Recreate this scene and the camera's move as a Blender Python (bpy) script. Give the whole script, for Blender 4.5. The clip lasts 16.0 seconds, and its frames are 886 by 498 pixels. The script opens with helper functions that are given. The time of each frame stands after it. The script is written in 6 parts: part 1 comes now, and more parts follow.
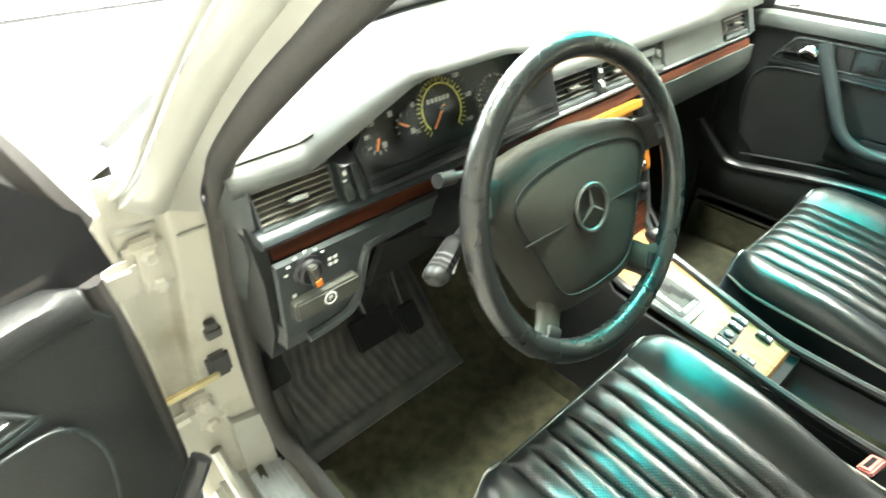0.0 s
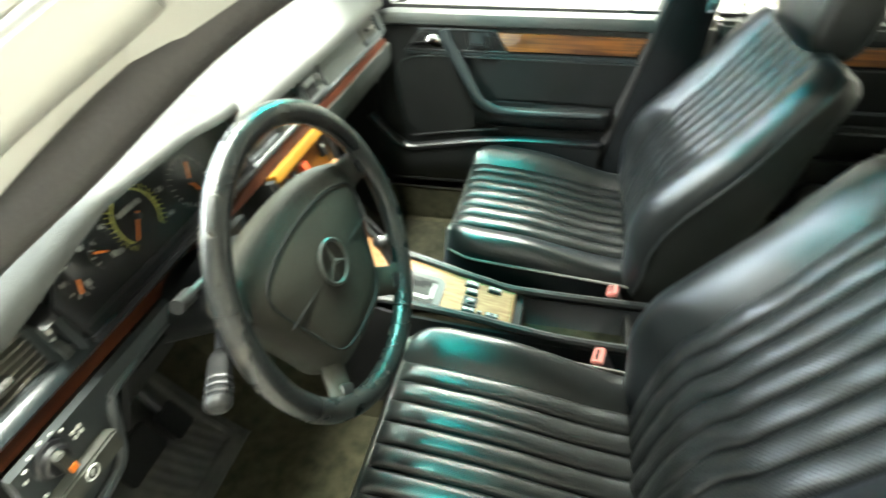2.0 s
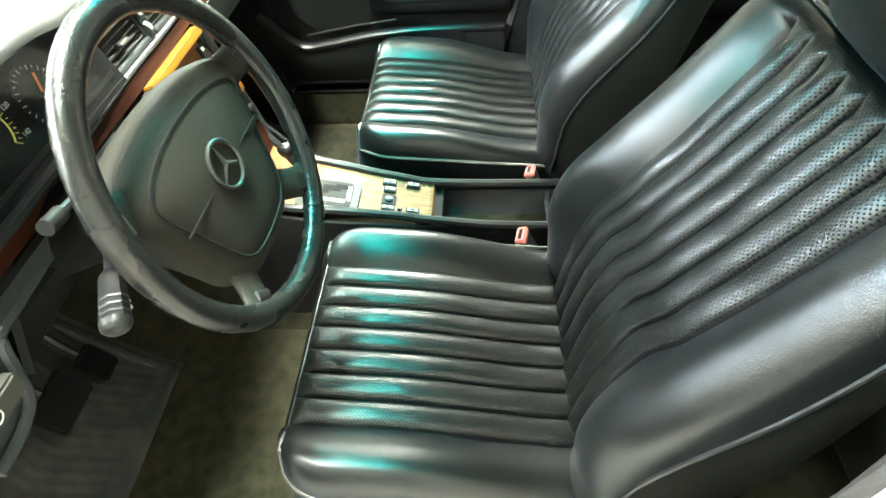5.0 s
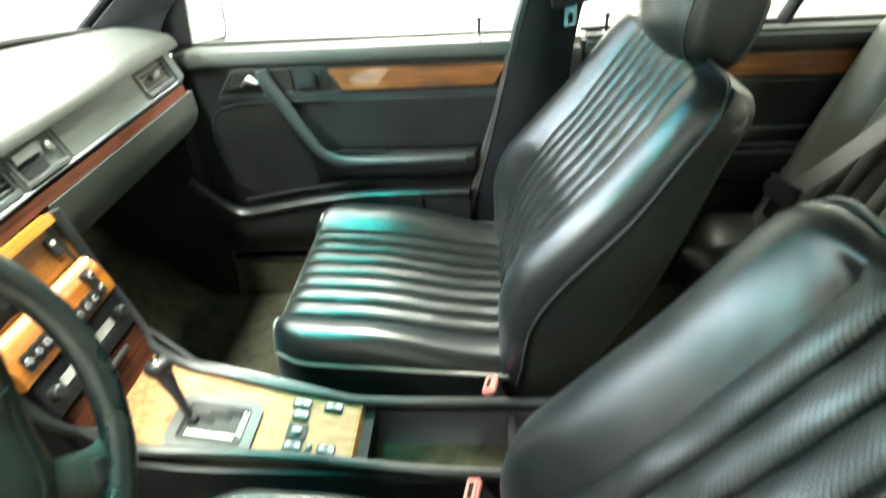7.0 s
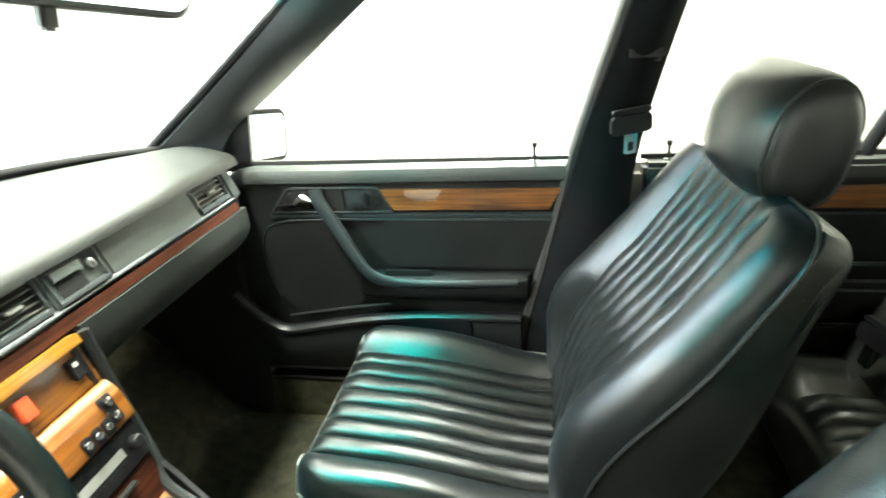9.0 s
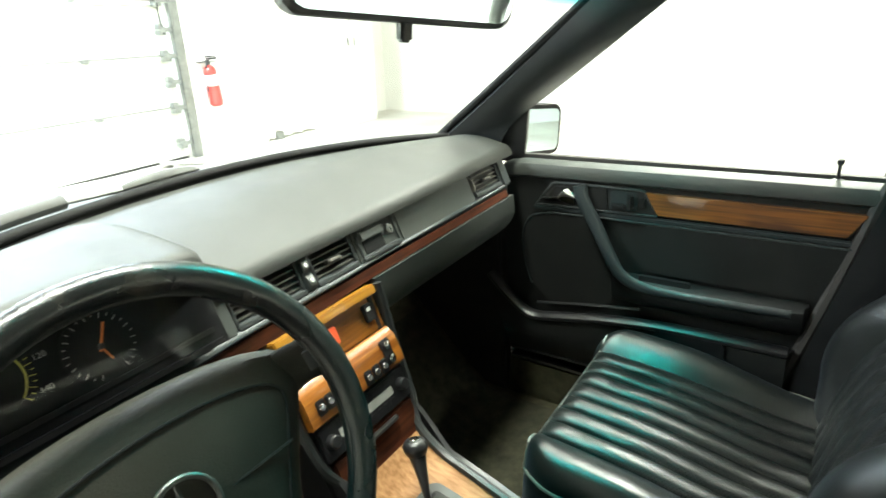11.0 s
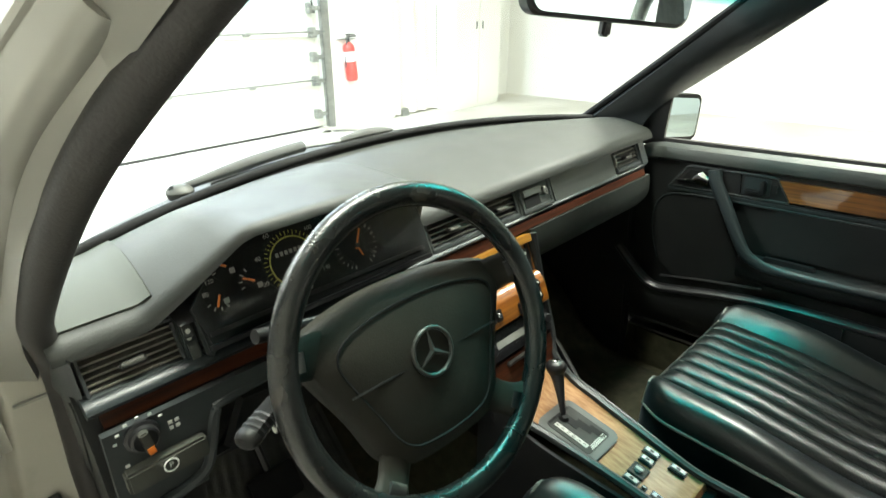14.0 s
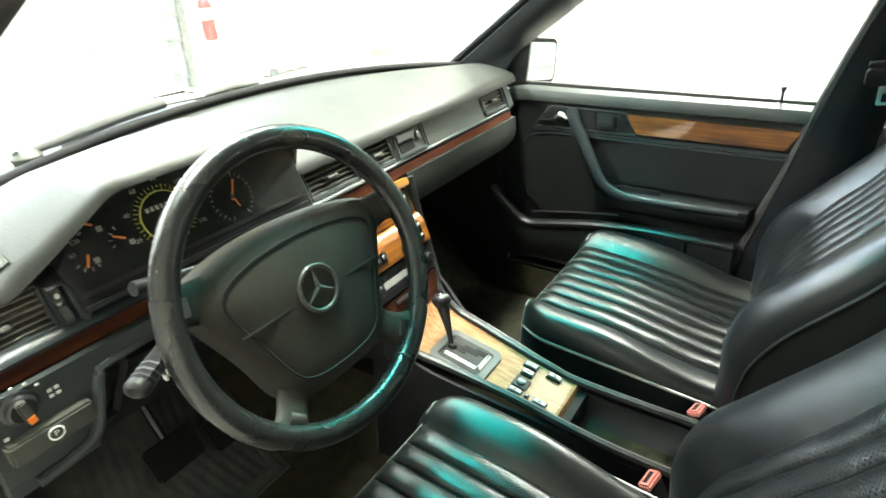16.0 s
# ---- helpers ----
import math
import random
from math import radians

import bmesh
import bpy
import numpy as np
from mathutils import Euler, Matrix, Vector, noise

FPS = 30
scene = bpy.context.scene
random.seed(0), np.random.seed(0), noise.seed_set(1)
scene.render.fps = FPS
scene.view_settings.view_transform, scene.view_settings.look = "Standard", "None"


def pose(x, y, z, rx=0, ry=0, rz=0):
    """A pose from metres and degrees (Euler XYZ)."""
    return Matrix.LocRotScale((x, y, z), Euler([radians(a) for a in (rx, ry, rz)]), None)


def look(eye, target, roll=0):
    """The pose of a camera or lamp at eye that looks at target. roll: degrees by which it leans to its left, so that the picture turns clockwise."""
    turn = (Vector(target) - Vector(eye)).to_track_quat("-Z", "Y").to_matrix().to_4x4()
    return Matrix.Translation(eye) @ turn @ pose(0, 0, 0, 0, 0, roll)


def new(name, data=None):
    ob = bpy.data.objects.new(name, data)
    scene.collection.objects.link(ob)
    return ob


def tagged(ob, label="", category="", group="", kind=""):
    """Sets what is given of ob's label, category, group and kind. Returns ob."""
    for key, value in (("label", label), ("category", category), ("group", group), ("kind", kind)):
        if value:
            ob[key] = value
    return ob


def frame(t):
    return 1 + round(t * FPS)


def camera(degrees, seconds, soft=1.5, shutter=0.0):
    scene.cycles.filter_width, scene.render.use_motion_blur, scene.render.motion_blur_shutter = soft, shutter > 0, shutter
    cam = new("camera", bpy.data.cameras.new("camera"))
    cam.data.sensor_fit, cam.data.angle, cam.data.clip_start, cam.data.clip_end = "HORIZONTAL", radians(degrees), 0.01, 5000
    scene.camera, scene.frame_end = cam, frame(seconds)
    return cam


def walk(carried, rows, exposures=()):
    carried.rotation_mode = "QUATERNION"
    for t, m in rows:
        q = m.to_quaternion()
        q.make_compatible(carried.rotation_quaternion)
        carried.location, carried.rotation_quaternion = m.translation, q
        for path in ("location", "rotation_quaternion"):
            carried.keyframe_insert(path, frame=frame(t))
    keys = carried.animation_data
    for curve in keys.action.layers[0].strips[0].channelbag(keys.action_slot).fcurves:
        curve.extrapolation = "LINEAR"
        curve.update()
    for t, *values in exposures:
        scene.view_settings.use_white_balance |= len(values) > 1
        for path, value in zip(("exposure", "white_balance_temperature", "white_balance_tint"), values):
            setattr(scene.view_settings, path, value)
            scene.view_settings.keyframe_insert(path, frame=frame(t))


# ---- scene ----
cam = camera(75.1, 16.0, shutter=0.5)
PATH = [
    (0, (-0.887, 0.098, 1.319), (0.201, 1.301, 0.149), -0.2),
    (0.5, (-0.847, 0.122, 1.344), (0.370, 1.193, 0.171), -0.9),
    (1, (-0.870, 0.136, 1.370), (0.529, 0.958, 0.200), -1.5),
    (1.5, (-0.878, 0.148, 1.388), (0.586, 0.841, 0.214), -1.7),
    (2, (-0.871, 0.151, 1.399), (0.672, 0.530, 0.184), -2.1),
    (2.5, (-0.888, 0.162, 1.414), (0.675, 0.123, 0.166), -1.8),
    (3, (-0.905, 0.170, 1.437), (0.651, 0.052, 0.186), -1.8),
    (3.5, (-0.907, 0.185, 1.413), (0.649, 0.085, 0.161), -2.0),
    (4, (-0.895, 0.186, 1.379), (0.636, 0.127, 0.093), -2.2),
    (4.2, (-0.889, 0.177, 1.369), (0.598, 0.158, 0.033), -2.2),
    (6.3, (-0.715, 0.016, 1.328), (0.616, 0.216, -0.151), -5.1),
    (6.6, (-0.613, -0.005, 1.281), (0.823, 0.218, -0.093), -6.8),
    (7, (-0.546, 0.023, 1.284), (1.103, 0.170, 0.162), -3.7),
    (7.5, (-0.467, 0.019, 1.276), (1.308, 0.151, 0.365), -3.7),
    (8, (-0.448, 0.014, 1.279), (1.374, 0.145, 0.467), -3.6),
    (8.5, (-0.454, 0.008, 1.276), (1.369, 0.209, 0.479), -3.6),
    (9, (-0.460, 0.016, 1.282), (1.348, 0.350, 0.494), -3.8),
    (9.5, (-0.474, 0.023, 1.288), (1.274, 0.620, 0.520), -4.1),
    (10, (-0.481, 0.021, 1.294), (1.183, 0.838, 0.543), -4.6),
    (10.2, (-0.481, 0.016, 1.302), (1.143, 0.904, 0.546), -4.8),
    (12.5, (-0.592, 0.065, 1.309), (0.757, 1.352, 0.587), -3.7),
    (13, (-0.628, 0.064, 1.320), (0.675, 1.395, 0.591), -3.6),
    (13.5, (-0.687, 0.044, 1.320), (0.593, 1.386, 0.571), -3.4),
    (14, (-0.738, -0.023, 1.330), (0.523, 1.319, 0.550), -3.3),
    (14.5, (-0.769, -0.066, 1.338), (0.512, 1.237, 0.526), -3.2),
    (15, (-0.790, -0.086, 1.351), (0.548, 1.142, 0.513), -3.3),
    (15.5, (-0.786, -0.088, 1.341), (0.613, 1.046, 0.470), -3.5),
    (16, (-0.768, -0.066, 1.315), (0.687, 0.950, 0.393), -3.4),
]
EXPOSURES = [(0.0, 2.6), (0.5, 2.72), (1.0, 2.45), (1.5, 2.12), (2.5, 2.04), (3.0, 2.24), (3.5, 2.34), (4.0, 2.30), (6.5, 2.42), (7.0, 2.38), (8.5, 2.27), (9.5, 1.65), (10.2, 1.25), (12.5, 0.97), (13.5, 0.70), (14.0, 0.74), (14.5, 0.90), (16.0, 1.68)]
# ---- level frame: the car stands slightly nose-down on the garage floor ----
UP = Vector((0.0420, -0.0340, 0.9985)).normalized()
_ax = (Vector((1, 0, 0)) - UP * UP.x).normalized()
_ay = UP.cross(_ax)
CAR = Matrix((_ax, _ay, UP)).to_4x4()
walk(cam, [(t, CAR @ look(eye, target, roll)) for t, eye, target, roll in PATH], EXPOSURES)

# ---- world and lights ----
world = bpy.data.worlds.new("world")
scene.world = world
world.use_nodes = True
world.node_tree.nodes["Background"].inputs[0].default_value = (0.9, 0.95, 1.0, 1)
world.node_tree.nodes["Background"].inputs[1].default_value = 0.1
GARAGE = pose(0, 0, 0, 0, 0, 6.7)
LAMPS = [(0.3, -3.2), (0.3, 0.95), (3.2, 0.1), (-1.4, 3.7), (1.8, 4.5), (0.2, 4.95)]
LAMP_WATTS = [275.0, 150.0, 240.0, 215.0, 195.0, 75.0]


def area_lamp(x, y, watts):
    data = bpy.data.lights.new("tube_light", "AREA")
    data.shape, data.size, data.size_y = "RECTANGLE", 2.2, 0.30
    data.energy = watts
    data.color = (0.66, 0.79, 0.98) if y > 4.2 else (0.89, 0.965, 0.955) if y > 2 else (0.985, 1.0, 0.89)
    ob = new("tube_light", data)
    ob.matrix_world = GARAGE @ pose(x, y, 3.27)
    return ob


for (_x, _y), _w in zip(LAMPS, LAMP_WATTS):
    area_lamp(_x, _y, _w)


# ---- materials ----
def material(name, colour, rough=0.5, metal=0.0, colour2=None, scale=20.0, mix=(0.35, 0.65), detail=4.0,
             bump=0.0, bump_scale=200.0, wear=0.0, coat=0.0, stretch=None, spec=None, rough2=None, distort=0.0):
    """Principled surface with colour variation at two scales and a fine relief."""
    m = bpy.data.materials.new(name)
    m.use_nodes = True
    nt = m.node_tree
    n, l = nt.nodes, nt.links
    b = n["Principled BSDF"]
    b.inputs["Roughness"].default_value = rough
    b.inputs["Metallic"].default_value = metal
    if coat:
        b.inputs["Coat Weight"].default_value = coat
        b.inputs["Coat Roughness"].default_value = 0.08
    if spec is not None:
        b.inputs["Specular IOR Level"].default_value = spec
    tc = n.new("ShaderNodeTexCoord")
    mp = n.new("ShaderNodeMapping")
    l.new(tc.outputs["Object"], mp.inputs[0])
    if stretch:
        mp.inputs["Scale"].default_value = stretch
    c2 = colour2 or tuple(c * 0.72 for c in colour)
    nz = n.new("ShaderNodeTexNoise")
    nz.inputs["Scale"].default_value = scale
    nz.inputs["Detail"].default_value = detail
    nz.inputs["Distortion"].default_value = distort
    l.new(mp.outputs[0], nz.inputs["Vector"])
    rp = n.new("ShaderNodeValToRGB")
    rp.color_ramp.elements[0].position, rp.color_ramp.elements[1].position = mix
    rp.color_ramp.elements[0].color, rp.color_ramp.elements[1].color = (*colour, 1), (*c2, 1)
    l.new(nz.outputs["Fac"], rp.inputs[0])
    l.new(rp.outputs[0], b.inputs["Base Color"])
    if wear or rough2 is not None:
        nw = n.new("ShaderNodeTexNoise")
        nw.inputs["Scale"].default_value = 9.0
        nw.inputs["Detail"].default_value = 6.0
        l.new(tc.outputs["Object"], nw.inputs["Vector"])
        mr = n.new("ShaderNodeMapRange")
        mr.inputs["From Min"].default_value, mr.inputs["From Max"].default_value = 0.35, 0.7
        mr.inputs["To Min"].default_value = rough
        mr.inputs["To Max"].default_value = rough2 if rough2 is not None else min(1.0, rough + wear)
        l.new(nw.outputs["Fac"], mr.inputs["Value"])
        l.new(mr.outputs[0], b.inputs["Roughness"])
    if bump:
        nb = n.new("ShaderNodeTexNoise")
        nb.inputs["Scale"].default_value = bump_scale
        nb.inputs["Detail"].default_value = 3.0
        l.new(tc.outputs["Object"], nb.inputs["Vector"])
        bp = n.new("ShaderNodeBump")
        bp.inputs["Strength"].default_value = bump
        bp.inputs["Distance"].default_value = 0.002
        l.new(nb.outputs["Fac"], bp.inputs["Height"])
        l.new(bp.outputs[0], b.inputs["Normal"])
    return m


def leather(name, perforated, base=(0.0055, 0.0064, 0.0061)):
    m = material(name, base, 0.29, colour2=tuple(c * 1.34 for c in base), scale=7, bump=0.0, rough2=0.35, spec=0.46 if perforated else 0.47)
    bsdf = m.node_tree.nodes["Principled BSDF"]
    bsdf.inputs["Sheen Weight"].default_value = 0.0 if perforated else 0.03
    bsdf.inputs["Sheen Roughness"].default_value = 0.45
    bsdf.inputs["Sheen Tint"].default_value = (0.62, 0.74, 1.0, 1)
    nt = m.node_tree
    n, l = nt.nodes, nt.links
    tc = n["Texture Coordinate"]
    cells = n.new("ShaderNodeTexVoronoi")
    cells.inputs["Scale"].default_value = 640.0
    l.new(tc.outputs["Object"], cells.inputs["Vector"])
    crease = n.new("ShaderNodeTexNoise")
    crease.inputs["Scale"].default_value = 46.0
    crease.inputs["Detail"].default_value = 5.0
    crease.inputs["Distortion"].default_value = 1.2
    l.new(tc.outputs["Object"], crease.inputs["Vector"])
    b1 = n.new("ShaderNodeBump")
    b1.inputs["Strength"].default_value, b1.inputs["Distance"].default_value = 0.20, 0.0009
    l.new(cells.outputs["Distance"], b1.inputs["Height"])
    b2 = n.new("ShaderNodeBump")
    b2.inputs["Strength"].default_value, b2.inputs["Distance"].default_value = 0.07, 0.003
    l.new(crease.outputs["Fac"], b2.inputs["Height"])
    l.new(b1.outputs[0], b2.inputs["Normal"])
    last = b2
    if perforated:
        uv = n.new("ShaderNodeUVMap")
        holes = n.new("ShaderNodeTexVoronoi")
        holes.voronoi_dimensions = "2D"
        holes.inputs["Scale"].default_value = 1.0 / 0.0041
        holes.inputs["Randomness"].default_value = 0.0
        turn = n.new("ShaderNodeMapping")
        turn.inputs["Rotation"].default_value = (0, 0, radians(45))
        l.new(uv.outputs[0], turn.inputs[0])
        l.new(turn.outputs[0], holes.inputs["Vector"])
        pit = n.new("ShaderNodeMapRange")
        pit.inputs["From Min"].default_value, pit.inputs["From Max"].default_value = 0.13, 0.27
        l.new(holes.outputs["Distance"], pit.inputs["Value"])
        b3 = n.new("ShaderNodeBump")
        b3.inputs["Strength"].default_value, b3.inputs["Distance"].default_value = 0.55, 0.0007
        l.new(pit.outputs[0], b3.inputs["Height"])
        l.new(b2.outputs[0], b3.inputs["Normal"])
        last = b3
        sp = n.new("ShaderNodeMath")
        sp.operation = "MULTIPLY"
        sp.inputs[1].default_value = 0.48
        l.new(pit.outputs[0], sp.inputs[0])
        l.new(sp.outputs[0], bsdf.inputs["Specular IOR Level"])
    l.new(last.outputs[0], n["Principled BSDF"].inputs["Normal"])
    return m


def wood(name, dark, light, axis=0, coat=1.0, scale=1.0):
    """Lacquered striped veneer, the grain along one axis."""
    m = bpy.data.materials.new(name)
    m.use_nodes = True
    nt = m.node_tree
    n, l = nt.nodes, nt.links
    b = n["Principled BSDF"]
    b.inputs["Roughness"].default_value = 0.35 if coat > 0.2 else 0.5
    b.inputs["Coat Weight"].default_value = coat
    b.inputs["Coat Roughness"].default_value = 0.05
    b.inputs["Specular IOR Level"].default_value = 0.5 if coat > 0.2 else 0.11
    tc, mp = n.new("ShaderNodeTexCoord"), n.new("ShaderNodeMapping")
    s = [150.0 * scale] * 3
    s[axis] = 5.0 * scale
    mp.inputs["Scale"].default_value = s
    l.new(tc.outputs["Object"], mp.inputs[0])
    nz = n.new("ShaderNodeTexNoise")
    nz.inputs["Scale"].default_value, nz.inputs["Detail"].default_value = 1.0, 5.0
    l.new(mp.outputs[0], nz.inputs["Vector"])
    big = n.new("ShaderNodeTexNoise")
    big.inputs["Scale"].default_value = 14.0
    l.new(tc.outputs["Object"], big.inputs["Vector"])
    mix = n.new("ShaderNodeMath")
    mix.operation = "MULTIPLY_ADD"
    l.new(big.outputs["Fac"], mix.inputs[0])
    mix.inputs[1].default_value = 0.35
    l.new(nz.outputs["Fac"], mix.inputs[2])
    rp = n.new("ShaderNodeValToRGB")
    rp.color_ramp.elements[0].position, rp.color_ramp.elements[1].position = 0.5, 0.85
    rp.color_ramp.elements[0].color, rp.color_ramp.elements[1].color = (*dark, 1), (*light, 1)
    l.new(mix.outputs[0], rp.inputs[0])
    l.new(rp.outputs[0], b.inputs["Base Color"])
    return m


def glass(name, tint, band=None, gloss=(0.45, 0.02)):
    """Thin pane: clear through, glossy at a slant. band: tinted above that height along the pane's own v."""
    m = bpy.data.materials.new(name)
    m.use_nodes = True
    nt = m.node_tree
    n, l = nt.nodes, nt.links
    n.remove(n["Principled BSDF"])
    tr, gl, mx, fr = n.new("ShaderNodeBsdfTransparent"), n.new("ShaderNodeBsdfGlossy"), n.new("ShaderNodeMixShader"), n.new("ShaderNodeMath")
    lw, pw = n.new("ShaderNodeLayerWeight"), n.new("ShaderNodeMath")
    pw.operation, fr.operation = "POWER", "MULTIPLY_ADD"
    pw.inputs[1].default_value = 5.0
    fr.inputs[1].default_value, fr.inputs[2].default_value = gloss
    l.new(lw.outputs["Facing"], pw.inputs[0])
    l.new(pw.outputs[0], fr.inputs[0])
    gl.inputs["Roughness"].default_value = 0.02
    tr.inputs[0].default_value = (*tint, 1)
    if band:
        uv, sp, rp = n.new("ShaderNodeUVMap"), n.new("ShaderNodeSeparateXYZ"), n.new("ShaderNodeValToRGB")
        l.new(uv.outputs[0], sp.inputs[0])
        rp.color_ramp.elements[0].position, rp.color_ramp.elements[1].position = 0.83, 0.89
        rp.color_ramp.elements[0].color, rp.color_ramp.elements[1].color = (*tint, 1), (*band, 1)
        tilt = n.new("ShaderNodeMath")
        tilt.operation = "MULTIPLY_ADD"
        tilt.inputs[1].default_value = 0.12
        l.new(sp.outputs["X"], tilt.inputs[0])
        l.new(sp.outputs["Y"], tilt.inputs[2])
        l.new(tilt.outputs[0], rp.inputs[0])
        l.new(rp.outputs[0], tr.inputs[0])
    l.new(fr.outputs[0], mx.inputs[0])
    l.new(tr.outputs[0], mx.inputs[1])
    l.new(gl.outputs[0], mx.inputs[2])
    l.new(mx.outputs[0], n["Material Output"].inputs[0])
    return m


def glow(name, colour, strength):
    m = bpy.data.materials.new(name)
    m.use_nodes = True
    b = m.node_tree.nodes["Principled BSDF"]
    b.inputs["Base Color"].default_value = (0.8, 0.8, 0.8, 1)
    b.inputs["Emission Color"].default_value = (*colour, 1)
    b.inputs["Emission Strength"].default_value = strength
    return m


LEATHER = leather("black_leather", False)
BENCH = leather("olive_bench_leather", False, (0.020, 0.021, 0.017))
PERF = leather("perforated_leather", True)
# cushion piping: the light it reflects is put into a pale base colour
PIPING_SHINE = material("piping_shine", (0.14, 0.137, 0.12), 0.32, bump=0.1)
PILLAR_DARK = material("pillar_black", (0.008, 0.0085, 0.009), 0.46, colour2=(0.006, 0.0065, 0.007), bump=0.25, bump_scale=480, spec=0.10)
STALK = material("stalk_plastic", (0.005, 0.005, 0.005), 0.50, colour2=(0.007, 0.007, 0.0068), scale=40, bump=0.1, bump_scale=400, spec=0.08)
STALK_TIP = material("stalk_worn_tip", (0.010, 0.010, 0.0098), 0.42, colour2=(0.016, 0.016, 0.0155), scale=60, spec=0.18)
PIPING = material("seat_piping", (0.016, 0.017, 0.016), 0.38, bump=0.1)
DASH = material("dash_plastic", (0.034, 0.0360, 0.0325), 0.50, colour2=(0.029, 0.0308, 0.028), scale=5, bump=0.35, bump_scale=520, rough2=0.60, spec=0.36)
DASH_FACE = material("dash_face_plastic", (0.030, 0.035, 0.036), 0.38, colour2=(0.024, 0.028, 0.029), scale=9, bump=0.22, bump_scale=600, rough2=0.5)
DASH_SMOOTH = material("dash_cover_plastic", (0.046, 0.050, 0.038), 0.60, colour2=(0.041, 0.044, 0.034), scale=5, bump=0.15, bump_scale=520, rough2=0.62, spec=0.3)
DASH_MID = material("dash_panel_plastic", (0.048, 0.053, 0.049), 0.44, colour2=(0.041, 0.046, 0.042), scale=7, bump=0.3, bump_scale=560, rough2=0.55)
RAIL = material("rail_plastic", (0.014, 0.016, 0.016), 0.42, bump=0.15, bump_scale=500, rough2=0.5, spec=0.4)
LIP = material("lip_plastic", (0.018, 0.024, 0.026), 0.36, colour2=(0.012, 0.017, 0.018), scale=9, bump=0.2, bump_scale=600, rough2=0.44, spec=0.45)
SHELL = material("seat_shell_vinyl", (0.015, 0.016, 0.0135), 0.42, colour2=(0.012, 0.013, 0.011), scale=8, bump=0.3, bump_scale=430, rough2=0.52, spec=0.36)
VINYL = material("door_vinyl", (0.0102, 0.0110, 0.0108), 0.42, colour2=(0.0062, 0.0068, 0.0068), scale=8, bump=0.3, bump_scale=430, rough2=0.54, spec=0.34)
FABRIC = material("dark_pocket_cloth", (0.010, 0.010, 0.011), 0.8, bump=0.3, bump_scale=700)
BLACK = material("black_plastic", (0.008, 0.008, 0.009), 0.36, bump=0.1, bump_scale=500, rough2=0.45)
MATT = material("matt_black", (0.007, 0.007, 0.007), 0.75, bump=0.1, spec=0.2)
RUBBER = material("seal_rubber", (0.024, 0.021, 0.020), 0.62, colour2=(0.028, 0.025, 0.023), bump=0.25, bump_scale=300)
WHEEL_HIDE = material("worn_wheel_leather", (0.010, 0.0105, 0.010), 0.22, colour2=(0.040, 0.034, 0.026), scale=38, mix=(0.56, 0.86), detail=8.0, bump=0.22, bump_scale=420, rough2=0.36, spec=0.5)
HUB = material("hub_plastic", (0.025, 0.0238, 0.019), 0.52, colour2=(0.019, 0.018, 0.0145), scale=12, bump=0.3, bump_scale=560, rough2=0.60, spec=0.16)
ZEBRA = wood("striped_light_veneer", (0.145, 0.069, 0.026), (0.235, 0.130, 0.060), axis=1, coat=0.02)
ZEBRA_X = wood("striped_amber_veneer", (0.140, 0.040, 0.003), (0.28, 0.100, 0.009), axis=0)
BURL = wood("dark_red_veneer", (0.020, 0.006, 0.003), (0.062, 0.017, 0.007), axis=0, coat=0.0)
DOORWOOD = wood("door_veneer", (0.060, 0.016, 0.002), (0.225, 0.078, 0.010), axis=1)
GILT = wood("golden_veneer", (0.24, 0.10, 0.008), (0.34, 0.165, 0.016), axis=0)
CARPET = material("olive_carpet", (0.050, 0.047, 0.028), 0.95, colour2=(0.022, 0.021, 0.013), scale=34, mix=(0.3, 0.7), bump=1.0, bump_scale=900, spec=0.1)
MAT_PILE = material("dark_olive_mat_pile", (0.034, 0.033, 0.021), 0.95, colour2=(0.015, 0.0145, 0.010), scale=34, mix=(0.3, 0.7), bump=1.0, bump_scale=900, spec=0.1)
MAT = material("black_rubber_mat", (0.023, 0.023, 0.022), 0.48, colour2=(0.052, 0.049, 0.040), scale=22, mix=(0.42, 0.7), bump=0.3, bump_scale=260)
CHROME = material("chrome", (0.75, 0.75, 0.74), 0.10, 1.0, colour2=(0.68, 0.68, 0.67), scale=40)
SATIN = material("satin_metal", (0.20, 0.20, 0.195), 0.36, 1.0, bump=0.05)
PAINT = material("silver_paint", (0.37, 0.362, 0.325), 0.38, 0.3, colour2=(0.32, 0.312, 0.28), scale=6, coat=0.2, bump=0.03, bump_scale=900)
SILL_GREY = material("sill_plate_grey", (0.30, 0.32, 0.33), 0.45, colour2=(0.22, 0.23, 0.23), scale=25)
BRASS = material("dull_brass", (0.55, 0.47, 0.28), 0.32, 1.0, colour2=(0.40, 0.33, 0.18), scale=30)
WEBBING = material("belt_webbing", (0.022, 0.022, 0.018), 0.6, bump=0.5, bump_scale=700)
JAMB = material("door_jamb_paint", (0.46, 0.44, 0.38), 0.42, 0.1, colour2=(0.30, 0.27, 0.20), scale=12, mix=(0.52, 0.8), bump=0.08)
HEADLINER = material("headliner_cloth", (0.26, 0.26, 0.245), 0.9, bump=0.4, bump_scale=700)
TRIM_GREY = material("pillar_trim", (0.022, 0.026, 0.029), 0.45, colour2=(0.018, 0.021, 0.024), bump=0.3, bump_scale=500)
SLAT = material("vent_slat_grey", (0.085, 0.082, 0.074), 0.42, bump=0.1)
SLAT_PALE = material("vent_slat_lit_tan", (0.105, 0.098, 0.082), 0.45, bump=0.1)
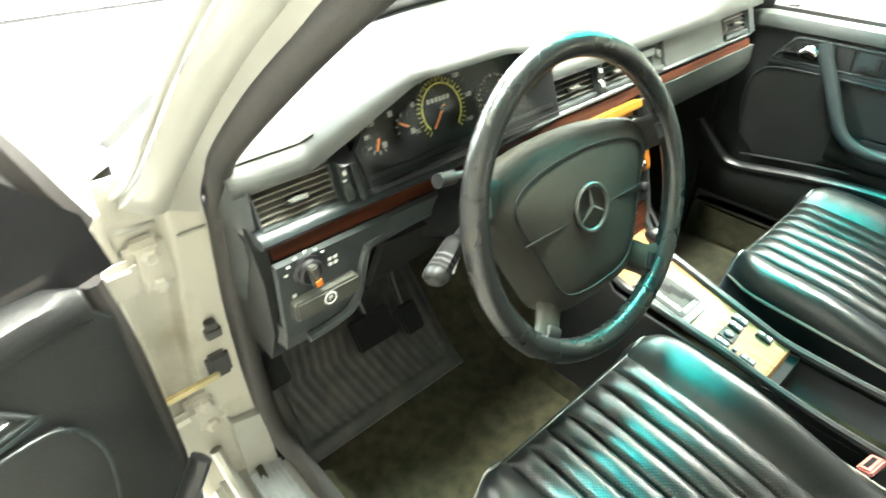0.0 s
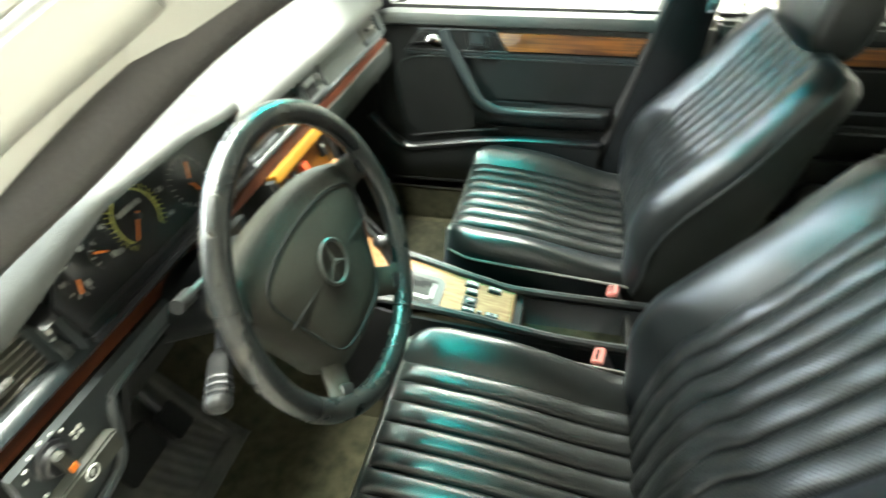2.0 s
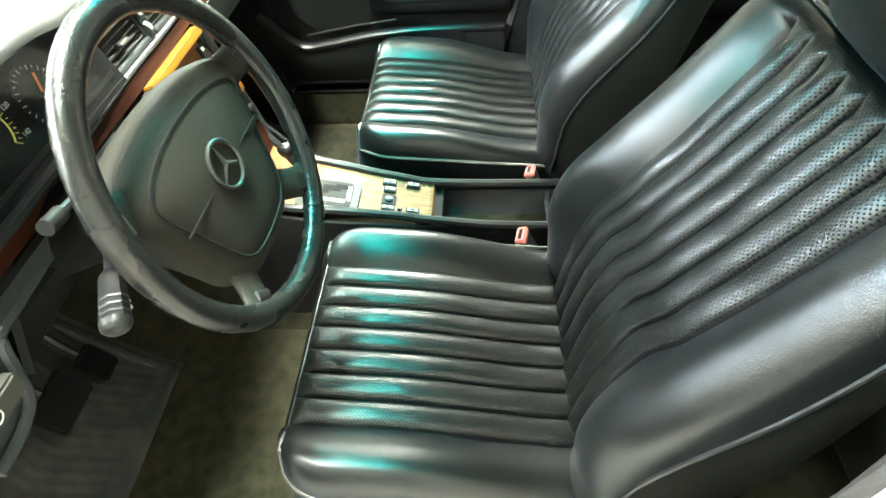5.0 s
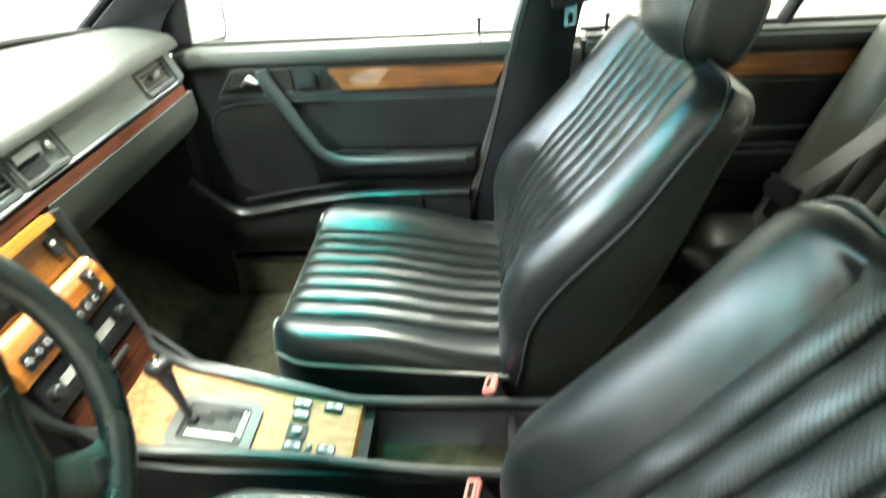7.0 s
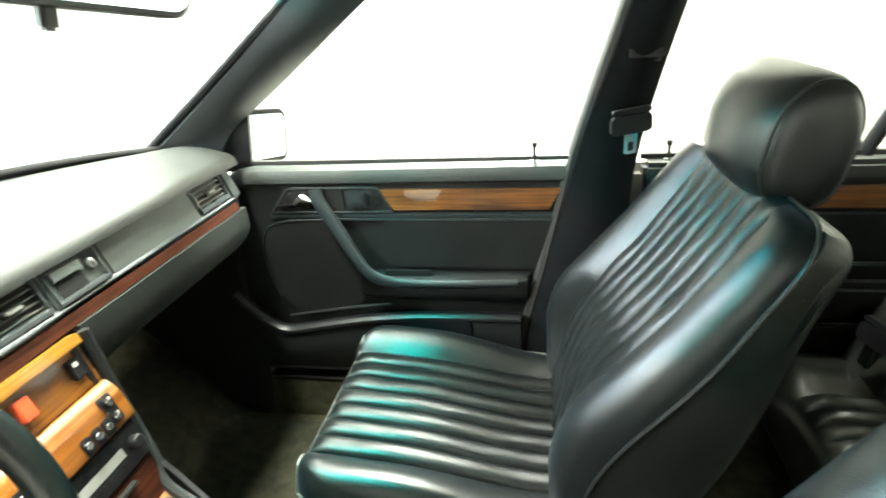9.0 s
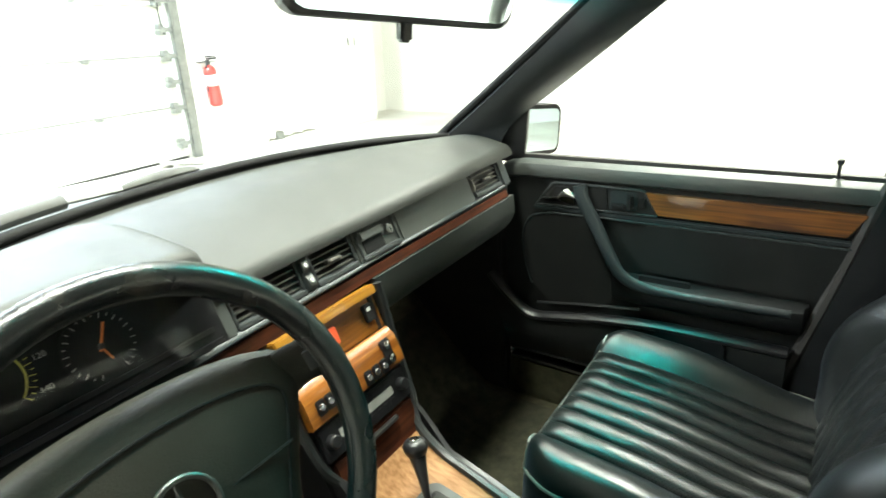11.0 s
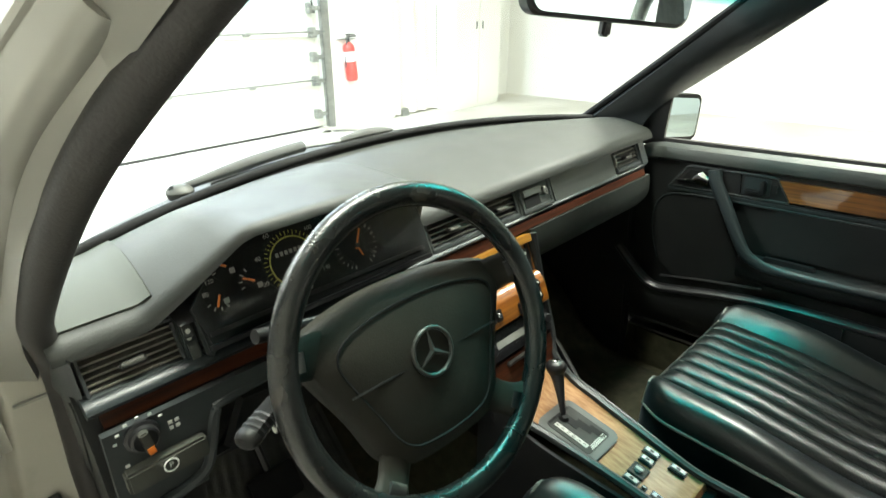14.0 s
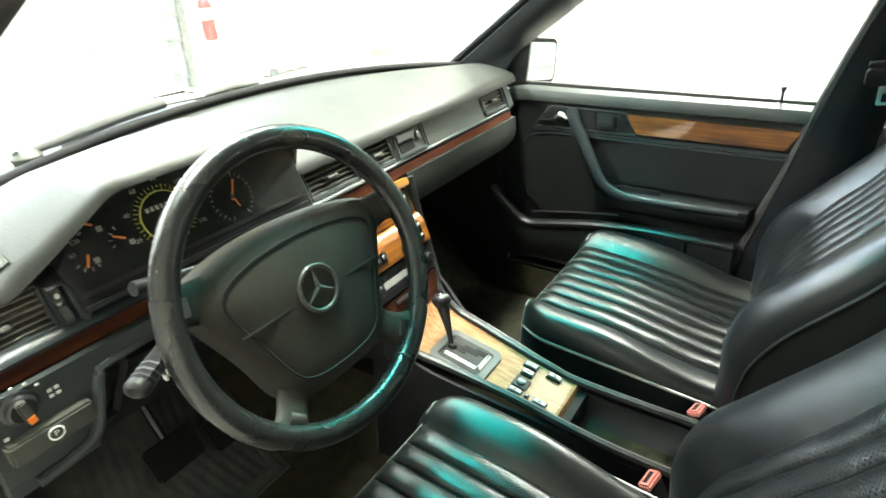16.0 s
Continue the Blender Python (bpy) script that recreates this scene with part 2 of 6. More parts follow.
OLIVE = material("grey_olive_plastic", (0.055, 0.055, 0.046), 0.42, bump=0.25, bump_scale=500)
GRIP = material("stalk_grip_plastic", (0.005, 0.005, 0.005), 0.55, bump=0.2, bump_scale=500, spec=0.12)
WIPER = material("weathered_black", (0.055, 0.057, 0.053), 0.6, colour2=(0.035, 0.035, 0.033), bump=0.2)
GATE_WHITE = material("pale_gate_plate", (0.026, 0.027, 0.025), 0.6, spec=0.12)
KEY_PALE = material("pale_switch_key", (0.17, 0.20, 0.185), 0.4, colour2=(0.12, 0.145, 0.135), scale=120)
GATE_FRAME = material("gate_frame_metal", (0.062, 0.065, 0.062), 0.55, 0.0, spec=0.2)
EMBLEM = material("dark_emblem_metal", (0.062, 0.062, 0.057), 0.38, 0.5)
KEY = material("switch_key_plastic", (0.016, 0.016, 0.015), 0.55, bump=0.1, bump_scale=500, spec=0.15)
PRINT = material("white_print", (0.72, 0.72, 0.68), 0.6)
PRINT_DIM = material("grey_print", (0.30, 0.30, 0.28), 0.6)
YELLOW = material("yellow_print", (0.46, 0.44, 0.075), 0.6)
ORANGE = material("orange_needle", (0.80, 0.20, 0.02), 0.5)
RED = material("red_button", (0.62, 0.09, 0.03), 0.35)
PINK = material("worn_red_release", (0.46, 0.115, 0.10), 0.4, colour2=(0.60, 0.22, 0.19))
DIAL = material("dial_black", (0.008, 0.008, 0.009), 0.7, spec=0.2)
CLEAR = glass("window_glass", (0.95, 0.97, 0.96))
SCREEN = glass("windscreen_glass", (0.95, 0.97, 0.96), band=(0.01, 0.64, 0.64))
COVER = glass("cluster_cover", (0.96, 0.96, 0.96), gloss=(0.2, 0.010))
MIRROR = material("mirror_silver", (0.60, 0.71, 0.77), 0.01, 1.0, colour2=(0.58, 0.69, 0.75))
WALL = material("white_wall_paint", (0.72, 0.72, 0.69), 0.7, colour2=(0.68, 0.68, 0.64), scale=1.6, bump=0.1, bump_scale=90)
PANEL = material("white_door_panel", (0.62, 0.63, 0.56), 0.5, colour2=(0.56, 0.57, 0.50), scale=2.2, bump=0.15, bump_scale=120)
JOINT = material("grey_joint", (0.25, 0.25, 0.22), 0.7)
CURTAIN = material("white_sheet", (0.80, 0.79, 0.72), 0.75, colour2=(0.72, 0.70, 0.62), scale=3)
CONCRETE = material("painted_concrete", (0.62, 0.60, 0.54), 0.45, colour2=(0.46, 0.44, 0.38), scale=1.4, bump=0.25, bump_scale=40, rough2=0.6)
STEEL = material("galvanised_steel", (0.34, 0.35, 0.33), 0.42, 0.8, colour2=(0.24, 0.25, 0.24), scale=30)
EXT_RED = material("extinguisher_red", (0.62, 0.045, 0.035), 0.3, coat=0.4)
TUBE = glow("tube_cover", (1.0, 0.985, 0.95), 6.0)


# ---- mesh helpers ----
def thing(name, label, category, base=(0, 0, 0), group="", kind="", frame_of=None):
    """A thing's Empty at its base, in the car's frame unless another is given."""
    ob = new(name)
    ob.empty_display_size = 0.05
    ob.matrix_world = (CAR if frame_of is None else frame_of) @ Matrix.Translation(base)
    ob["base"] = list(base)
    return tagged(ob, label, category, group, kind)


def root_of(ob):
    while ob.parent:
        ob = ob.parent
    return ob


def part(name, bm, mat, parent, label="", smooth=True, mats=None, bevel=0.0):
    """Links a bmesh, written in the thing's frame, as one mesh under a thing or a part."""
    me = bpy.data.meshes.new(name)
    base = Vector(root_of(parent)["base"])
    if bevel:
        sharp = [e for e in bm.edges if len(e.link_faces) == 2 and e.calc_face_angle(0) > 0.6]
        bmesh.ops.bevel(bm, geom=sharp, offset=bevel, segments=2, affect="EDGES", clamp_overlap=True)
    bmesh.ops.recalc_face_normals(bm, faces=bm.faces)
    bm.transform(Matrix.Translation(-base))
    for f in bm.faces:
        f.smooth = smooth
    bm.to_mesh(me)
    bm.free()
    for m in (mats or [mat]):
        me.materials.append(m)
    if smooth:
        me.set_sharp_from_angle(angle=radians(38))
    ob = new(name, me)
    ob.parent = parent
    return tagged(ob, label)


def add_box(bm, x0, x1, y0, y1, z0, z1, m=None):
    r = bmesh.ops.create_cube(bm, size=1.0)
    bmesh.ops.transform(bm, verts=r["verts"], matrix=Matrix.Translation(((x0 + x1) / 2, (y0 + y1) / 2, (z0 + z1) / 2)) @ Matrix.Diagonal((x1 - x0, y1 - y0, z1 - z0, 1)))
    if m is not None:
        bmesh.ops.transform(bm, verts=r["verts"], matrix=m)
    return r["verts"]


def box(x0, x1, y0, y1, z0, z1, m=None):
    bm = bmesh.new()
    add_box(bm, x0, x1, y0, y1, z0, z1, m)
    return bm


def loft(rings, closed=True, caps=True, bm=None):
    """Quads between rings of equal length; closed: each ring is a loop."""
    bm = bm or bmesh.new()
    vs = [[bm.verts.new(p) for p in r] for r in rings]
    n = len(rings[0])
    for a, b in zip(vs, vs[1:]):
        for j in range(n if closed else n - 1):
            k = (j + 1) % n
            bm.faces.new((a[j], a[k], b[k], b[j]))
    if caps and closed:
        bm.faces.new(vs[0][::-1])
        bm.faces.new(vs[-1])
    return bm


def smooth_path(pts, n):
    """A smooth run of n points through a few (Catmull-Rom)."""
    pts = [Vector(p) for p in pts]
    ext = [2 * pts[0] - pts[1], *pts, 2 * pts[-1] - pts[-2]]
    out = []
    for i in range(n):
        u = i / (n - 1) * (len(pts) - 1)
        k = min(int(u), len(pts) - 2)
        f = u - k
        a, b, c, d = ext[k:k + 4]
        out.append(0.5 * ((2 * b) + (c - a) * f + (2 * a - 5 * b + 4 * c - d) * f * f + (3 * b - a - 3 * c + d) * f ** 3))
    return out


def tube(pts, r, n=10, smooth=0, ry=None, closed=False, up=(0, 0, 1), bm=None, taper=None):
    """A tube along points; r across, ry along the up side."""
    pts = smooth_path(pts, smooth) if smooth else [Vector(p) for p in pts]
    rings = []
    m = len(pts)
    for i, p in enumerate(pts):
        d = (pts[(i + 1) % m] - pts[i - 1]) if closed else (pts[min(i + 1, m - 1)] - pts[max(i - 1, 0)])
        d.normalize()
        s = d.cross(Vector(up))
        if s.length < 1e-4:
            s = d.cross(Vector((1, 0, 0)))
        s.normalize()
        u = s.cross(d)
        k = taper(i / (m - 1)) if taper else 1.0
        rings.append([p + s * (r * k * math.cos(a)) + u * ((ry or r) * k * math.sin(a)) for a in [2 * math.pi * j / n for j in range(n)]])
    if closed:
        rings.append(rings[0])
        bm = loft(rings, True, False, bm)
        bmesh.ops.remove_doubles(bm, verts=bm.verts, dist=1e-6)
        return bm
    return loft(rings, True, True, bm)


def lathe(profile, m=None, n=28, bm=None):
    """(radius, height) pairs turned about z, then placed by m."""
    rings = [[Vector((r * math.cos(2 * math.pi * j / n), r * math.sin(2 * math.pi * j / n), z)) for j in range(n)] for r, z in profile]
    if m is not None:
        rings = [[m @ p for p in r] for r in rings]
    return loft(rings, True, True, bm)


def plate(outline, m, thick, bm=None):
    """A flat outline (x, y) with thickness along its own z, placed by m."""
    bm = bm or bmesh.new()
    a = [bm.verts.new(m @ Vector((x, y, 0))) for x, y in outline]
    b = [bm.verts.new(m @ Vector((x, y, thick))) for x, y in outline]
    n = len(a)
    bm.faces.new(a[::-1])
    bm.faces.new(b)
    for i in range(n):
        bm.faces.new((a[i], a[(i + 1) % n], b[(i + 1) % n], b[i]))
    return bm


def rounded(w, h, r, n=5, cx=0.0, cy=0.0):
    """Outline of a rectangle with rounded corners."""
    out = []
    for k, (sx, sy) in enumerate(((1, 1), (-1, 1), (-1, -1), (1, -1))):
        for i in range(n + 1):
            a = math.pi / 2 * (k + i / n)
            out.append((cx + sx * (w / 2 - r) + r * math.cos(a), cy + sy * (h / 2 - r) + r * math.sin(a)))
    return out


def sheet(f, nu, nv, thick, uvs=False):
    """A surface f(u, v) with thickness, as one closed mesh."""
    bm = bmesh.new()
    top = [[Vector(f(i / nu, j / nv)) for j in range(nv + 1)] for i in range(nu + 1)]
    nor = []
    for i in range(nu + 1):
        row = []
        for j in range(nv + 1):
            du = top[min(i + 1, nu)][j] - top[max(i - 1, 0)][j]
            dv = top[i][min(j + 1, nv)] - top[i][max(j - 1, 0)]
            row.append(du.cross(dv).normalized())
        nor.append(row)
    a = [[bm.verts.new(p) for p in r] for r in top]
    b = [[bm.verts.new(p - q * thick) for p, q in zip(r, s)] for r, s in zip(top, nor)]
    lay = bm.loops.layers.uv.new("UVMap") if uvs else None
    for i in range(nu):
        for j in range(nv):
            for g, o in ((a, (0, 1, 2, 3)), (b, (3, 2, 1, 0))):
                q = [(i, j), (i + 1, j), (i + 1, j + 1), (i, j + 1)]
                face = bm.faces.new([g[q[k][0]][q[k][1]] for k in o])
                if lay:
                    for lp, k in zip(face.loops, o):
                        lp[lay].uv = (q[k][0] / nu, q[k][1] / nv)
    for i in range(nu):
        bm.faces.new((a[i][0], b[i][0], b[i + 1][0], a[i + 1][0]))
        bm.faces.new((a[i + 1][nv], b[i + 1][nv], b[i][nv], a[i][nv]))
    for j in range(nv):
        bm.faces.new((a[0][j + 1], b[0][j + 1], b[0][j], a[0][j]))
        bm.faces.new((a[nu][j], b[nu][j], b[nu][j + 1], a[nu][j + 1]))
    return bm


def step(a, b, x):
    t = max(0.0, min(1.0, (x - a) / (b - a)))
    return t * t * (3 - 2 * t)


def lerp(a, b, t):
    return a + (b - a) * t


def text(name, body, size, m, mat, parent, label=""):
    """Raised lettering in the built-in font as a mesh part."""
    cu = bpy.data.curves.new(name, "FONT")
    cu.body, cu.size, cu.extrude, cu.align_x, cu.align_y = body, size, 0.0003, "CENTER", "CENTER"
    tmp = bpy.data.objects.new(name, cu)
    scene.collection.objects.link(tmp)
    dg = bpy.context.evaluated_depsgraph_get()
    me = bpy.data.meshes.new_from_object(tmp.evaluated_get(dg))
    bpy.data.objects.remove(tmp)
    bm = bmesh.new()
    bm.from_mesh(me)
    bpy.data.meshes.remove(me)
    bm.transform(m)
    return part(name, bm, mat, parent, label, smooth=False)


def basis(o, x, y):
    """A frame at o from two directions."""
    x = Vector(x).normalized()
    z = x.cross(Vector(y)).normalized()
    y = z.cross(x)
    return Matrix(((x.x, y.x, z.x, o[0]), (x.y, y.y, z.y, o[1]), (x.z, y.z, z.z, o[2]), (0, 0, 0, 1)))

# ---- garage ----
WALL_N, CEIL = 5.42, 3.4


def setting(name, bm, mat, label, smooth=False):
    me = bpy.data.meshes.new(name)
    bmesh.ops.recalc_face_normals(bm, faces=bm.faces)
    bm.to_mesh(me)
    bm.free()
    me.materials.append(mat)
    ob = new(name, me)
    ob.matrix_world = GARAGE
    return tagged(ob, label, name.split("_")[0], "", "structure")


floor = setting("floor", box(-6.2, 7.7, -6.2, 5.7, -0.2, 0), CONCRETE, "pale painted concrete garage floor with stains")
setting("ceiling", box(-6.2, 7.7, -6.2, 5.7, CEIL, CEIL + 0.2), WALL, "plain white garage ceiling")
setting("wall_left", box(-6.2, -6.0, -6.2, 5.7, 0, CEIL), WALL, "plain white painted garage wall")
setting("wall_right", box(7.5, 7.7, -6.2, 5.7, 0, CEIL), WALL, "plain white painted garage wall")
setting("wall_rear", box(-6.0, 7.5, -6.2, -6.0, 0, CEIL), WALL, "plain white painted garage wall")
DOOR_L, DOOR_R = -1.2, 3.66
_bm = box(-6.0, DOOR_L, WALL_N, WALL_N + 0.25, 0, CEIL)
add_box(_bm, DOOR_R, 7.5, WALL_N, WALL_N + 0.25, 0, CEIL)
add_box(_bm, DOOR_L, DOOR_R, WALL_N, WALL_N + 0.25, 2.66, CEIL)
setting("wall_front", _bm, WALL, "white wall with the wide sectional door in it")

gdoor = thing("garage_door", "white ribbed sectional garage door with steel brackets, closed", "garage door", (1.3, WALL_N + 0.06, 0), frame_of=GARAGE)
EDGES = [0.02, 0.545, 1.055, 1.565, 2.075, 2.60]
for _a, _b in zip(EDGES, EDGES[1:]):
    _bm = box(DOOR_L + 0.02, DOOR_R - 0.02, WALL_N + 0.06, WALL_N + 0.11, _a + 0.004, _b - 0.004)
    add_box(_bm, DOOR_L + 0.02, DOOR_R - 0.02, WALL_N + 0.035, WALL_N + 0.06, _b - 0.045, _b - 0.006)
    add_box(_bm, DOOR_L + 0.02, DOOR_R - 0.02, WALL_N + 0.045, WALL_N + 0.06, _a + 0.006, _a + 0.03)
    pn = part("door_panel", _bm, PANEL, gdoor, smooth=False, bevel=0.004)
    for _h in (-0.02, 0.94, 1.84, 2.74, 3.66):
        part("stile", box(_h - 0.045, _h + 0.045, WALL_N + 0.05, WALL_N + 0.06, _a + 0.03, _b - 0.046), PANEL, pn, smooth=False)
for _b in EDGES[1:-1]:
    for _h in (-0.02, 0.94, 1.84, 2.74):
        _bm = box(_h - 0.04, _h + 0.04, WALL_N + 0.022, WALL_N + 0.034, _b - 0.03, _b + 0.012)
        add_box(_bm, _h - 0.025, _h + 0.025, WALL_N + 0.012, WALL_N + 0.022, _b - 0.016, _b + 0.004)
        part("hinge_bracket", _bm, STEEL, gdoor, "small grey steel hinge", smooth=False)
for _b in EDGES[1:-1]:
    part("panel_joint", box(DOOR_L + 0.02, DOOR_R - 0.02, WALL_N + 0.030, WALL_N + 0.046, _b - 0.007, _b + 0.009), JOINT, gdoor, "grey joint between the panels", smooth=False)
part("bottom_seal", box(DOOR_L + 0.02, DOOR_R - 0.02, WALL_N + 0.05, WALL_N + 0.1, 0, 0.02), RUBBER, gdoor)

rail = thing("door_rail", "galvanised steel vertical door track with roller brackets on the wall", "door track", (DOOR_R + 0.03, WALL_N, 0), frame_of=GARAGE)
_bm = box(DOOR_R - 0.01, DOOR_R + 0.05, WALL_N - 0.05, WALL_N - 0.035, 0.02, 2.7)
add_box(_bm, DOOR_R - 0.01, DOOR_R + 0.005, WALL_N - 0.05, WALL_N, 0.02, 2.7)
add_box(_bm, DOOR_R + 0.035, DOOR_R + 0.05, WALL_N - 0.05, WALL_N - 0.02, 0.02, 2.7)
part("track", _bm, STEEL, rail, smooth=False)
part("angle_iron", box(DOOR_R + 0.06, DOOR_R + 0.12, WALL_N - 0.02, WALL_N - 0.004, 0, 2.7), STEEL, rail, smooth=False)
for _z in (0.18, 0.545, 0.80, 1.055, 1.30, 1.565, 2.075):
    _bm = box(DOOR_R - 0.13, DOOR_R + 0.03, WALL_N - 0.04, WALL_N - 0.015, _z - 0.025, _z + 0.02)
    add_box(_bm, DOOR_R - 0.15, DOOR_R - 0.07, WALL_N - 0.03, WALL_N + 0.035, _z - 0.055, _z - 0.01)
    add_box(_bm, DOOR_R - 0.15, DOOR_R - 0.09, WALL_N - 0.03, WALL_N + 0.035, _z + 0.0, _z + 0.05)
    part("roller_bracket", _bm, STEEL, rail, smooth=False, bevel=0.003)
part("pull_cord", tube([(DOOR_R - 0.10, WALL_N - 0.03, 1.62), (DOOR_R - 0.13, WALL_N - 0.035, 1.45), (DOOR_R - 0.10, WALL_N - 0.03, 1.25)], 0.006, 6, 12), MATT, rail)

ext = thing("fire_extinguisher", "red fire extinguisher with white label hung on the white wall", "extinguisher", (4.02, WALL_N - 0.08, 0.51), frame_of=GARAGE)
_m = pose(4.02, WALL_N - 0.085, 0.51, 0, -5)
part("cylinder", lathe([(0.05, 0), (0.066, 0.015), (0.07, 0.03), (0.07, 0.36), (0.062, 0.395), (0.035, 0.42), (0.02, 0.43)], _m), EXT_RED, ext)
part("label", lathe([(0.071, 0.22), (0.0712, 0.225), (0.0712, 0.325), (0.071, 0.33)], _m), PRINT, ext, "white printed label band")
part("valve", lathe([(0.02, 0.43), (0.022, 0.44), (0.022, 0.475), (0.012, 0.48)], _m, 16), BLACK, ext)
part("handle", box(3.970, 4.110, WALL_N - 0.098, WALL_N - 0.072, 0.990, 1.010), BLACK, ext, bevel=0.005)
part("lever", box(3.950, 4.090, WALL_N - 0.095, WALL_N - 0.075, 1.015, 1.028, None), BLACK, ext, bevel=0.004)
part("hose", tube([(3.990, WALL_N - 0.09, 1.0), (3.940, WALL_N - 0.10, 0.910), (3.935, WALL_N - 0.09, 0.760), (3.940, WALL_N - 0.08, 0.660)], 0.011, 8, 16), BLACK, ext)
part("wall_hook", box(3.880, 4.180, WALL_N - 0.02, WALL_N - 0.002, 0.960, 0.972), STEEL, ext)

column = thing("wall_duct", "white boxed-in duct standing against the wall", "duct", (4.54, WALL_N, 0), frame_of=GARAGE)
part("duct_body", box(4.42, 4.66, WALL_N - 0.16, WALL_N - 0.002, 0.0, CEIL), WALL, column, smooth=False, bevel=0.012)
sheeting = thing("hanging_sheet", "white plastic sheet hanging in soft folds from the ceiling", "curtain", (5.2, WALL_N - 0.1, 0.02), frame_of=GARAGE)
part("sheet", sheet(lambda u, v: (lerp(4.60, 5.52, u), WALL_N - 0.10 + 0.03 * math.sin(u * 23 + 0.6 * math.sin(u * 9)) * (1.2 - v), lerp(0.02, CEIL - 0.02, v)), 80, 6, 0.004), CURTAIN, sheeting)
part("foot_weight", box(4.80, 4.92, WALL_N - 0.16, WALL_N - 0.06, 0.0, 0.09), STEEL, sheeting, bevel=0.006)
cabinet = thing("wall_cabinet", "white two-door storage cabinet against the wall with small pulls", "cabinet", (6.07, WALL_N - 0.2, 0), frame_of=GARAGE)
part("carcass", box(5.54, 6.60, WALL_N - 0.42, WALL_N - 0.002, 0.0, 1.95), WALL, cabinet, smooth=False, bevel=0.004)
for _h in (5.55, 6.075):
    cd = part("cabinet_door", box(_h, _h + 0.515, WALL_N - 0.44, WALL_N - 0.422, 0.06, 1.93), WALL, cabinet, smooth=False, bevel=0.003)
    _p = 5.99 if _h < 6 else 6.13
    part("pull", box(_p, _p + 0.012, WALL_N - 0.46, WALL_N - 0.44, 1.04, 1.14), STEEL, cd, smooth=False)

for _x, _y in LAMPS:
    fx = thing("ceiling_light", "long white fluorescent ceiling fitting, switched on", "ceiling light", (_x, _y, CEIL), "ceiling lights", frame_of=GARAGE)
    part("housing", box(_x - 1.15, _x + 1.15, _y - 0.17, _y + 0.17, CEIL - 0.07, CEIL - 0.001), WALL, fx, smooth=False, bevel=0.006)
    part("diffuser", box(_x - 1.12, _x + 1.12, _y - 0.15, _y + 0.15, CEIL - 0.10, CEIL - 0.07), TUBE, fx, "glowing diffuser", smooth=False)

# ---- car shell ----
shell = thing("car_body", "silver-white painted sedan body with black rubber door seals", "car", (0.02, -0.3, 0.0))


def mirrored(p):
    return (-p[0], p[1], p[2])


def bonnet(u, v):
    x = lerp(-0.78, 0.80, u)
    c = 1 - (abs(x - 0.01) / 0.80) ** 2.4
    y = lerp(1.11 - 0.15 * (x / 0.8) ** 2, 2.35, v)
    return (x, y, lerp(0.93, 0.80, v) + (0.095 - 0.05 * v) * c - 0.06 * max(0, v - 0.85) / 0.15)


part("bonnet", sheet(bonnet, 30, 24, 0.012), PAINT, shell, "painted bonnet")
for _s in (-1, 1):
    part("front_wing", sheet(lambda u, v: (_s * (0.772 + 0.085 * math.sin(min(1, v * 3.2) * math.pi / 2)), lerp(0.84, 2.4, u), lerp(0.93 - 0.12 * u, 0.30, v ** 1.8)), 16, 16, 0.01), PAINT, shell)
    part("rear_wing", sheet(lambda u, v: (_s * lerp(0.78, 0.86, min(1, v * 3)), lerp(-2.3, -1.0, u), lerp(0.98, 0.30, v)), 12, 8, 0.01), PAINT, shell)
    # sill: painted step, carpeted inside
    part("door_sill", box(min(_s * 0.72, _s * 0.80), max(_s * 0.72, _s * 0.80), -1.0, 0.86, 0.22, 0.385), PAINT, shell, bevel=0.012)
    _in = 0.686 if _s < 0 else 0.735
    part("sill_plate", sheet(lambda u, v: (_s * lerp(_in, _in + 0.062, v), lerp(-0.05, 0.765, u), 0.400 + 0.0025 * (1 if int(v * 14) % 2 else 0)), 4, 28, 0.006), SILL_GREY, shell, "ribbed grey sill plate")
for _s in (-1, 1):
    part("wing_ledge", box(min(_s * 0.64, _s * 0.80), max(_s * 0.64, _s * 0.80), 0.82, 1.14, 0.875, 0.912), PAINT, shell, bevel=0.004)
part("front_apron", box(-0.84, 0.84, 2.33, 2.42, 0.30, 0.80), PAINT, shell, bevel=0.03)
part("boot_lid", sheet(lambda u, v: (lerp(-0.76, 0.76, u), lerp(-2.3, -1.35, v), 0.96 + 0.03 * math.sin(math.pi * u) + 0.03 * v), 12, 8, 0.012), PAINT, shell)
part("tail_panel", box(-0.84, 0.84, -2.36, -2.28, 0.30, 0.97), PAINT, shell, bevel=0.03)
part("cowl_panel", sheet(lambda u, v: (lerp(-0.66, 0.70, u), lerp(0.99, 1.13, v) - 0.15 * (lerp(-0.72, 0.74, u) / 0.72) ** 2, 1.060 - 0.058 * (lerp(-0.72, 0.74, u) / 0.72) ** 2 - 0.012 * v), 24, 4, 0.01), BLACK, shell, "black cowl below the windscreen")
part("screen_rubber", tube([(lerp(-0.72, 0.745, i / 20), 0.995 - 0.13 * (lerp(-0.72, 0.745, i / 20) / 0.72) ** 2, 1.064 - 0.054 * (lerp(-0.72, 0.745, i / 20) / 0.72) ** 2) for i in range(21)], 0.010, 10), MATT, shell)

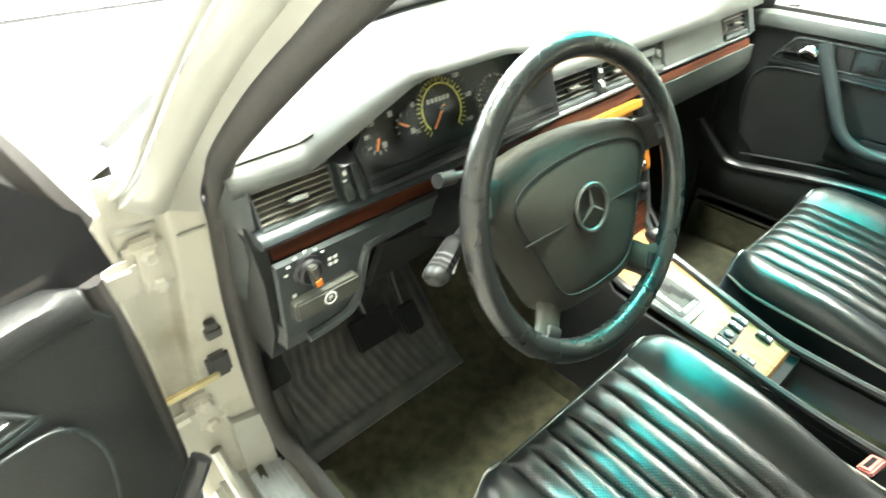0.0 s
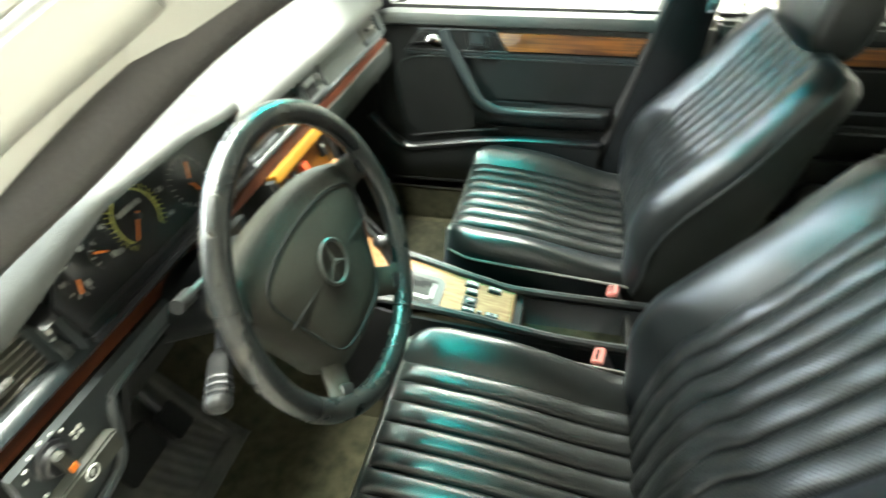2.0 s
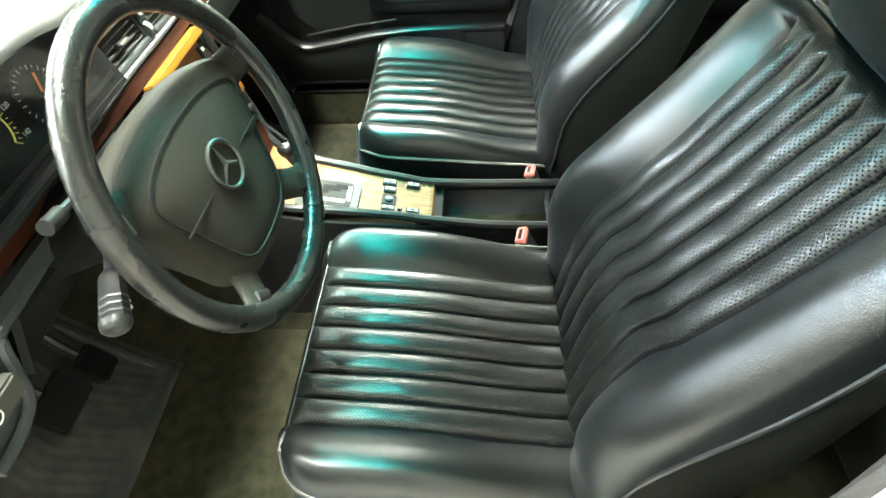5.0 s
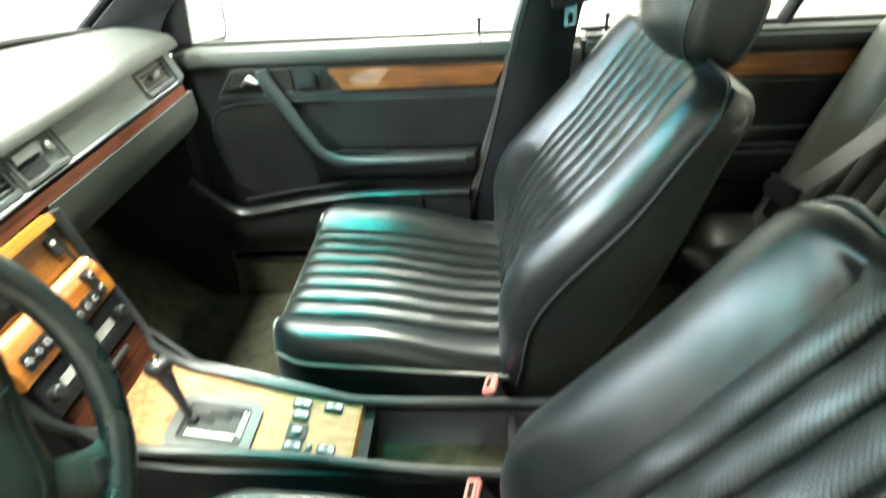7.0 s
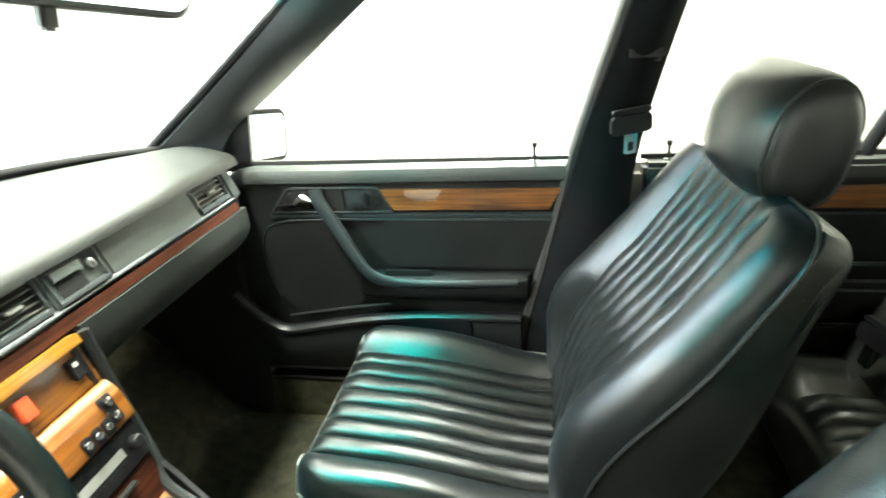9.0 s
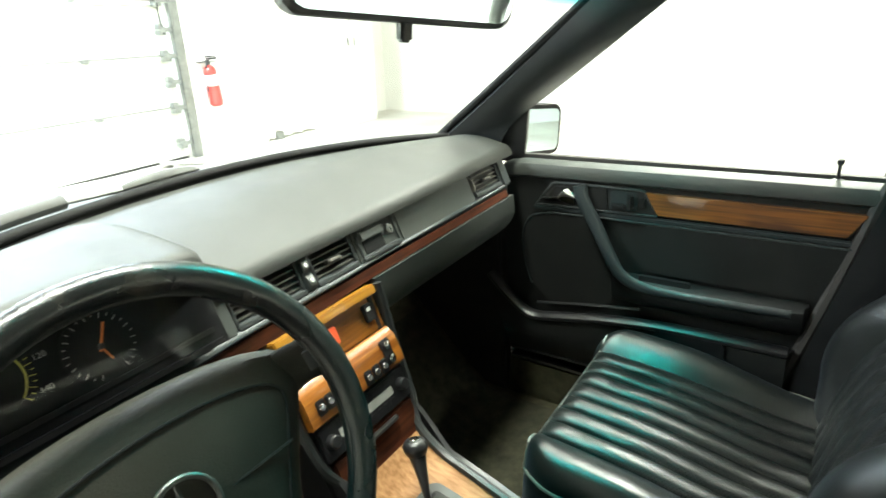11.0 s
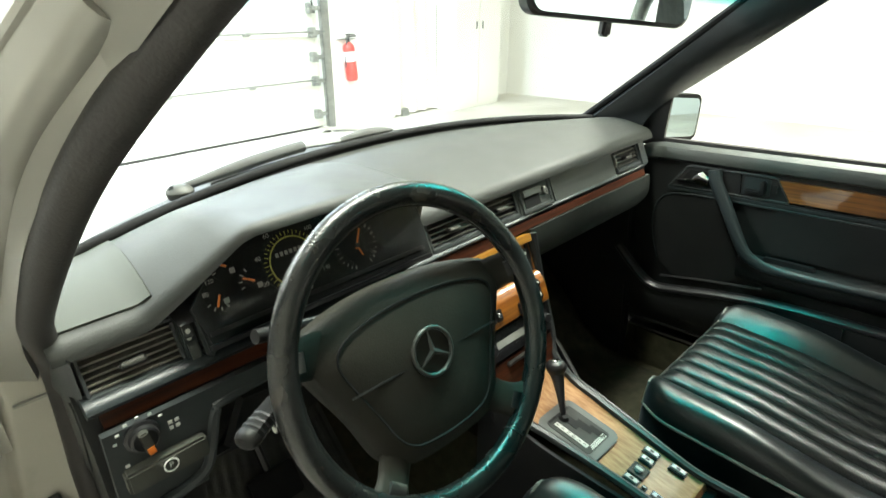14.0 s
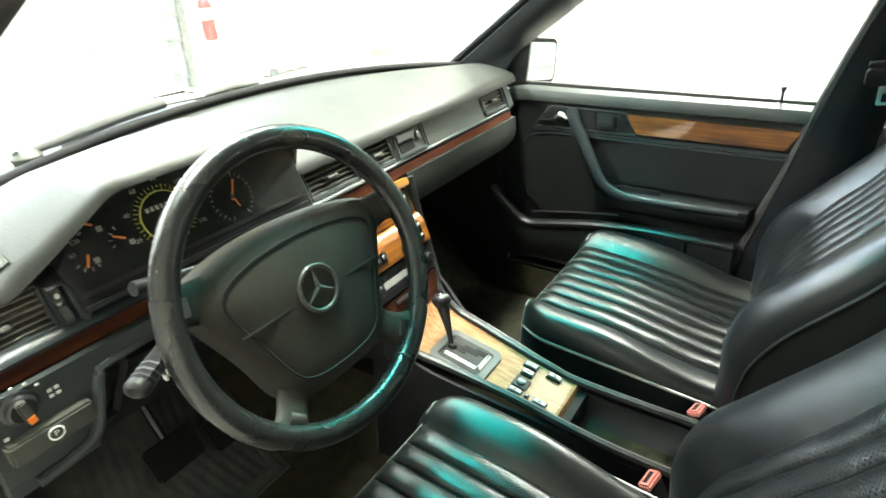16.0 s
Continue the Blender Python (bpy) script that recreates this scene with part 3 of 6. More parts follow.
# roof and headliner
def roof(u, v, z=1.425):
    x = lerp(-0.56, 0.58, u)
    return (x, lerp(-1.05, 0.315, v), z - 0.035 * (abs(x) / 0.57) ** 3 - (0.045 if v < 0.5 else 0.012) * abs(2 * v - 1) ** 3)


part("roof", sheet(lambda u, v: roof(u, v, 1.455), 18, 14, 0.012), PAINT, shell, "painted roof")
part("headliner", sheet(lambda u, v: roof(u, v, 1.425), 18, 14, 0.01), HEADLINER, shell, "light grey cloth headliner")
for _s in (-1, 1):
    part("roof_rail", tube(([(_s * 0.60, 0.27, 1.365), (_s * 0.60, 0.10, 1.392)] if _s > 0 else [(-0.597, 0.22, 1.410), (-0.595, 0.10, 1.420)]) + [(_s * 0.59, -0.4, 1.392), (_s * 0.575, -0.85, 1.35), (_s * 0.60, -1.2, 1.2), (_s * 0.66, -1.5, 1.0)], 0.032, 10, 24), PAINT, shell)

# A-pillars
APILLAR_SCREEN = [(0.745, 0.93, 0.985), (0.732, 0.894, 1.009), (0.667, 0.665, 1.160), (0.598, 0.436, 1.312), (0.545, 0.30, 1.392)]
APILLAR_DOOR = [(0.742, 0.76, 0.955), (0.742, 0.675, 1.075), (0.695, 0.535, 1.172), (0.612, 0.360, 1.278), (0.560, 0.25, 1.345)]


def between(ca, cb, n):
    a, b = smooth_path(ca, n + 1), smooth_path(cb, n + 1)
    return lambda u, v: a[round(u * n)].lerp(b[round(u * n)], v)


_f = between(APILLAR_SCREEN, APILLAR_DOOR, 24)
part("a_pillar_trim", sheet(lambda u, v: _f(u, v) + Vector((-0.010 * math.sin(math.pi * v), -0.006 * math.sin(math.pi * v), 0)), 24, 10, 0.02), TRIM_GREY, shell, "dark grey moulded pillar trim")
part("a_pillar_skin", sheet(lambda u, v: _f(u, lerp(0.16, 0.80, v)) + Vector((0.036, 0.012, 0.010)), 24, 4, 0.012), PAINT, shell)
part("a_pillar_edge", tube([p + Vector((-0.004, 0.008, 0.004)) for p in smooth_path(APILLAR_SCREEN, 24)], 0.010, 8), MATT, shell)

LEFT_OUTER = [(-0.7775, 0.7985, 0.9627), (-0.7608, 0.7381, 1.0135), (-0.7185, 0.6105, 1.162), (-0.6874, 0.4675, 1.282), (-0.6434, 0.3421, 1.362)]
LEFT_INNER = [(-0.668, 0.745, 0.94), (-0.671, 0.6627, 1.0474), (-0.656, 0.5288, 1.153), (-0.6297, 0.4142, 1.237), (-0.5982, 0.312, 1.307)]
LEFT_PAINT = [(-0.69, 0.785, 0.93), (-0.6972, 0.7198, 1.0093), (-0.684, 0.6163, 1.112), (-0.6607, 0.4855, 1.217), (-0.6213, 0.3717, 1.305)]
_g = between(LEFT_OUTER, LEFT_PAINT, 30)
part("a_pillar_paint", sheet(lambda u, v: _g(u, v) + Vector((0, -0.016 * step(0.0, 0.34, v) + 0.016 * step(0.38, 0.56, v), 0.002 * math.sin(math.pi * v))), 30, 24, 0.012), PAINT, shell, "painted windscreen pillar at the open door")
part("a_pillar_ridge", tube([_g(i / 30, 0.37) + Vector((0, -0.0165, 0.0015)) for i in range(31)], 0.0042, 8), PAINT, shell, "pressed ridge along the pillar")
part("a_pillar_head", sheet(lambda u, v: Vector((-0.6434, 0.3421, 1.362)).lerp(Vector((-0.611, 0.2207, 1.409)), u).lerp(Vector((-0.6213, 0.3717, 1.305)).lerp(Vector((-0.5945, 0.2352, 1.379)), u), v), 10, 8, 0.012), PAINT, shell)
part("drip_channel", tube([p + Vector((-0.004, 0.004, 0.004)) for p in smooth_path(LEFT_OUTER, 30)], 0.005, 8), PAINT, shell)
part("a_pillar_front", sheet(between(LEFT_OUTER, [mirrored(p) for p in APILLAR_SCREEN], 20), 20, 4, 0.01), PAINT, shell)
part("a_pillar_lining", sheet(between([mirrored(p) for p in APILLAR_SCREEN], [(x + 0.004, y + 0.01, z + 0.004) for x, y, z in LEFT_INNER], 20), 20, 5, 0.012), TRIM_GREY, shell, "dark inner pillar lining")

# door seal: down the pillar, the jamb and along the sill
SEAL = [(-0.5822, 0.1663, 1.385), (-0.5893, 0.2523, 1.363), (-0.6056, 0.3342, 1.319), (-0.641, 0.4168, 1.251), (-0.6604, 0.5045, 1.184), (-0.678, 0.6176, 1.092), (-0.6845, 0.6913, 1.0262), (-0.6755, 0.7435, 0.9627), (-0.674, 0.772, 0.9), (-0.677, 0.784, 0.825),
        (-0.681, 0.788, 0.755), (-0.683, 0.786, 0.62), (-0.68, 0.782, 0.52), (-0.674, 0.77, 0.45), (-0.664, 0.715, 0.412), (-0.662, 0.6, 0.405), (-0.662, 0.3, 0.404), (-0.662, 0, 0.404)]
part("door_seal", tube(SEAL, 0.0175, 12, 90, up=(1, 0, 0)), RUBBER, shell, "thick black rubber door seal")

# hinge jamb
def jamb(u, v):
    z = lerp(0.36, 0.985, v)
    x = lerp(-0.80, -0.686, u)
    edge = -0.735 - 0.028 * step(0.95, 0.66, z) + 0.040 * step(0.60, 0.47, z)
    y = 0.792 + 0.020 * step(edge + 0.005, edge - 0.010, x) + 0.004 * math.sin(v * 23) * step(-0.74, -0.79, x)
    return (x, y - 0.014 * step(0.47, 0.40, z), z)


hj = part("hinge_jamb", sheet(jamb, 34, 50, 0.012), JAMB, shell, "dirty painted door jamb")
part("jamb_side", box(-0.815, -0.80, 0.80, 0.90, 0.36, 0.955), JAMB, shell, bevel=0.004)
for _z in (0.865, 0.575):
    _bm = box(-0.795, -0.744, 0.782, 0.815, _z - 0.040, _z + 0.040)
    add_box(_bm, -0.835, -0.785, 0.772, 0.797, _z - 0.026, _z + 0.026)
    hg = part("door_hinge", _bm, JAMB, shell, "painted door hinge", bevel=0.0105)
    for _dz in (-0.022, 0.022):
        part("bolt", lathe([(0.012, 0), (0.012, 0.008), (0.008, 0.012)], basis((-0.768, 0.783, _z + _dz), (1, 0, 0), (0, 0, 1)), 6), JAMB, hg)
part("check_strap", box(-0.85, -0.738, 0.762, 0.768, 0.652, 0.666), BRASS, shell, "brass-coloured check strap", bevel=0.002)
part("strap_opening", box(-0.748, -0.712, 0.778, 0.796, 0.634, 0.682), WIPER, shell, bevel=0.006)
_bm = box(-0.736, -0.712, 0.780, 0.796, 0.712, 0.730)
add_box(_bm, -0.733, -0.717, 0.774, 0.790, 0.734, 0.748)
part("lamp_switch", _bm, WIPER, shell, "worn grey door lamp switch", bevel=0.002)
part("jamb_seam", box(-0.728, -0.690, 0.786, 0.796, 0.893, 0.896), PAINT, shell)
part("jamb_seam", box(-0.790, -0.745, 0.804, 0.816, 0.915, 0.918), PAINT, shell)
part("jamb_foot", loft([[Vector(p) for p in ((-0.742, y, z), (-0.690, y - 0.004, z - 0.01), (-0.690, y + 0.03, z - 0.01), (-0.742, y + 0.03, z))] for y, z in ((0.778, 0.53), (0.772, 0.46), (0.768, 0.395))]), PAINT, shell, "bare painted foot of the jamb", bevel=0.004)
part("sill_flange", tube([(-0.775, 0.80, 0.47), (-0.770, 0.77, 0.41), (-0.768, 0.68, 0.392), (-0.768, 0.30, 0.390)], 0.011, 8, 24), PAINT, shell, "rolled sill flange")

# B-pillars
BP_F = [(0.700, 0.09, 0.42), (0.705, 0.04, 0.62), (0.715, -0.045, 0.955), (0.62, -0.131, 1.27), (0.57, -0.16, 1.385)]
BP_R = [(0.700, -0.14, 0.42), (0.705, -0.145, 0.62), (0.715, -0.147, 0.955), (0.62, -0.195, 1.265), (0.57, -0.228, 1.385)]
for _s in (-1, 1):
    _dy = -0.105 if _s < 0 else -0.012
    _a, _b = [(x * _s, y + _dy, z) for x, y, z in BP_F], [(x * _s, y + _dy, z) for x, y, z in BP_R]
    _f2 = between(_a, _b, 20)
    part("b_pillar_trim", sheet(lambda u, v: _f2(u, v) + Vector((-_s * 0.014 * math.sin(math.pi * v), 0, 0)), 20, 8, 0.02), PILLAR_DARK, shell, "dark moulded pillar trim")
    if _s > 0:
        PILLAR_FACE = between(_a, _b, 40)
    part("b_pillar_skin", sheet(lambda u, v: _f2(u, v) + Vector((_s * 0.05, 0, 0)), 20, 4, 0.012), PAINT, shell)
    part("b_pillar_edge", sheet(lambda u, v: _f2(u, 0) + Vector((_s * lerp(0.0, 0.09, v), 0.010 + 0.01 * v, 0)), 20, 3, 0.012), PAINT if _s < 0 else BLACK, shell)
    part("b_pillar_seal", tube([Vector(p) + Vector((-_s * 0.002, 0.012, 0)) for p in smooth_path(_a, 24)], 0.013, 8), RUBBER, shell)

# windscreen, rear screen
def screen(u, v):
    x = lerp(-0.735, 0.745, u)
    k = (x / 0.74) ** 2
    top = Vector((x * 0.73, 0.385 - 0.085 * k, 1.408 - 0.025 * k))
    low = Vector((x, 0.995 - 0.10 * k, 1.055 - 0.052 * k))
    return low.lerp(top, v) + Vector((0, 0.012, 0.02)) * math.sin(math.pi * v)


ws = part("windscreen", sheet(screen, 24, 14, 0.004, uvs=True), SCREEN, shell, "windscreen with a blue-green tinted top band")
part("windscreen_header", sheet(lambda u, v: Vector(screen(u, 1.0)) + Vector((0, lerp(0.03, -0.05, v), lerp(-0.004, 0.008, v))), 20, 3, 0.02), HEADLINER, shell)
rs = part("rear_screen", sheet(lambda u, v: (lerp(-0.58, 0.58, u) * (1.12 - 0.12 * v), lerp(-1.42, -1.02, v), lerp(1.0, 1.385, v)), 10, 8, 0.004, uvs=True), CLEAR, shell, "clear rear screen")
part("parcel_shelf", sheet(lambda u, v: (lerp(-0.66, 0.66, u), lerp(-1.45, -1.10, v), 0.965), 8, 4, 0.02), VINYL, shell)

# wipers
for _name, _pts in (("driver", [(-0.385, 1.022, 1.054), (-0.33, 1.018, 1.062), (-0.265, 1.014, 1.071), (-0.20, 1.014, 1.077), (-0.138, 1.014, 1.080)]),):
    wp = part("wiper_arm", tube(_pts, 0.013, 10, 24, ry=0.0115, taper=lambda t: 0.62 + 0.38 * step(0.0, 0.5, t)), WIPER, shell, "weathered black windscreen wiper")
    part("arm_tip", tube([(-0.14, 1.014, 1.079), (-0.10, 1.013, 1.077), (-0.05, 1.012, 1.075)], 0.008, 8, 8, ry=0.005), STEEL, wp, "bare grey arm tip")
    part("blade_cover", tube([(-0.07, 1.012, 1.073), (0.0, 1.013, 1.077), (0.05, 1.014, 1.076), (0.10, 1.016, 1.072)], 0.012, 10, 18, ry=0.010, taper=lambda t: 0.25 + 0.8 * math.sin(math.pi * t) ** 0.7), WIPER, wp)
    part("wiper_blade", tube([(-0.34, 1.006, 1.050), (-0.16, 1.008, 1.062), (0.12, 1.010, 1.064)], 0.0045, 6, 18), MATT, wp)
    part("wiper_cap", lathe([(0.022, -0.012), (0.025, 0.0), (0.019, 0.008), (0.008, 0.013)], pose(-0.392, 1.022, 1.049), 16), OLIVE, wp)
    part("washer_jet", box(-0.412, -0.400, 1.012, 1.024, 1.052, 1.062), BLACK, wp, bevel=0.003)

# wheels under the shell
for _x, _y in ((-0.75, 1.62), (0.75, 1.62), (-0.75, -1.62), (0.75, -1.62)):
    _z = 0.315 - (0.042 * _x - 0.034 * _y) / 0.9985
    _m = basis((_x - 0.09, _y, _z), (0, 1, 0), (0, 0, 1))
    tw = part("wheel", lathe([(0.17, 0.0), (0.28, 0.0), (0.305, 0.02), (0.315, 0.06), (0.315, 0.13), (0.305, 0.165), (0.28, 0.18), (0.20, 0.175)], _m, 32), RUBBER, shell, "black tyre")
    part("rim", lathe([(0.02, 0.10), (0.14, 0.13), (0.19, 0.172), (0.20, 0.165)], _m, 24), SATIN, tw)
part("underbody", box(-0.72, 0.72, -2.2, 2.25, 0.20, 0.27), MATT, shell)

# cabin floor
def floor_pan(u, v):
    x, y = lerp(-0.72, 0.72, u), lerp(-1.05, 1.10, v)
    z = 0.295 + 0.30 * step(0.72, 1.12, y) + 0.02 * step(-0.05, -0.5, y)
    z += 0.115 * step(0.70, 0.725, abs(x))
    z += 0.20 * (1 - step(0.07, 0.15, abs(x - 0.022)))
    return (x, y, z)


carpet = thing("carpet", "worn olive-grey carpet over the cabin floor and tunnel", "carpet", (0, 0, 0.29))
part("floor_carpet", sheet(floor_pan, 60, 60, 0.012), CARPET, carpet)
part("bulkhead", box(-0.72, 0.72, 1.08, 1.12, 0.27, 0.90), MATT, carpet)
for _s in (-1, 1):
    part("footwell_side", box(min(_s * 0.735, _s * 0.775), max(_s * 0.735, _s * 0.775), 0.83, 1.05, 0.25, 0.80), MATT, carpet)
    _y0 = 0.815 if _s < 0 else 0.715
    part("side_kick_panel", box(min(_s * 0.682, _s * 0.725), max(_s * 0.682, _s * 0.725), _y0, 1.08, 0.30, 0.88), VINYL, carpet, bevel=0.006)
    _w0, _w1 = (0.632, 0.655) if _s < 0 else (0.695, 0.718)
    part("sill_carpet", box(min(_s * _w0, _s * _w1), max(_s * _w0, _s * _w1), -0.95, 0.68, 0.30, 0.415), CARPET, carpet, bevel=0.006)
    if _s > 0:
        part("sill_strip", box(0.692, 0.722, -0.05, 0.70, 0.415, 0.422), SATIN, carpet)
    else:
        part("sill_box", box(-0.735, -0.650, -0.95, 0.76, 0.30, 0.396), PAINT, carpet, bevel=0.004)

# floor mats
def floor_mat(name, label, x0, x1, y0, y1, ribs):
    t = thing(name, label, "floor mat", ((x0 + x1) / 2, (y0 + y1) / 2, 0.298))
    def f(u, v):
        x, y = lerp(x0, x1, u), lerp(y0, y1, v)
        z = 0.305 + 0.30 * step(0.72, 1.12, y)
        d = min(u, 1 - u) * (x1 - x0), min(v, 1 - v) * (y1 - y0)
        if ribs and min(d) > 0.03:
            z += 0.0016 * (0.5 + 0.5 * math.sin((x + (0.35 * y if (int(y * 9) % 2) else -0.35 * y)) * 2 * math.pi / 0.022))
        elif min(d) > 0.012:
            z += 0.004
        return (x, y, z)
    part("mat_pad", sheet(f, 110 if ribs else 20, 60 if ribs else 20, 0.006), MAT if ribs else MAT_PILE, t)
    return t


floor_mat("rubber_floor_mat", "black ribbed rubber mat, dusty, on the carpet before the pedals", -0.64, -0.22, 0.765, 1.075, True)
floor_mat("carpet_floor_mat", "dark olive carpet mat lying in the passenger footwell", 0.19, 0.66, 0.40, 0.98, False)

pedals = thing("pedal_set", "black rubber-faced pedals hanging under the dashboard", "pedals", (-0.42, 0.9, 0.45))
for _x, _w, _z in ((-0.30, 0.05, 0.44), (-0.40, 0.10, 0.47), (-0.645, 0.055, 0.555)):
    pd = part("pedal_pad", box(-_w / 2, _w / 2, -0.035, 0.035, -0.008, 0.008, pose(_x, 0.86 if _x > -0.5 else 0.82, _z, 55)), MATT, pedals, bevel=0.004)
    part("pedal_arm", tube([(_x, 0.87 if _x > -0.5 else 0.83, _z), (_x, 0.93, _z + 0.12), (_x, 0.93, _z + 0.30)], 0.009, 8, 10), BLACK, pd)

# ---- dashboard ----
dash = thing("dashboard", "dark grey moulded dashboard with wood strip, vents and hooded instruments", "dashboard", (0, 0.8, 0.76))


def hood(x):
    return (1 - 0.22 * step(-0.34, -0.20, x)) * min(1.0, max(0.0, (x + 0.578) / 0.112)) ** 1.15 * (1 - step(-0.178, -0.128, x))


def pad_top(u, v):
    x = lerp(-0.685, 0.70, u)
    k = (x / 0.72) ** 2
    h = hood(x)
    rear = Vector((x, 0.985 - 0.10 * k, 1.048 - 0.050 * k))
    front = Vector((x, 0.700 - 0.092 * h, 0.998 + 0.098 * h))
    if v < 0.82:
        t = v / 0.82
        p = rear.lerp(front, t)
        p.z += 0.016 * math.sin(math.pi * t) * (1 - 0.5 * h) + 0.012 * h * math.sin(math.pi * t)
        return p
    a = (v - 0.82) / 0.18 * math.pi / 2
    return front + Vector((0, -0.014 * math.sin(a), -0.014 * (1 - math.cos(a)) - 0.006 * (v - 0.82) / 0.18)) * (1 - 0.6 * h)


part("top_pad", sheet(pad_top, 110, 26, 0.006), DASH, dash, "grained dark grey dash top")
part("pad_rear_gap", tube([Vector(pad_top(i / 40, 0.105)) + Vector((0, 0, 0.0004)) for i in range(41)], 0.0020, 6), MATT, dash)
part("corner_cover", sheet(lambda u, v: Vector(pad_top(lerp(0.004, 0.100, u) - 0.010 * v, lerp(0.07, 0.80, v))) + Vector((0, 0, 0.0035)), 8, 12, 0.006), DASH_SMOOTH, dash, "smooth dash corner cover")
part("cover_joint", tube([Vector(pad_top(lerp(0.102, 0.092, i / 12), lerp(0.07, 0.80, i / 12))) + Vector((0, 0, 0.0010)) for i in range(13)] + [Vector(pad_top(lerp(0.092, 0.004, i / 8), 0.81)) + Vector((0, 0, 0.0006)) for i in range(1, 9)], 0.0016, 6), MATT, dash)

CORE = [(0.705, 0.985), (0.705, 0.918), (0.690, 0.912), (0.690, 0.880), (0.702, 0.86), (0.735, 0.79), (0.80, 0.77), (0.96, 0.80), (0.96, 1.03), (0.85, 1.01)]
part("core", loft([[Vector((x, y, z - (0.03 if z > 1.0 else 0) * abs(x) / 0.68)) for y, z in CORE] for x in (-0.68, -0.4, 0, 0.4, 0.69)]), DASH_FACE, dash, bevel=0.004)
# rolled lip under the vents, and the wood strip under it
part("rolled_lip", tube([(lerp(-0.672, 0.640, i / 30), 0.675, 0.919) for i in range(31)], 0.022, 12, ry=0.0110, taper=lambda t: 1 - 0.42 * step(0.30, 0.46, t) - 0.16 * step(0.55, 0.66, t)), LIP, dash, "rounded lip with a soft sheen")
part("wood_strip", sheet(lambda u, v: (lerp(-0.660, 0.635, u), lerp(0.670, 0.664, v), lerp(0.911 - 0.001 * step(0.5, 0.66, u), 0.890 + 0.005 * step(0.5, 0.66, u), v)), 24, 3, 0.006), BURL, dash, "dark red lacquered wood strip")


# the vents and the glove-box front lean back towards the top
LEAN = Matrix(((1, 0, 0, 0), (0, 1, 0.40, -0.40 * 0.953), (0, 0, 1, 0), (0, 0, 0, 1)))


def leaning(bm):
    bm.transform(LEAN)
    return bm


def vent(name, x0, x1, y, z0, z1, n=5, mat=None, half=0.0012):
    fr = part(name, leaning(box(x0, x1, y + 0.016, y + 0.024, z0, z1)), MATT, dash, "black slatted air vent")
    t = 0.004
    _b = box(x0, x1, y - 0.004, y + 0.016, z0, z0 + 0.007)
    add_box(_b, x0, x1, y + 0.002, y + 0.016, z1 - 0.003, z1)
    add_box(_b, x0, x0 + t, y - 0.002, y + 0.016, z0 + 0.007, z1 - 0.003)
    add_box(_b, x1 - t, x1, y - 0.002, y + 0.016, z0 + 0.007, z1 - 0.003)
    part("vent_frame", leaning(_b), DASH_FACE, fr, bevel=0.001)
    for i in range(n):
        z = lerp(z0 + 0.007, z1 - 0.003, (i + 0.5) / n)
        part("slat", leaning(box(x0 + t, x1 - t, -0.006, 0.007, -half, half, pose(0, y + 0.008, z, 8))), mat or SLAT, fr, bevel=0.0005)
    c, z = (x0 + x1) / 2, (z0 + z1) / 2
    part("vent_slider", leaning(box(c - 0.016, c + 0.016, y - 0.003, y + 0.006, z - 0.006, z + 0.003)), BLACK, fr, bevel=0.002)
    part("slider_tab", leaning(box(c - 0.013, c + 0.013, y - 0.009, y - 0.001, z - 0.001, z + 0.0025)), SLAT, fr, bevel=0.001)
    return fr


# left slats are coloured paler to stand in for light on their top faces
vent("left_vent", -0.664, -0.549, 0.680, 0.924, 0.980, 6, SLAT_PALE, 0.0013)
vent("centre_vent", -0.110, 0.016, 0.682, 0.925, 0.981)
vent("centre_vent", 0.041, 0.134, 0.682, 0.925, 0.981)
_v = vent("right_vent", 0.519, 0.628, 0.682, 0.927, 0.983)
_teeth = [Vector(((0.0200 if i % 2 else 0.0182) * math.cos(math.pi * i / 20), (0.0200 if i % 2 else 0.0182) * math.sin(math.pi * i / 20), 0)) for i in range(40)]
part("toothed_wheel", leaning(plate([(p.x, p.y) for p in _teeth], basis((0.5145, 0.694, 0.955), (0, 1, 0), (0, 0, 1)), 0.0045)), SLAT_PALE, _v, "pale toothed thumb wheel")


def thumbwheels(x0, x1, y, z0, z1, marks):
    st = part("vent_switch_strip", leaning(box(x0, x1, y - 0.001, y + 0.02, z0, z1)), LIP, dash, "dark strip with thumb wheels and pale marks", bevel=0.002)
    c, h = (x0 + x1) / 2, (x1 - x0) * 0.24
    for f in (0.24, 0.70):
        z = lerp(z0, z1, f)
        part("thumb_wheel", lathe([(0.0125, -h * 1.2), (0.0125, h * 1.2)], LEAN @ basis((c, y + 0.005, z), (0, 1, 0), (0, 0, 1)), 18), DASH_MID, st, bevel=0.001)
    for f in marks:
        z = lerp(z0, z1, f)
        part("mark", lathe([(0.0034, 0.0), (0.0028, 0.0012)], LEAN @ basis((c, y - (0.0068 if 0.12 < f < 0.36 or 0.58 < f < 0.82 else 0.001), z), (1, 0, 0), (0, 0, 1)), 10), PRINT, st)


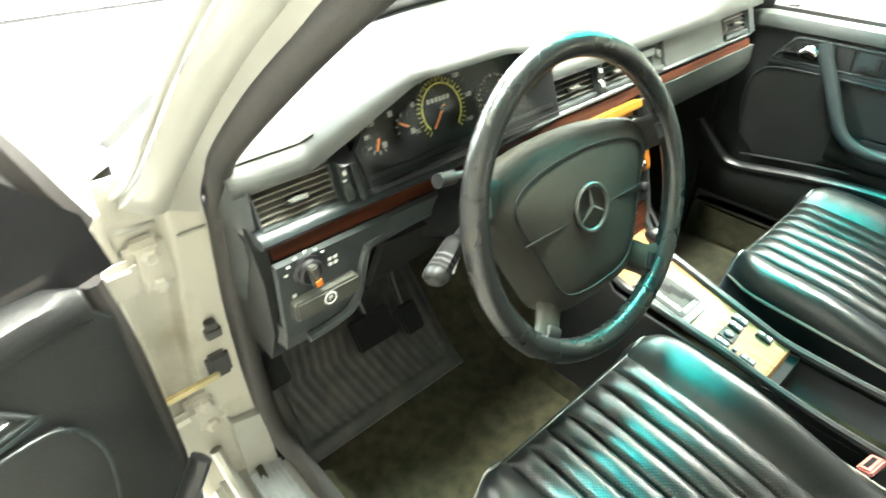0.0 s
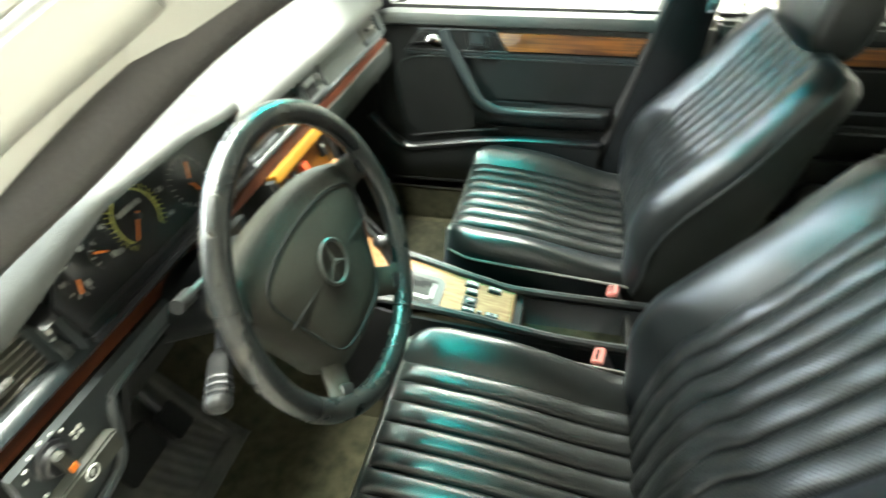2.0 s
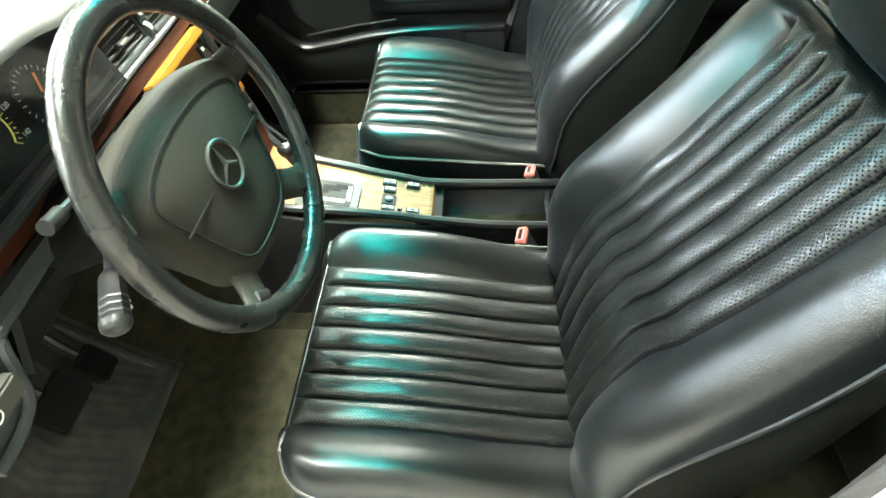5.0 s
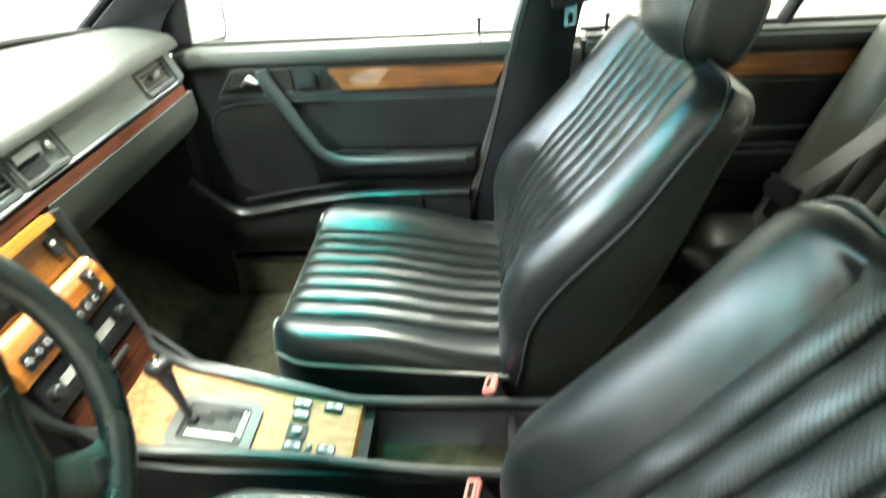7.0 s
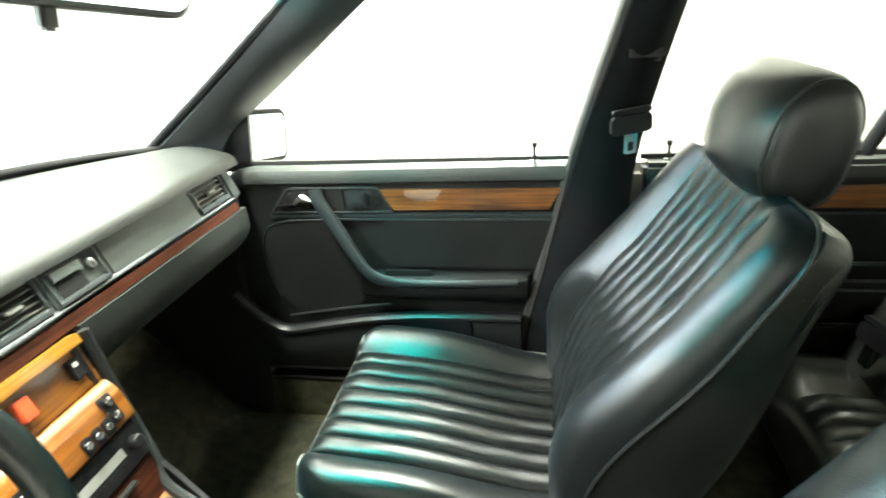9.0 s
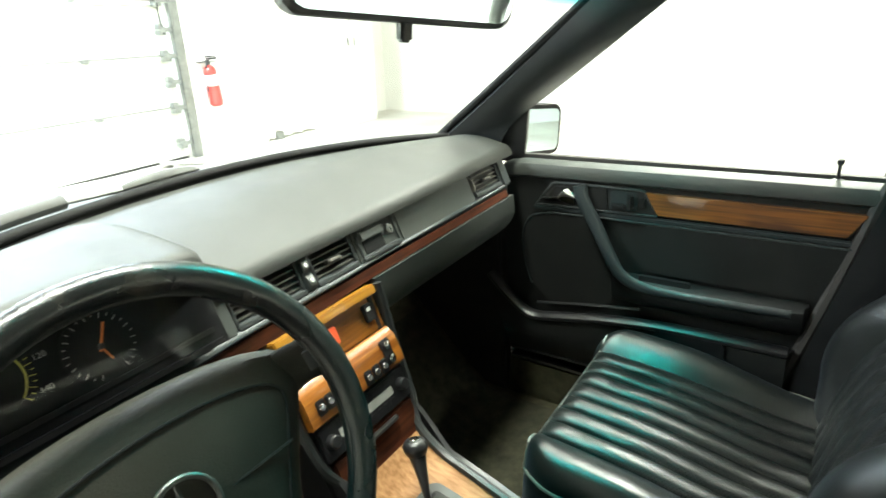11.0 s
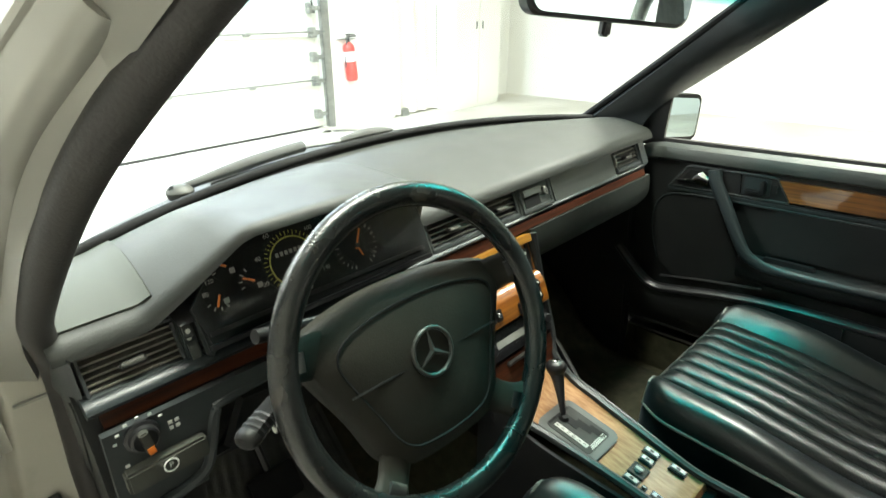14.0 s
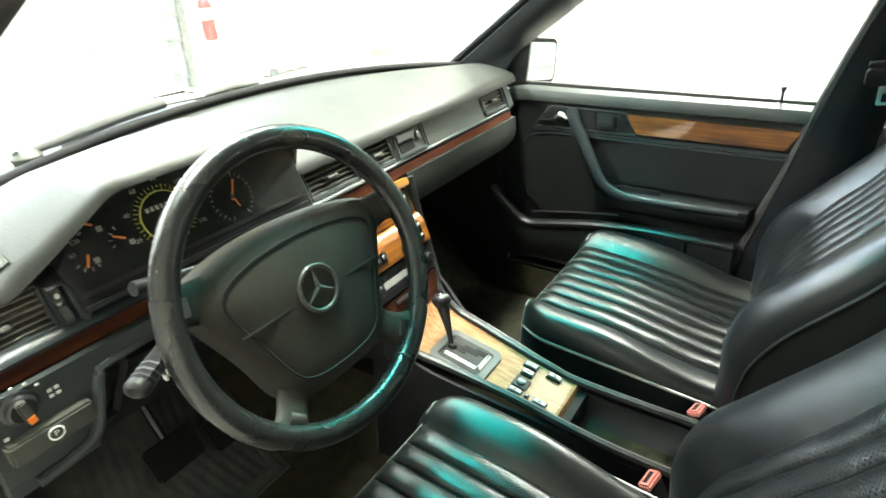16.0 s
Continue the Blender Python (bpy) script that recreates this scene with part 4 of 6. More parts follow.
thumbwheels(-0.548, -0.530, 0.674, 0.924, 0.982, (0.12, 0.52, 0.70, 0.93))
# centre strip: its two white marks paint the highlights on the wheel bumps
thumbwheels(0.018, 0.039, 0.680, 0.925, 0.981, (0.30, 0.72))
part("left_end_cheek", loft([[Vector((-0.668 - 0.012 * t, 0.675 + 0.03 * t, z)) for z in (0.92, 0.984)] + [Vector((-0.680 - 0.005 * t, 0.70 + 0.05 * t, z)) for z in (0.984, 0.92)] for t in (0, 1)]), DASH_FACE, dash, bevel=0.002)
part("end_cheek", leaning(box(0.630, 0.668, 0.678, 0.72, 0.918, 0.985)), DASH_FACE, dash, bevel=0.006)
part("bridge", leaning(box(-0.528, -0.515, 0.660, 0.70, 0.926, 0.985)), DASH_FACE, dash, bevel=0.004)
part("centre_cheek", leaning(box(-0.150, -0.112, 0.676, 0.70, 0.922, 0.985)), DASH_MID, dash, "dark moulded cheek beside the vents", bevel=0.004)

# glove compartment
glove = part("glove_panel", leaning(box(0.2565, 0.514, 0.683, 0.70, 0.920, 0.986)), DASH_MID, dash, "flat upper glove-box panel", bevel=0.003)
hp = part("handle_panel", leaning(box(0.137, 0.2545, 0.681, 0.70, 0.920, 0.987)), DASH_MID, dash, "glove-box handle surround with lock", bevel=0.003)
_b = box(0.145, 0.247, 0.6765, 0.682, 0.976, 0.982)
add_box(_b, 0.145, 0.247, 0.6765, 0.682, 0.925, 0.932)
add_box(_b, 0.145, 0.150, 0.6765, 0.682, 0.932, 0.976)
add_box(_b, 0.242, 0.247, 0.6765, 0.682, 0.932, 0.976)
part("handle_frame", leaning(_b), DASH_FACE, hp, bevel=0.0015)
part("handle_recess", leaning(box(0.158, 0.208, 0.6795, 0.690, 0.934, 0.956)), MATT, hp, "dark finger recess")
part("handle_flap", leaning(box(0.153, 0.214, 0.6745, 0.682, 0.956, 0.974)), DASH_MID, hp, bevel=0.003)
lk = part("lock", lathe([(0.0085, 0), (0.0085, 0.004), (0.006, 0.006)], LEAN @ basis((0.229, 0.681, 0.955), (1, 0, 0), (0, 0, 1)), 18), SATIN, hp, "round metal lock")
part("key_slot", box(-0.0008, 0.0008, -0.004, 0.004, 0.0058, 0.0066, LEAN @ basis((0.229, 0.681, 0.955), (1, 0, 0), (0, 0, 1))), MATT, lk)
part("glove_lid", sheet(lambda u, v: (lerp(0.150, 0.655, u), lerp(0.668, 0.665, min(1, v * 2)) + 0.075 * max(0.0, v - 0.30) ** 1.7 * 2.0, lerp(0.894, 0.775, v)), 10, 14, 0.012), DASH_MID, dash, "padded glove-box lid")

# driver's side lower panels
sp = part("switch_panel", plate([(-0.672, 0.780), (-0.572, 0.774), (-0.553, 0.808), (-0.543, 0.850), (-0.526, 0.866), (-0.20, 0.868), (-0.20, 0.893), (-0.668, 0.893)], basis((0, 0.652, 0), (1, 0, 0), (0, 0, 1)) @ pose(0, 0, 0), 0.012), DASH_FACE, dash, "light switch panel")
part("panel_rim", tube([(-0.645, 0.636, 0.768), (-0.600, 0.636, 0.772), (-0.568, 0.637, 0.784), (-0.552, 0.639, 0.822), (-0.540, 0.641, 0.855), (-0.520, 0.643, 0.866), (-0.36, 0.648, 0.869), (-0.24, 0.650, 0.869)], 0.0075, 8, 30), DASH_FACE, dash)
part("under_cover", sheet(lambda u, v: (lerp(-0.668, -0.20, u), lerp(0.66, 0.78, v), lerp(0.868 if u > 0.3 else 0.80, 0.70, v) - 0.02 * math.sin(math.pi * u)), 14, 8, 0.01), MATT, dash)
part("panel_foot", loft([[Vector((x, y, z)) for y, z in ((0.640, 0.790), (0.650, 0.752), (0.72, 0.735), (0.72, 0.790))] for x in (-0.672, -0.62, -0.566)]), DASH_FACE, dash, bevel=0.008)
part("end_panel", loft([[Vector((x, y, z)) for x in (-0.678, -0.660)] + [Vector((x, 0.80, z)) for x in (-0.660, -0.678)] for y, z in ((0.700, 0.70), (0.668, 0.77), (0.662, 0.86), (0.690, 0.93))]), VINYL, dash, bevel=0.006)
ls = part("light_switch", lathe([(0.021, 0), (0.021, 0.004), (0.0175, 0.006), (0.0165, 0.012), (0.014, 0.014)], basis((-0.628, 0.640, 0.873), (1, 0, 0), (0, 0, 1)), 28), BLACK, dash, "round black rotary light switch")
part("grip", box(-0.0055, 0.0055, -0.0165, 0.0165, 0.012, 0.024, basis((-0.628, 0.640, 0.873), (1, 0.0, 0), (0, 0, 1)) @ pose(0, 0, 0, 0, 0, 8)), OLIVE, ls, bevel=0.002)
part("pointer", box(-0.0042, 0.0042, -0.0135, -0.0045, 0.0235, 0.0252, basis((-0.628, 0.640, 0.873), (1, 0, 0), (0, 0, 1)) @ pose(0, 0, 0, 0, 0, 8)), ORANGE, ls, "orange pointer")
for _a in (35, 62, 90, 118, 145, 170):
    part("symbol", box(-0.628 + 0.030 * math.cos(radians(_a)) - 0.0022, -0.628 + 0.030 * math.cos(radians(_a)) + 0.0022, 0.6385, 0.6400, 0.873 + 0.027 * math.sin(radians(_a)) - 0.0013, 0.873 + 0.027 * math.sin(radians(_a)) + 0.0013), PRINT, ls)
for _dx, _dz in ((0.033, 0.002), (0.041, 0.002), (0.033, -0.006), (0.041, -0.006), (-0.024, -0.028)):
    part("symbol", box(-0.628 + _dx - 0.0025, -0.628 + _dx + 0.0025, 0.6385, 0.6400, 0.871 + _dz - 0.002, 0.871 + _dz + 0.002), PRINT, ls)
bh = part("parking_brake_handle", box(-0.660, -0.562, 0.624, 0.645, 0.809, 0.839), OLIVE, dash, "grey parking brake release handle", bevel=0.003)
part("brake_symbol", tube([Vector((-0.610 + 0.0085 * math.cos(a), 0.6236, 0.8255 + 0.0085 * math.sin(a))) for a in [2 * math.pi * i / 20 for i in range(20)]], 0.0011, 5, closed=True), PRINT, bh, "white round brake symbol")
text("brake_letter", "P", 0.011, basis((-0.610, 0.6234, 0.8255), (1, 0, 0), (0, 0, 1)), PRINT, bh)

# instruments
CL = basis((0, 0.628, 0.962), (1, 0, 0), (0, 0.337, 0.942))
cluster = part("instrument_panel", plate([(-0.524, -0.014), (-0.152, -0.014), (-0.154, 0.085), (-0.192, 0.128), (-0.455, 0.132), (-0.536, 0.045)], CL @ pose(0, 0, -0.012), 0.008), DIAL, dash, "black instrument cluster with round dials")
part("cluster_base", box(-0.530, -0.150, 0.652, 0.705, 0.925, 0.950), LIP, dash, bevel=0.011)
part("hood_cheek", loft([[Vector((x, y, z)) for y, z in ((0.665, 0.955), (0.70, 0.955), (0.70, zz), (yy, zz))] for x, zz, yy in ((-0.160, 1.02, 0.658), (-0.154, 1.01, 0.663), (-0.146, 0.99, 0.678))]), DASH_FACE, dash, bevel=0.003)
part("hood_cheek", loft([[Vector((x, y, z)) for y, z in ((0.655, 0.983), (0.70, 0.983), (0.70, zz), (yy, zz))] for x, zz, yy in ((-0.530, 1.0, 0.672), (-0.540, 0.995, 0.676), (-0.552, 0.988, 0.682))]), BLACK, dash, bevel=0.003)
part("cluster_ledge", box(-0.53, -0.160, -0.012, -0.006, -0.006, 0.003, CL), BLACK, cluster)
part("warning_bar", box(-0.525, -0.165, 0.004, 0.010, -0.0035, -0.0025, CL), BLACK, cluster)


def dial(cx, cy, r, a0, a1, n, mat, needle, needle_len, ring=False, long_every=2):
    d = part("dial", lathe([(r * 1.06, -0.0035), (r * 1.06, -0.0022)], CL @ pose(cx, cy, 0), 36), DIAL, cluster)
    bm = bmesh.new()
    for i in range(n):
        a = radians(lerp(a0, a1, i / (n - 1)))
        ln = 0.16 * r if i % long_every == 0 else 0.09 * r
        add_box(bm, r - ln, r, -0.00045, 0.00045, -0.0022, -0.0016, CL @ pose(cx, cy, 0) @ Matrix.Rotation(a, 4, "Z"))
    part("tick_marks", bm, mat, d, smooth=False)
    if ring:
        rg = [CL @ pose(cx, cy, -0.0018) @ Vector((0.80 * r * math.cos(radians(a)), 0.80 * r * math.sin(radians(a)), 0)) for a in range(int(a1), int(a0), 6)]
        part("speed_ring", tube(rg, 0.0011, 5), mat, d, "yellow scale ring")
    part("needle", box(-0.15 * r, needle_len, -0.0011, 0.0011, -0.0012, 0.0002, CL @ pose(cx, cy, 0) @ Matrix.Rotation(radians(needle), 4, "Z")), ORANGE, d, "orange needle")
    part("needle_cap", lathe([(0.10 * r, -0.001), (0.09 * r, 0.003)], CL @ pose(cx, cy, 0), 14), BLACK, d)
    return d


sd = dial(-0.389, 0.059, 0.0425, 225, -45, 33, YELLOW, 228, 0.030, True)
for _v, _a in ((20, 200), (40, 160), (60, 122), (80, 84), (100, 46), (120, 8), (140, -30)):
    text("speed_number", str(_v), 0.0085, CL @ pose(-0.389 + 0.051 * math.cos(radians(_a)), 0.059 + 0.051 * math.sin(radians(_a)), -0.0015), PRINT_DIM, sd)
for _i in range(6):
    part("odometer_digit", box(-0.412 + 0.007 * _i, -0.4075 + 0.007 * _i, 0.070, 0.076, -0.0018, -0.0014, CL), PRINT_DIM, sd)
ck = dial(-0.286, 0.048, 0.036, 250, -60, 25, PRINT_DIM, 62, 0.026)
part("clock_hand", box(-0.002, 0.018, -0.0008, 0.0008, -0.0010, 0.0002, CL @ pose(-0.286, 0.048, 0) @ Matrix.Rotation(radians(-72), 4, "Z")), ORANGE, ck)
for _x, _y, _a in ((-0.500, 0.049, 245), (-0.481, 0.083, 150), (-0.452, 0.053, 150)):
    gd = part("small_gauge", lathe([(0.019, -0.0035), (0.019, -0.0022)], CL @ pose(_x, _y, 0), 24), DIAL, cluster)
    part("needle", box(-0.002, 0.014, -0.0012, 0.0012, -0.0014, 0.0002, CL @ pose(_x, _y, 0) @ Matrix.Rotation(radians(_a), 4, "Z")), ORANGE, gd, "orange needle")
    for _k in range(4):
        part("tick", box(0.014, 0.019, -0.0008, 0.0008, -0.002, -0.0014, CL @ pose(_x, _y, 0) @ Matrix.Rotation(radians(_a - 40 + 30 * _k), 4, "Z")), PRINT_DIM, gd)
    part("gauge_symbol", box(0.004, 0.011, -0.012, -0.005, -0.002, -0.0014, CL @ pose(_x, _y, 0)), PRINT_DIM, gd)
text("gauge_number", "120", 0.008, CL @ pose(-0.506, 0.070, -0.0015), PRINT_DIM, cluster)
text("gauge_number", "80", 0.008, CL @ pose(-0.515, 0.056, -0.0015), PRINT_DIM, cluster)
part("cluster_glass", plate([(-0.521, -0.008), (-0.156, -0.008), (-0.158, 0.082), (-0.194, 0.124), (-0.452, 0.128), (-0.532, 0.046)], CL @ pose(0, 0, 0.004), 0.0015), COVER, cluster)

# ---- centre stack and console ----
console = thing("centre_console", "striped light wood veneer console with gear selector, radio and switches", "console", (0.02, 0.3, 0.30))
SX = 0.022
ST = basis((SX, 0.645, 0.89), (1, 0, 0), (0, 0.343, 0.939))   # y runs up the stack
stack = part("stack_body", loft([[ST @ Vector((x, y, z)) for x, z in ((-w, -0.012), (w, -0.012), (w, -0.16), (-w, -0.16))] for y, w in ((-0.29, 0.092), (-0.15, 0.108), (-0.004, 0.112))]), BLACK, console, bevel=0.003)
up = part("upper_veneer", box(-0.104, 0.108, -0.070, -0.008, -0.014, -0.006, ST), ZEBRA_X, console, "amber lacquered veneer panel", bevel=0.002)
part("gilt_edge", box(-0.106, 0.108, -0.010, 0.006, -0.014, 0.007, ST), GILT, console, "bright veneer edge", bevel=0.002)
hz = part("hazard_switch", box(-0.016, 0.006, -0.050, -0.020, -0.010, 0.003, ST), RED, up, "red hazard switch", bevel=0.002)
for _x in (-0.072, -0.044, 0.082):
    sw = part("rocker_switch", box(_x - 0.010, _x + 0.010, -0.050, -0.020, -0.010, 0.000, ST), BLACK, up, bevel=0.002)
    part("symbol", box(_x - 0.004, _x + 0.004, -0.032, -0.026, 0.0, 0.0006, ST), PRINT, sw)
cl = part("climate_veneer", loft([[ST @ Vector((x, y, z)) for y, z in ((-0.138, -0.010), (-0.138, 0.003), (-0.134, 0.0075), (-0.120, 0.0085), (-0.098, 0.0085), (-0.086, 0.0065), (-0.074, -0.001), (-0.071, -0.006), (-0.071, -0.010))] for x in (-0.103, -0.099, 0.103, 0.107)]), ZEBRA_X, console, "amber veneer heater panel with chrome-tipped knobs", bevel=0.0015)
for _x, _y in ((-0.078, -0.112), (-0.060, -0.112), (-0.042, -0.112), (0.022, -0.122), (0.041, -0.122), (0.060, -0.122)):
    kb = part("heater_key", box(_x - 0.0085, _x + 0.0085, _y - 0.012, _y + 0.012, 0.004, 0.0115, ST), BLACK, cl, bevel=0.002)
    part("key_dot", lathe([(0.0060, 0.0110), (0.0048, 0.0135)], ST @ pose(_x, _y, 0), 12), CHROME, kb)
kn = part("knob_plate", box(0.066, 0.090, -0.128, -0.084, 0.004, 0.0105, ST), BLACK, cl, bevel=0.002)
for _y in (-0.118, -0.094):
    part("slide_knob", lathe([(0.007, 0.010), (0.007, 0.015), (0.004, 0.017)], ST @ pose(0.078, _y, 0), 14), CHROME, kn)
rd = part("radio", box(-0.098, 0.100, -0.196, -0.142, -0.012, 0.001, ST), BLACK, console, "black car radio with a pale display", bevel=0.002)
part("radio_display", box(-0.062, 0.062, -0.174, -0.160, 0.0005, 0.0016, ST), PRINT_DIM, rd)
for _i in range(8):
    part("radio_key", box(-0.060 + 0.0155 * _i, -0.049 + 0.0155 * _i, -0.188, -0.179, 0.0, 0.0022, ST), BLACK, rd, bevel=0.0006)
    part("radio_key", box(-0.060 + 0.0155 * _i, -0.049 + 0.0155 * _i, -0.155, -0.147, 0.0, 0.0022, ST), BLACK, rd, bevel=0.0006)
for _x in (-0.081, 0.082):
    part("radio_knob", lathe([(0.011, 0.0), (0.0105, 0.012), (0.008, 0.014)], ST @ pose(_x, -0.168, 0), 18), BLACK, rd)
lw = part("ashtray_lid", box(-0.092, 0.096, -0.285, -0.200, -0.014, -0.002, ST), BURL, console, "dark red veneer ashtray lid", bevel=0.003)
part("lid_grip", box(-0.05, 0.05, -0.214, -0.206, -0.002, 0.006, ST), SATIN, lw, bevel=0.002)

CT = basis((0.024, 0.231, 0.556), (1, 0, 0), (0, 1, 0.2))      # console top plane, y forward


def console_half(y):
    return lerp(0.058, 0.088, step(0.0, 0.42, y))


def veneer(u, v):
    y = lerp(0.0, 0.345, v)
    w = console_half(y) - 0.006
    return CT @ Vector((lerp(-w, w, u), y, 0.001 + 0.05 * step(0.28, 0.40, y)))


part("console_veneer", sheet(veneer, 8, 24, 0.008), ZEBRA, console, "light striped veneer top of the console")
part("veneer_end", sheet(lambda u, v: CT @ Vector((lerp(-0.052, 0.052, u), -0.010 * math.sin(v * 1.57), 0.001 - 0.03 * v)), 6, 5, 0.006), ZEBRA, console)
for _s in (-1, 1):
    edge = [CT @ Vector((_s * console_half(y), y, 0.004 + 0.05 * step(0.28, 0.40, y))) for y in [0.40 * i / 14 for i in range(15)]]
    edge = [(SX + _s * 0.066, -0.30, 0.55), (SX + _s * 0.066, -0.10, 0.55), (SX + _s * 0.064, 0.1, 0.552)] + edge[::2]
    rise = [(SX + _s * 0.106, 0.585, 0.70), (SX + _s * 0.117, 0.622, 0.80), (SX + _s * 0.120, 0.644, 0.893)]
    part("console_rail", tube(edge[:-1] + rise, 0.0085, 8, 60), RAIL, console, "black moulded rail along the console")
    part("console_side", sheet(lambda u, v: Vector((SX + _s * lerp(0.064, 0.098, step(0.5, 0.9, u)), lerp(-0.30, 0.60, u), lerp(0.548 + 0.20 * max(0, lerp(-0.30, 0.60, u) - 0.231) + 0.09 * step(0.5, 0.6, lerp(-0.30, 0.60, u)), 0.33, v))) + Vector((_s * 0.03 * v, 0, 0)), 20, 6, 0.008), BLACK, console)
    part("stack_cheek", sheet(lambda u, v: Vector((SX + _s * lerp(0.100, 0.108, u), lerp(0.56, 0.645, v) + 0.16 * u, lerp(0.60, 0.885, v) - 0.05 * u)), 4, 8, 0.008), BLACK, console)
tray = part("storage_tray", sheet(lambda u, v: Vector((SX + lerp(-0.062, 0.062, u), lerp(-0.28, 0.215, v), 0.535 - 0.045 * math.sin(math.pi * min(1, max(0, u))) ** 0.5)), 14, 8, 0.006), FABRIC, console, "open cloth-lined storage tray")
part("tray_front", box(SX - 0.06, SX + 0.06, 0.205, 0.222, 0.49, 0.545), MATT, console)
part("tray_divider", box(SX - 0.055, SX + 0.055, -0.02, -0.008, 0.50, 0.536), MATT, console, bevel=0.002)

# gear selector
gate = part("selector_gate", plate(rounded(0.100, 0.124, 0.020), CT @ pose(-0.024, 0.205, 0.0015), 0.006), GATE_FRAME, console, "grey metal selector gate with stepped slot", bevel=0.0015)
part("gate_plate", plate(rounded(0.070, 0.094, 0.008), CT @ pose(-0.024, 0.205, 0.0065), 0.0022), GATE_WHITE, gate, "pale plate with a stepped black slot")
for _x0, _x1, _y0, _y1 in ((-0.020, -0.008, 0.214, 0.249), (-0.020, 0.000, 0.207, 0.217), (-0.010, 0.000, 0.190, 0.210), (-0.010, 0.006, 0.184, 0.193), (-0.002, 0.006, 0.170, 0.187), (-0.002, 0.008, 0.164, 0.172)):
    part("slot", box(_x0 - 0.008, _x1 - 0.003, _y0 - 0.001, _y1 + 0.001, 0.0083, 0.0092, CT), MATT, gate, smooth=False)
part("slot_shadow", box(-0.054, 0.004, 0.246, 0.251, 0.0083, 0.0090, CT), MATT, gate, smooth=False)
part("gear_scale", box(-0.050, -0.041, 0.170, 0.240, 0.0084, 0.0094, CT), PRINT_DIM, gate, "pale gear position scale")
for _i, _c in enumerate("PRND32"):
    text("gear_letter", _c, 0.0085, CT @ pose(-0.0455, 0.234 - 0.0115 * _i, 0.0096, 0, 0, 0), BLACK, gate)
for _i in range(3):
    part("gate_legend", box(-0.044 + 0.002 * _i, 0.002, 0.1605 + 0.0032 * _i, 0.1625 + 0.0032 * _i, 0.0084, 0.0092, CT), PRINT_DIM, gate, "small pale legend")
lv = part("selector_lever", tube([(0.0, 0.462, 0.607), (0.010, 0.476, 0.645), (0.024, 0.4955, 0.682)], 0.0080, 12, 12, taper=lambda t: 0.62 + 1.1 * t * t), BLACK, console, "black gear lever")
part("selector_knob", lathe([(0.011, -0.010), (0.016, -0.004), (0.0195, 0.004), (0.0200, 0.010), (0.0155, 0.017), (0.007, 0.0200)], pose(0.026, 0.499, 0.687, -12, 12), 20), BLACK, lv, "black knob with chrome cap")
part("knob_cap", lathe([(0.0085, 0.0192), (0.007, 0.0208), (0.002, 0.0216)], pose(0.026, 0.499, 0.687, -12, 12), 16), CHROME, lv, "small chrome cap")
part("lever_boot", lathe([(0.018, 0.0), (0.014, 0.008), (0.010, 0.016)], CT @ pose(-0.024, 0.236, 0.006) @ Matrix.Scale(0.6, 4), 14), MATT, lv)
for _x, _y, _w, _l, _pale in ((0.036, 0.088, 0.030, 0.011, True), (0.014, 0.085, 0.026, 0.011, True), (-0.017, 0.084, 0.030, 0.022, False), (-0.043, 0.084, 0.028, 0.010, True), (0.037, 0.038, 0.030, 0.010, True), (-0.042, 0.034, 0.028, 0.010, True), (-0.044, 0.060, 0.010, 0.008, False)):
    wsw = part("window_switch", box(_x - _l / 2 - 0.004, _x + _l / 2 + 0.004, _y - _w / 2, _y + _w / 2, 0.001, 0.006, CT), KEY, console, "small black rocker switch", bevel=0.0015)
    if _pale:
        part("switch_key", box(_x - _l / 2, _x + _l / 2, _y - _w / 2 + 0.003, _y + _w / 2 - 0.003, 0.005, 0.009, CT), KEY_PALE, wsw, "pale worn key", bevel=0.001)
        part("switch_mark", box(_x - 0.0022, _x + 0.0022, _y - 0.0035, _y + 0.0035, 0.0088, 0.0096, CT), KEY, wsw)
    else:
        part("switch_key", lathe([(_l * 0.40, 0.005), (_l * 0.40, 0.009), (_l * 0.30, 0.010)], CT @ pose(_x, _y, 0), 16), BLACK, wsw)
        part("switch_mark", box(_x - _l * 0.12, _x + _l * 0.12, _y - _l * 0.3, _y + _l * 0.3, 0.0098, 0.0106, CT), PRINT_DIM, wsw)

# ---- steering wheel ----
WC = Vector((-0.3446, 0.4283, 0.9497))
_t, _w = radians(20.4), radians(-1.5)
WN = Vector((math.sin(_w) * math.cos(_t), -math.cos(_w) * math.cos(_t), math.sin(_t)))
WX = Vector((math.cos(_w), math.sin(_w), 0))
WM = basis(WC, WX, WN.cross(WX))                 # z toward the driver
wheel = thing("steering_wheel", "worn black leather four-spoke steering wheel with padded hub", "steering wheel", tuple(WC))
RIM = 0.187


def on_wheel(r, deg, z=0.0):
    return WM @ Vector((r * math.cos(radians(deg)), r * math.sin(radians(deg)), z))


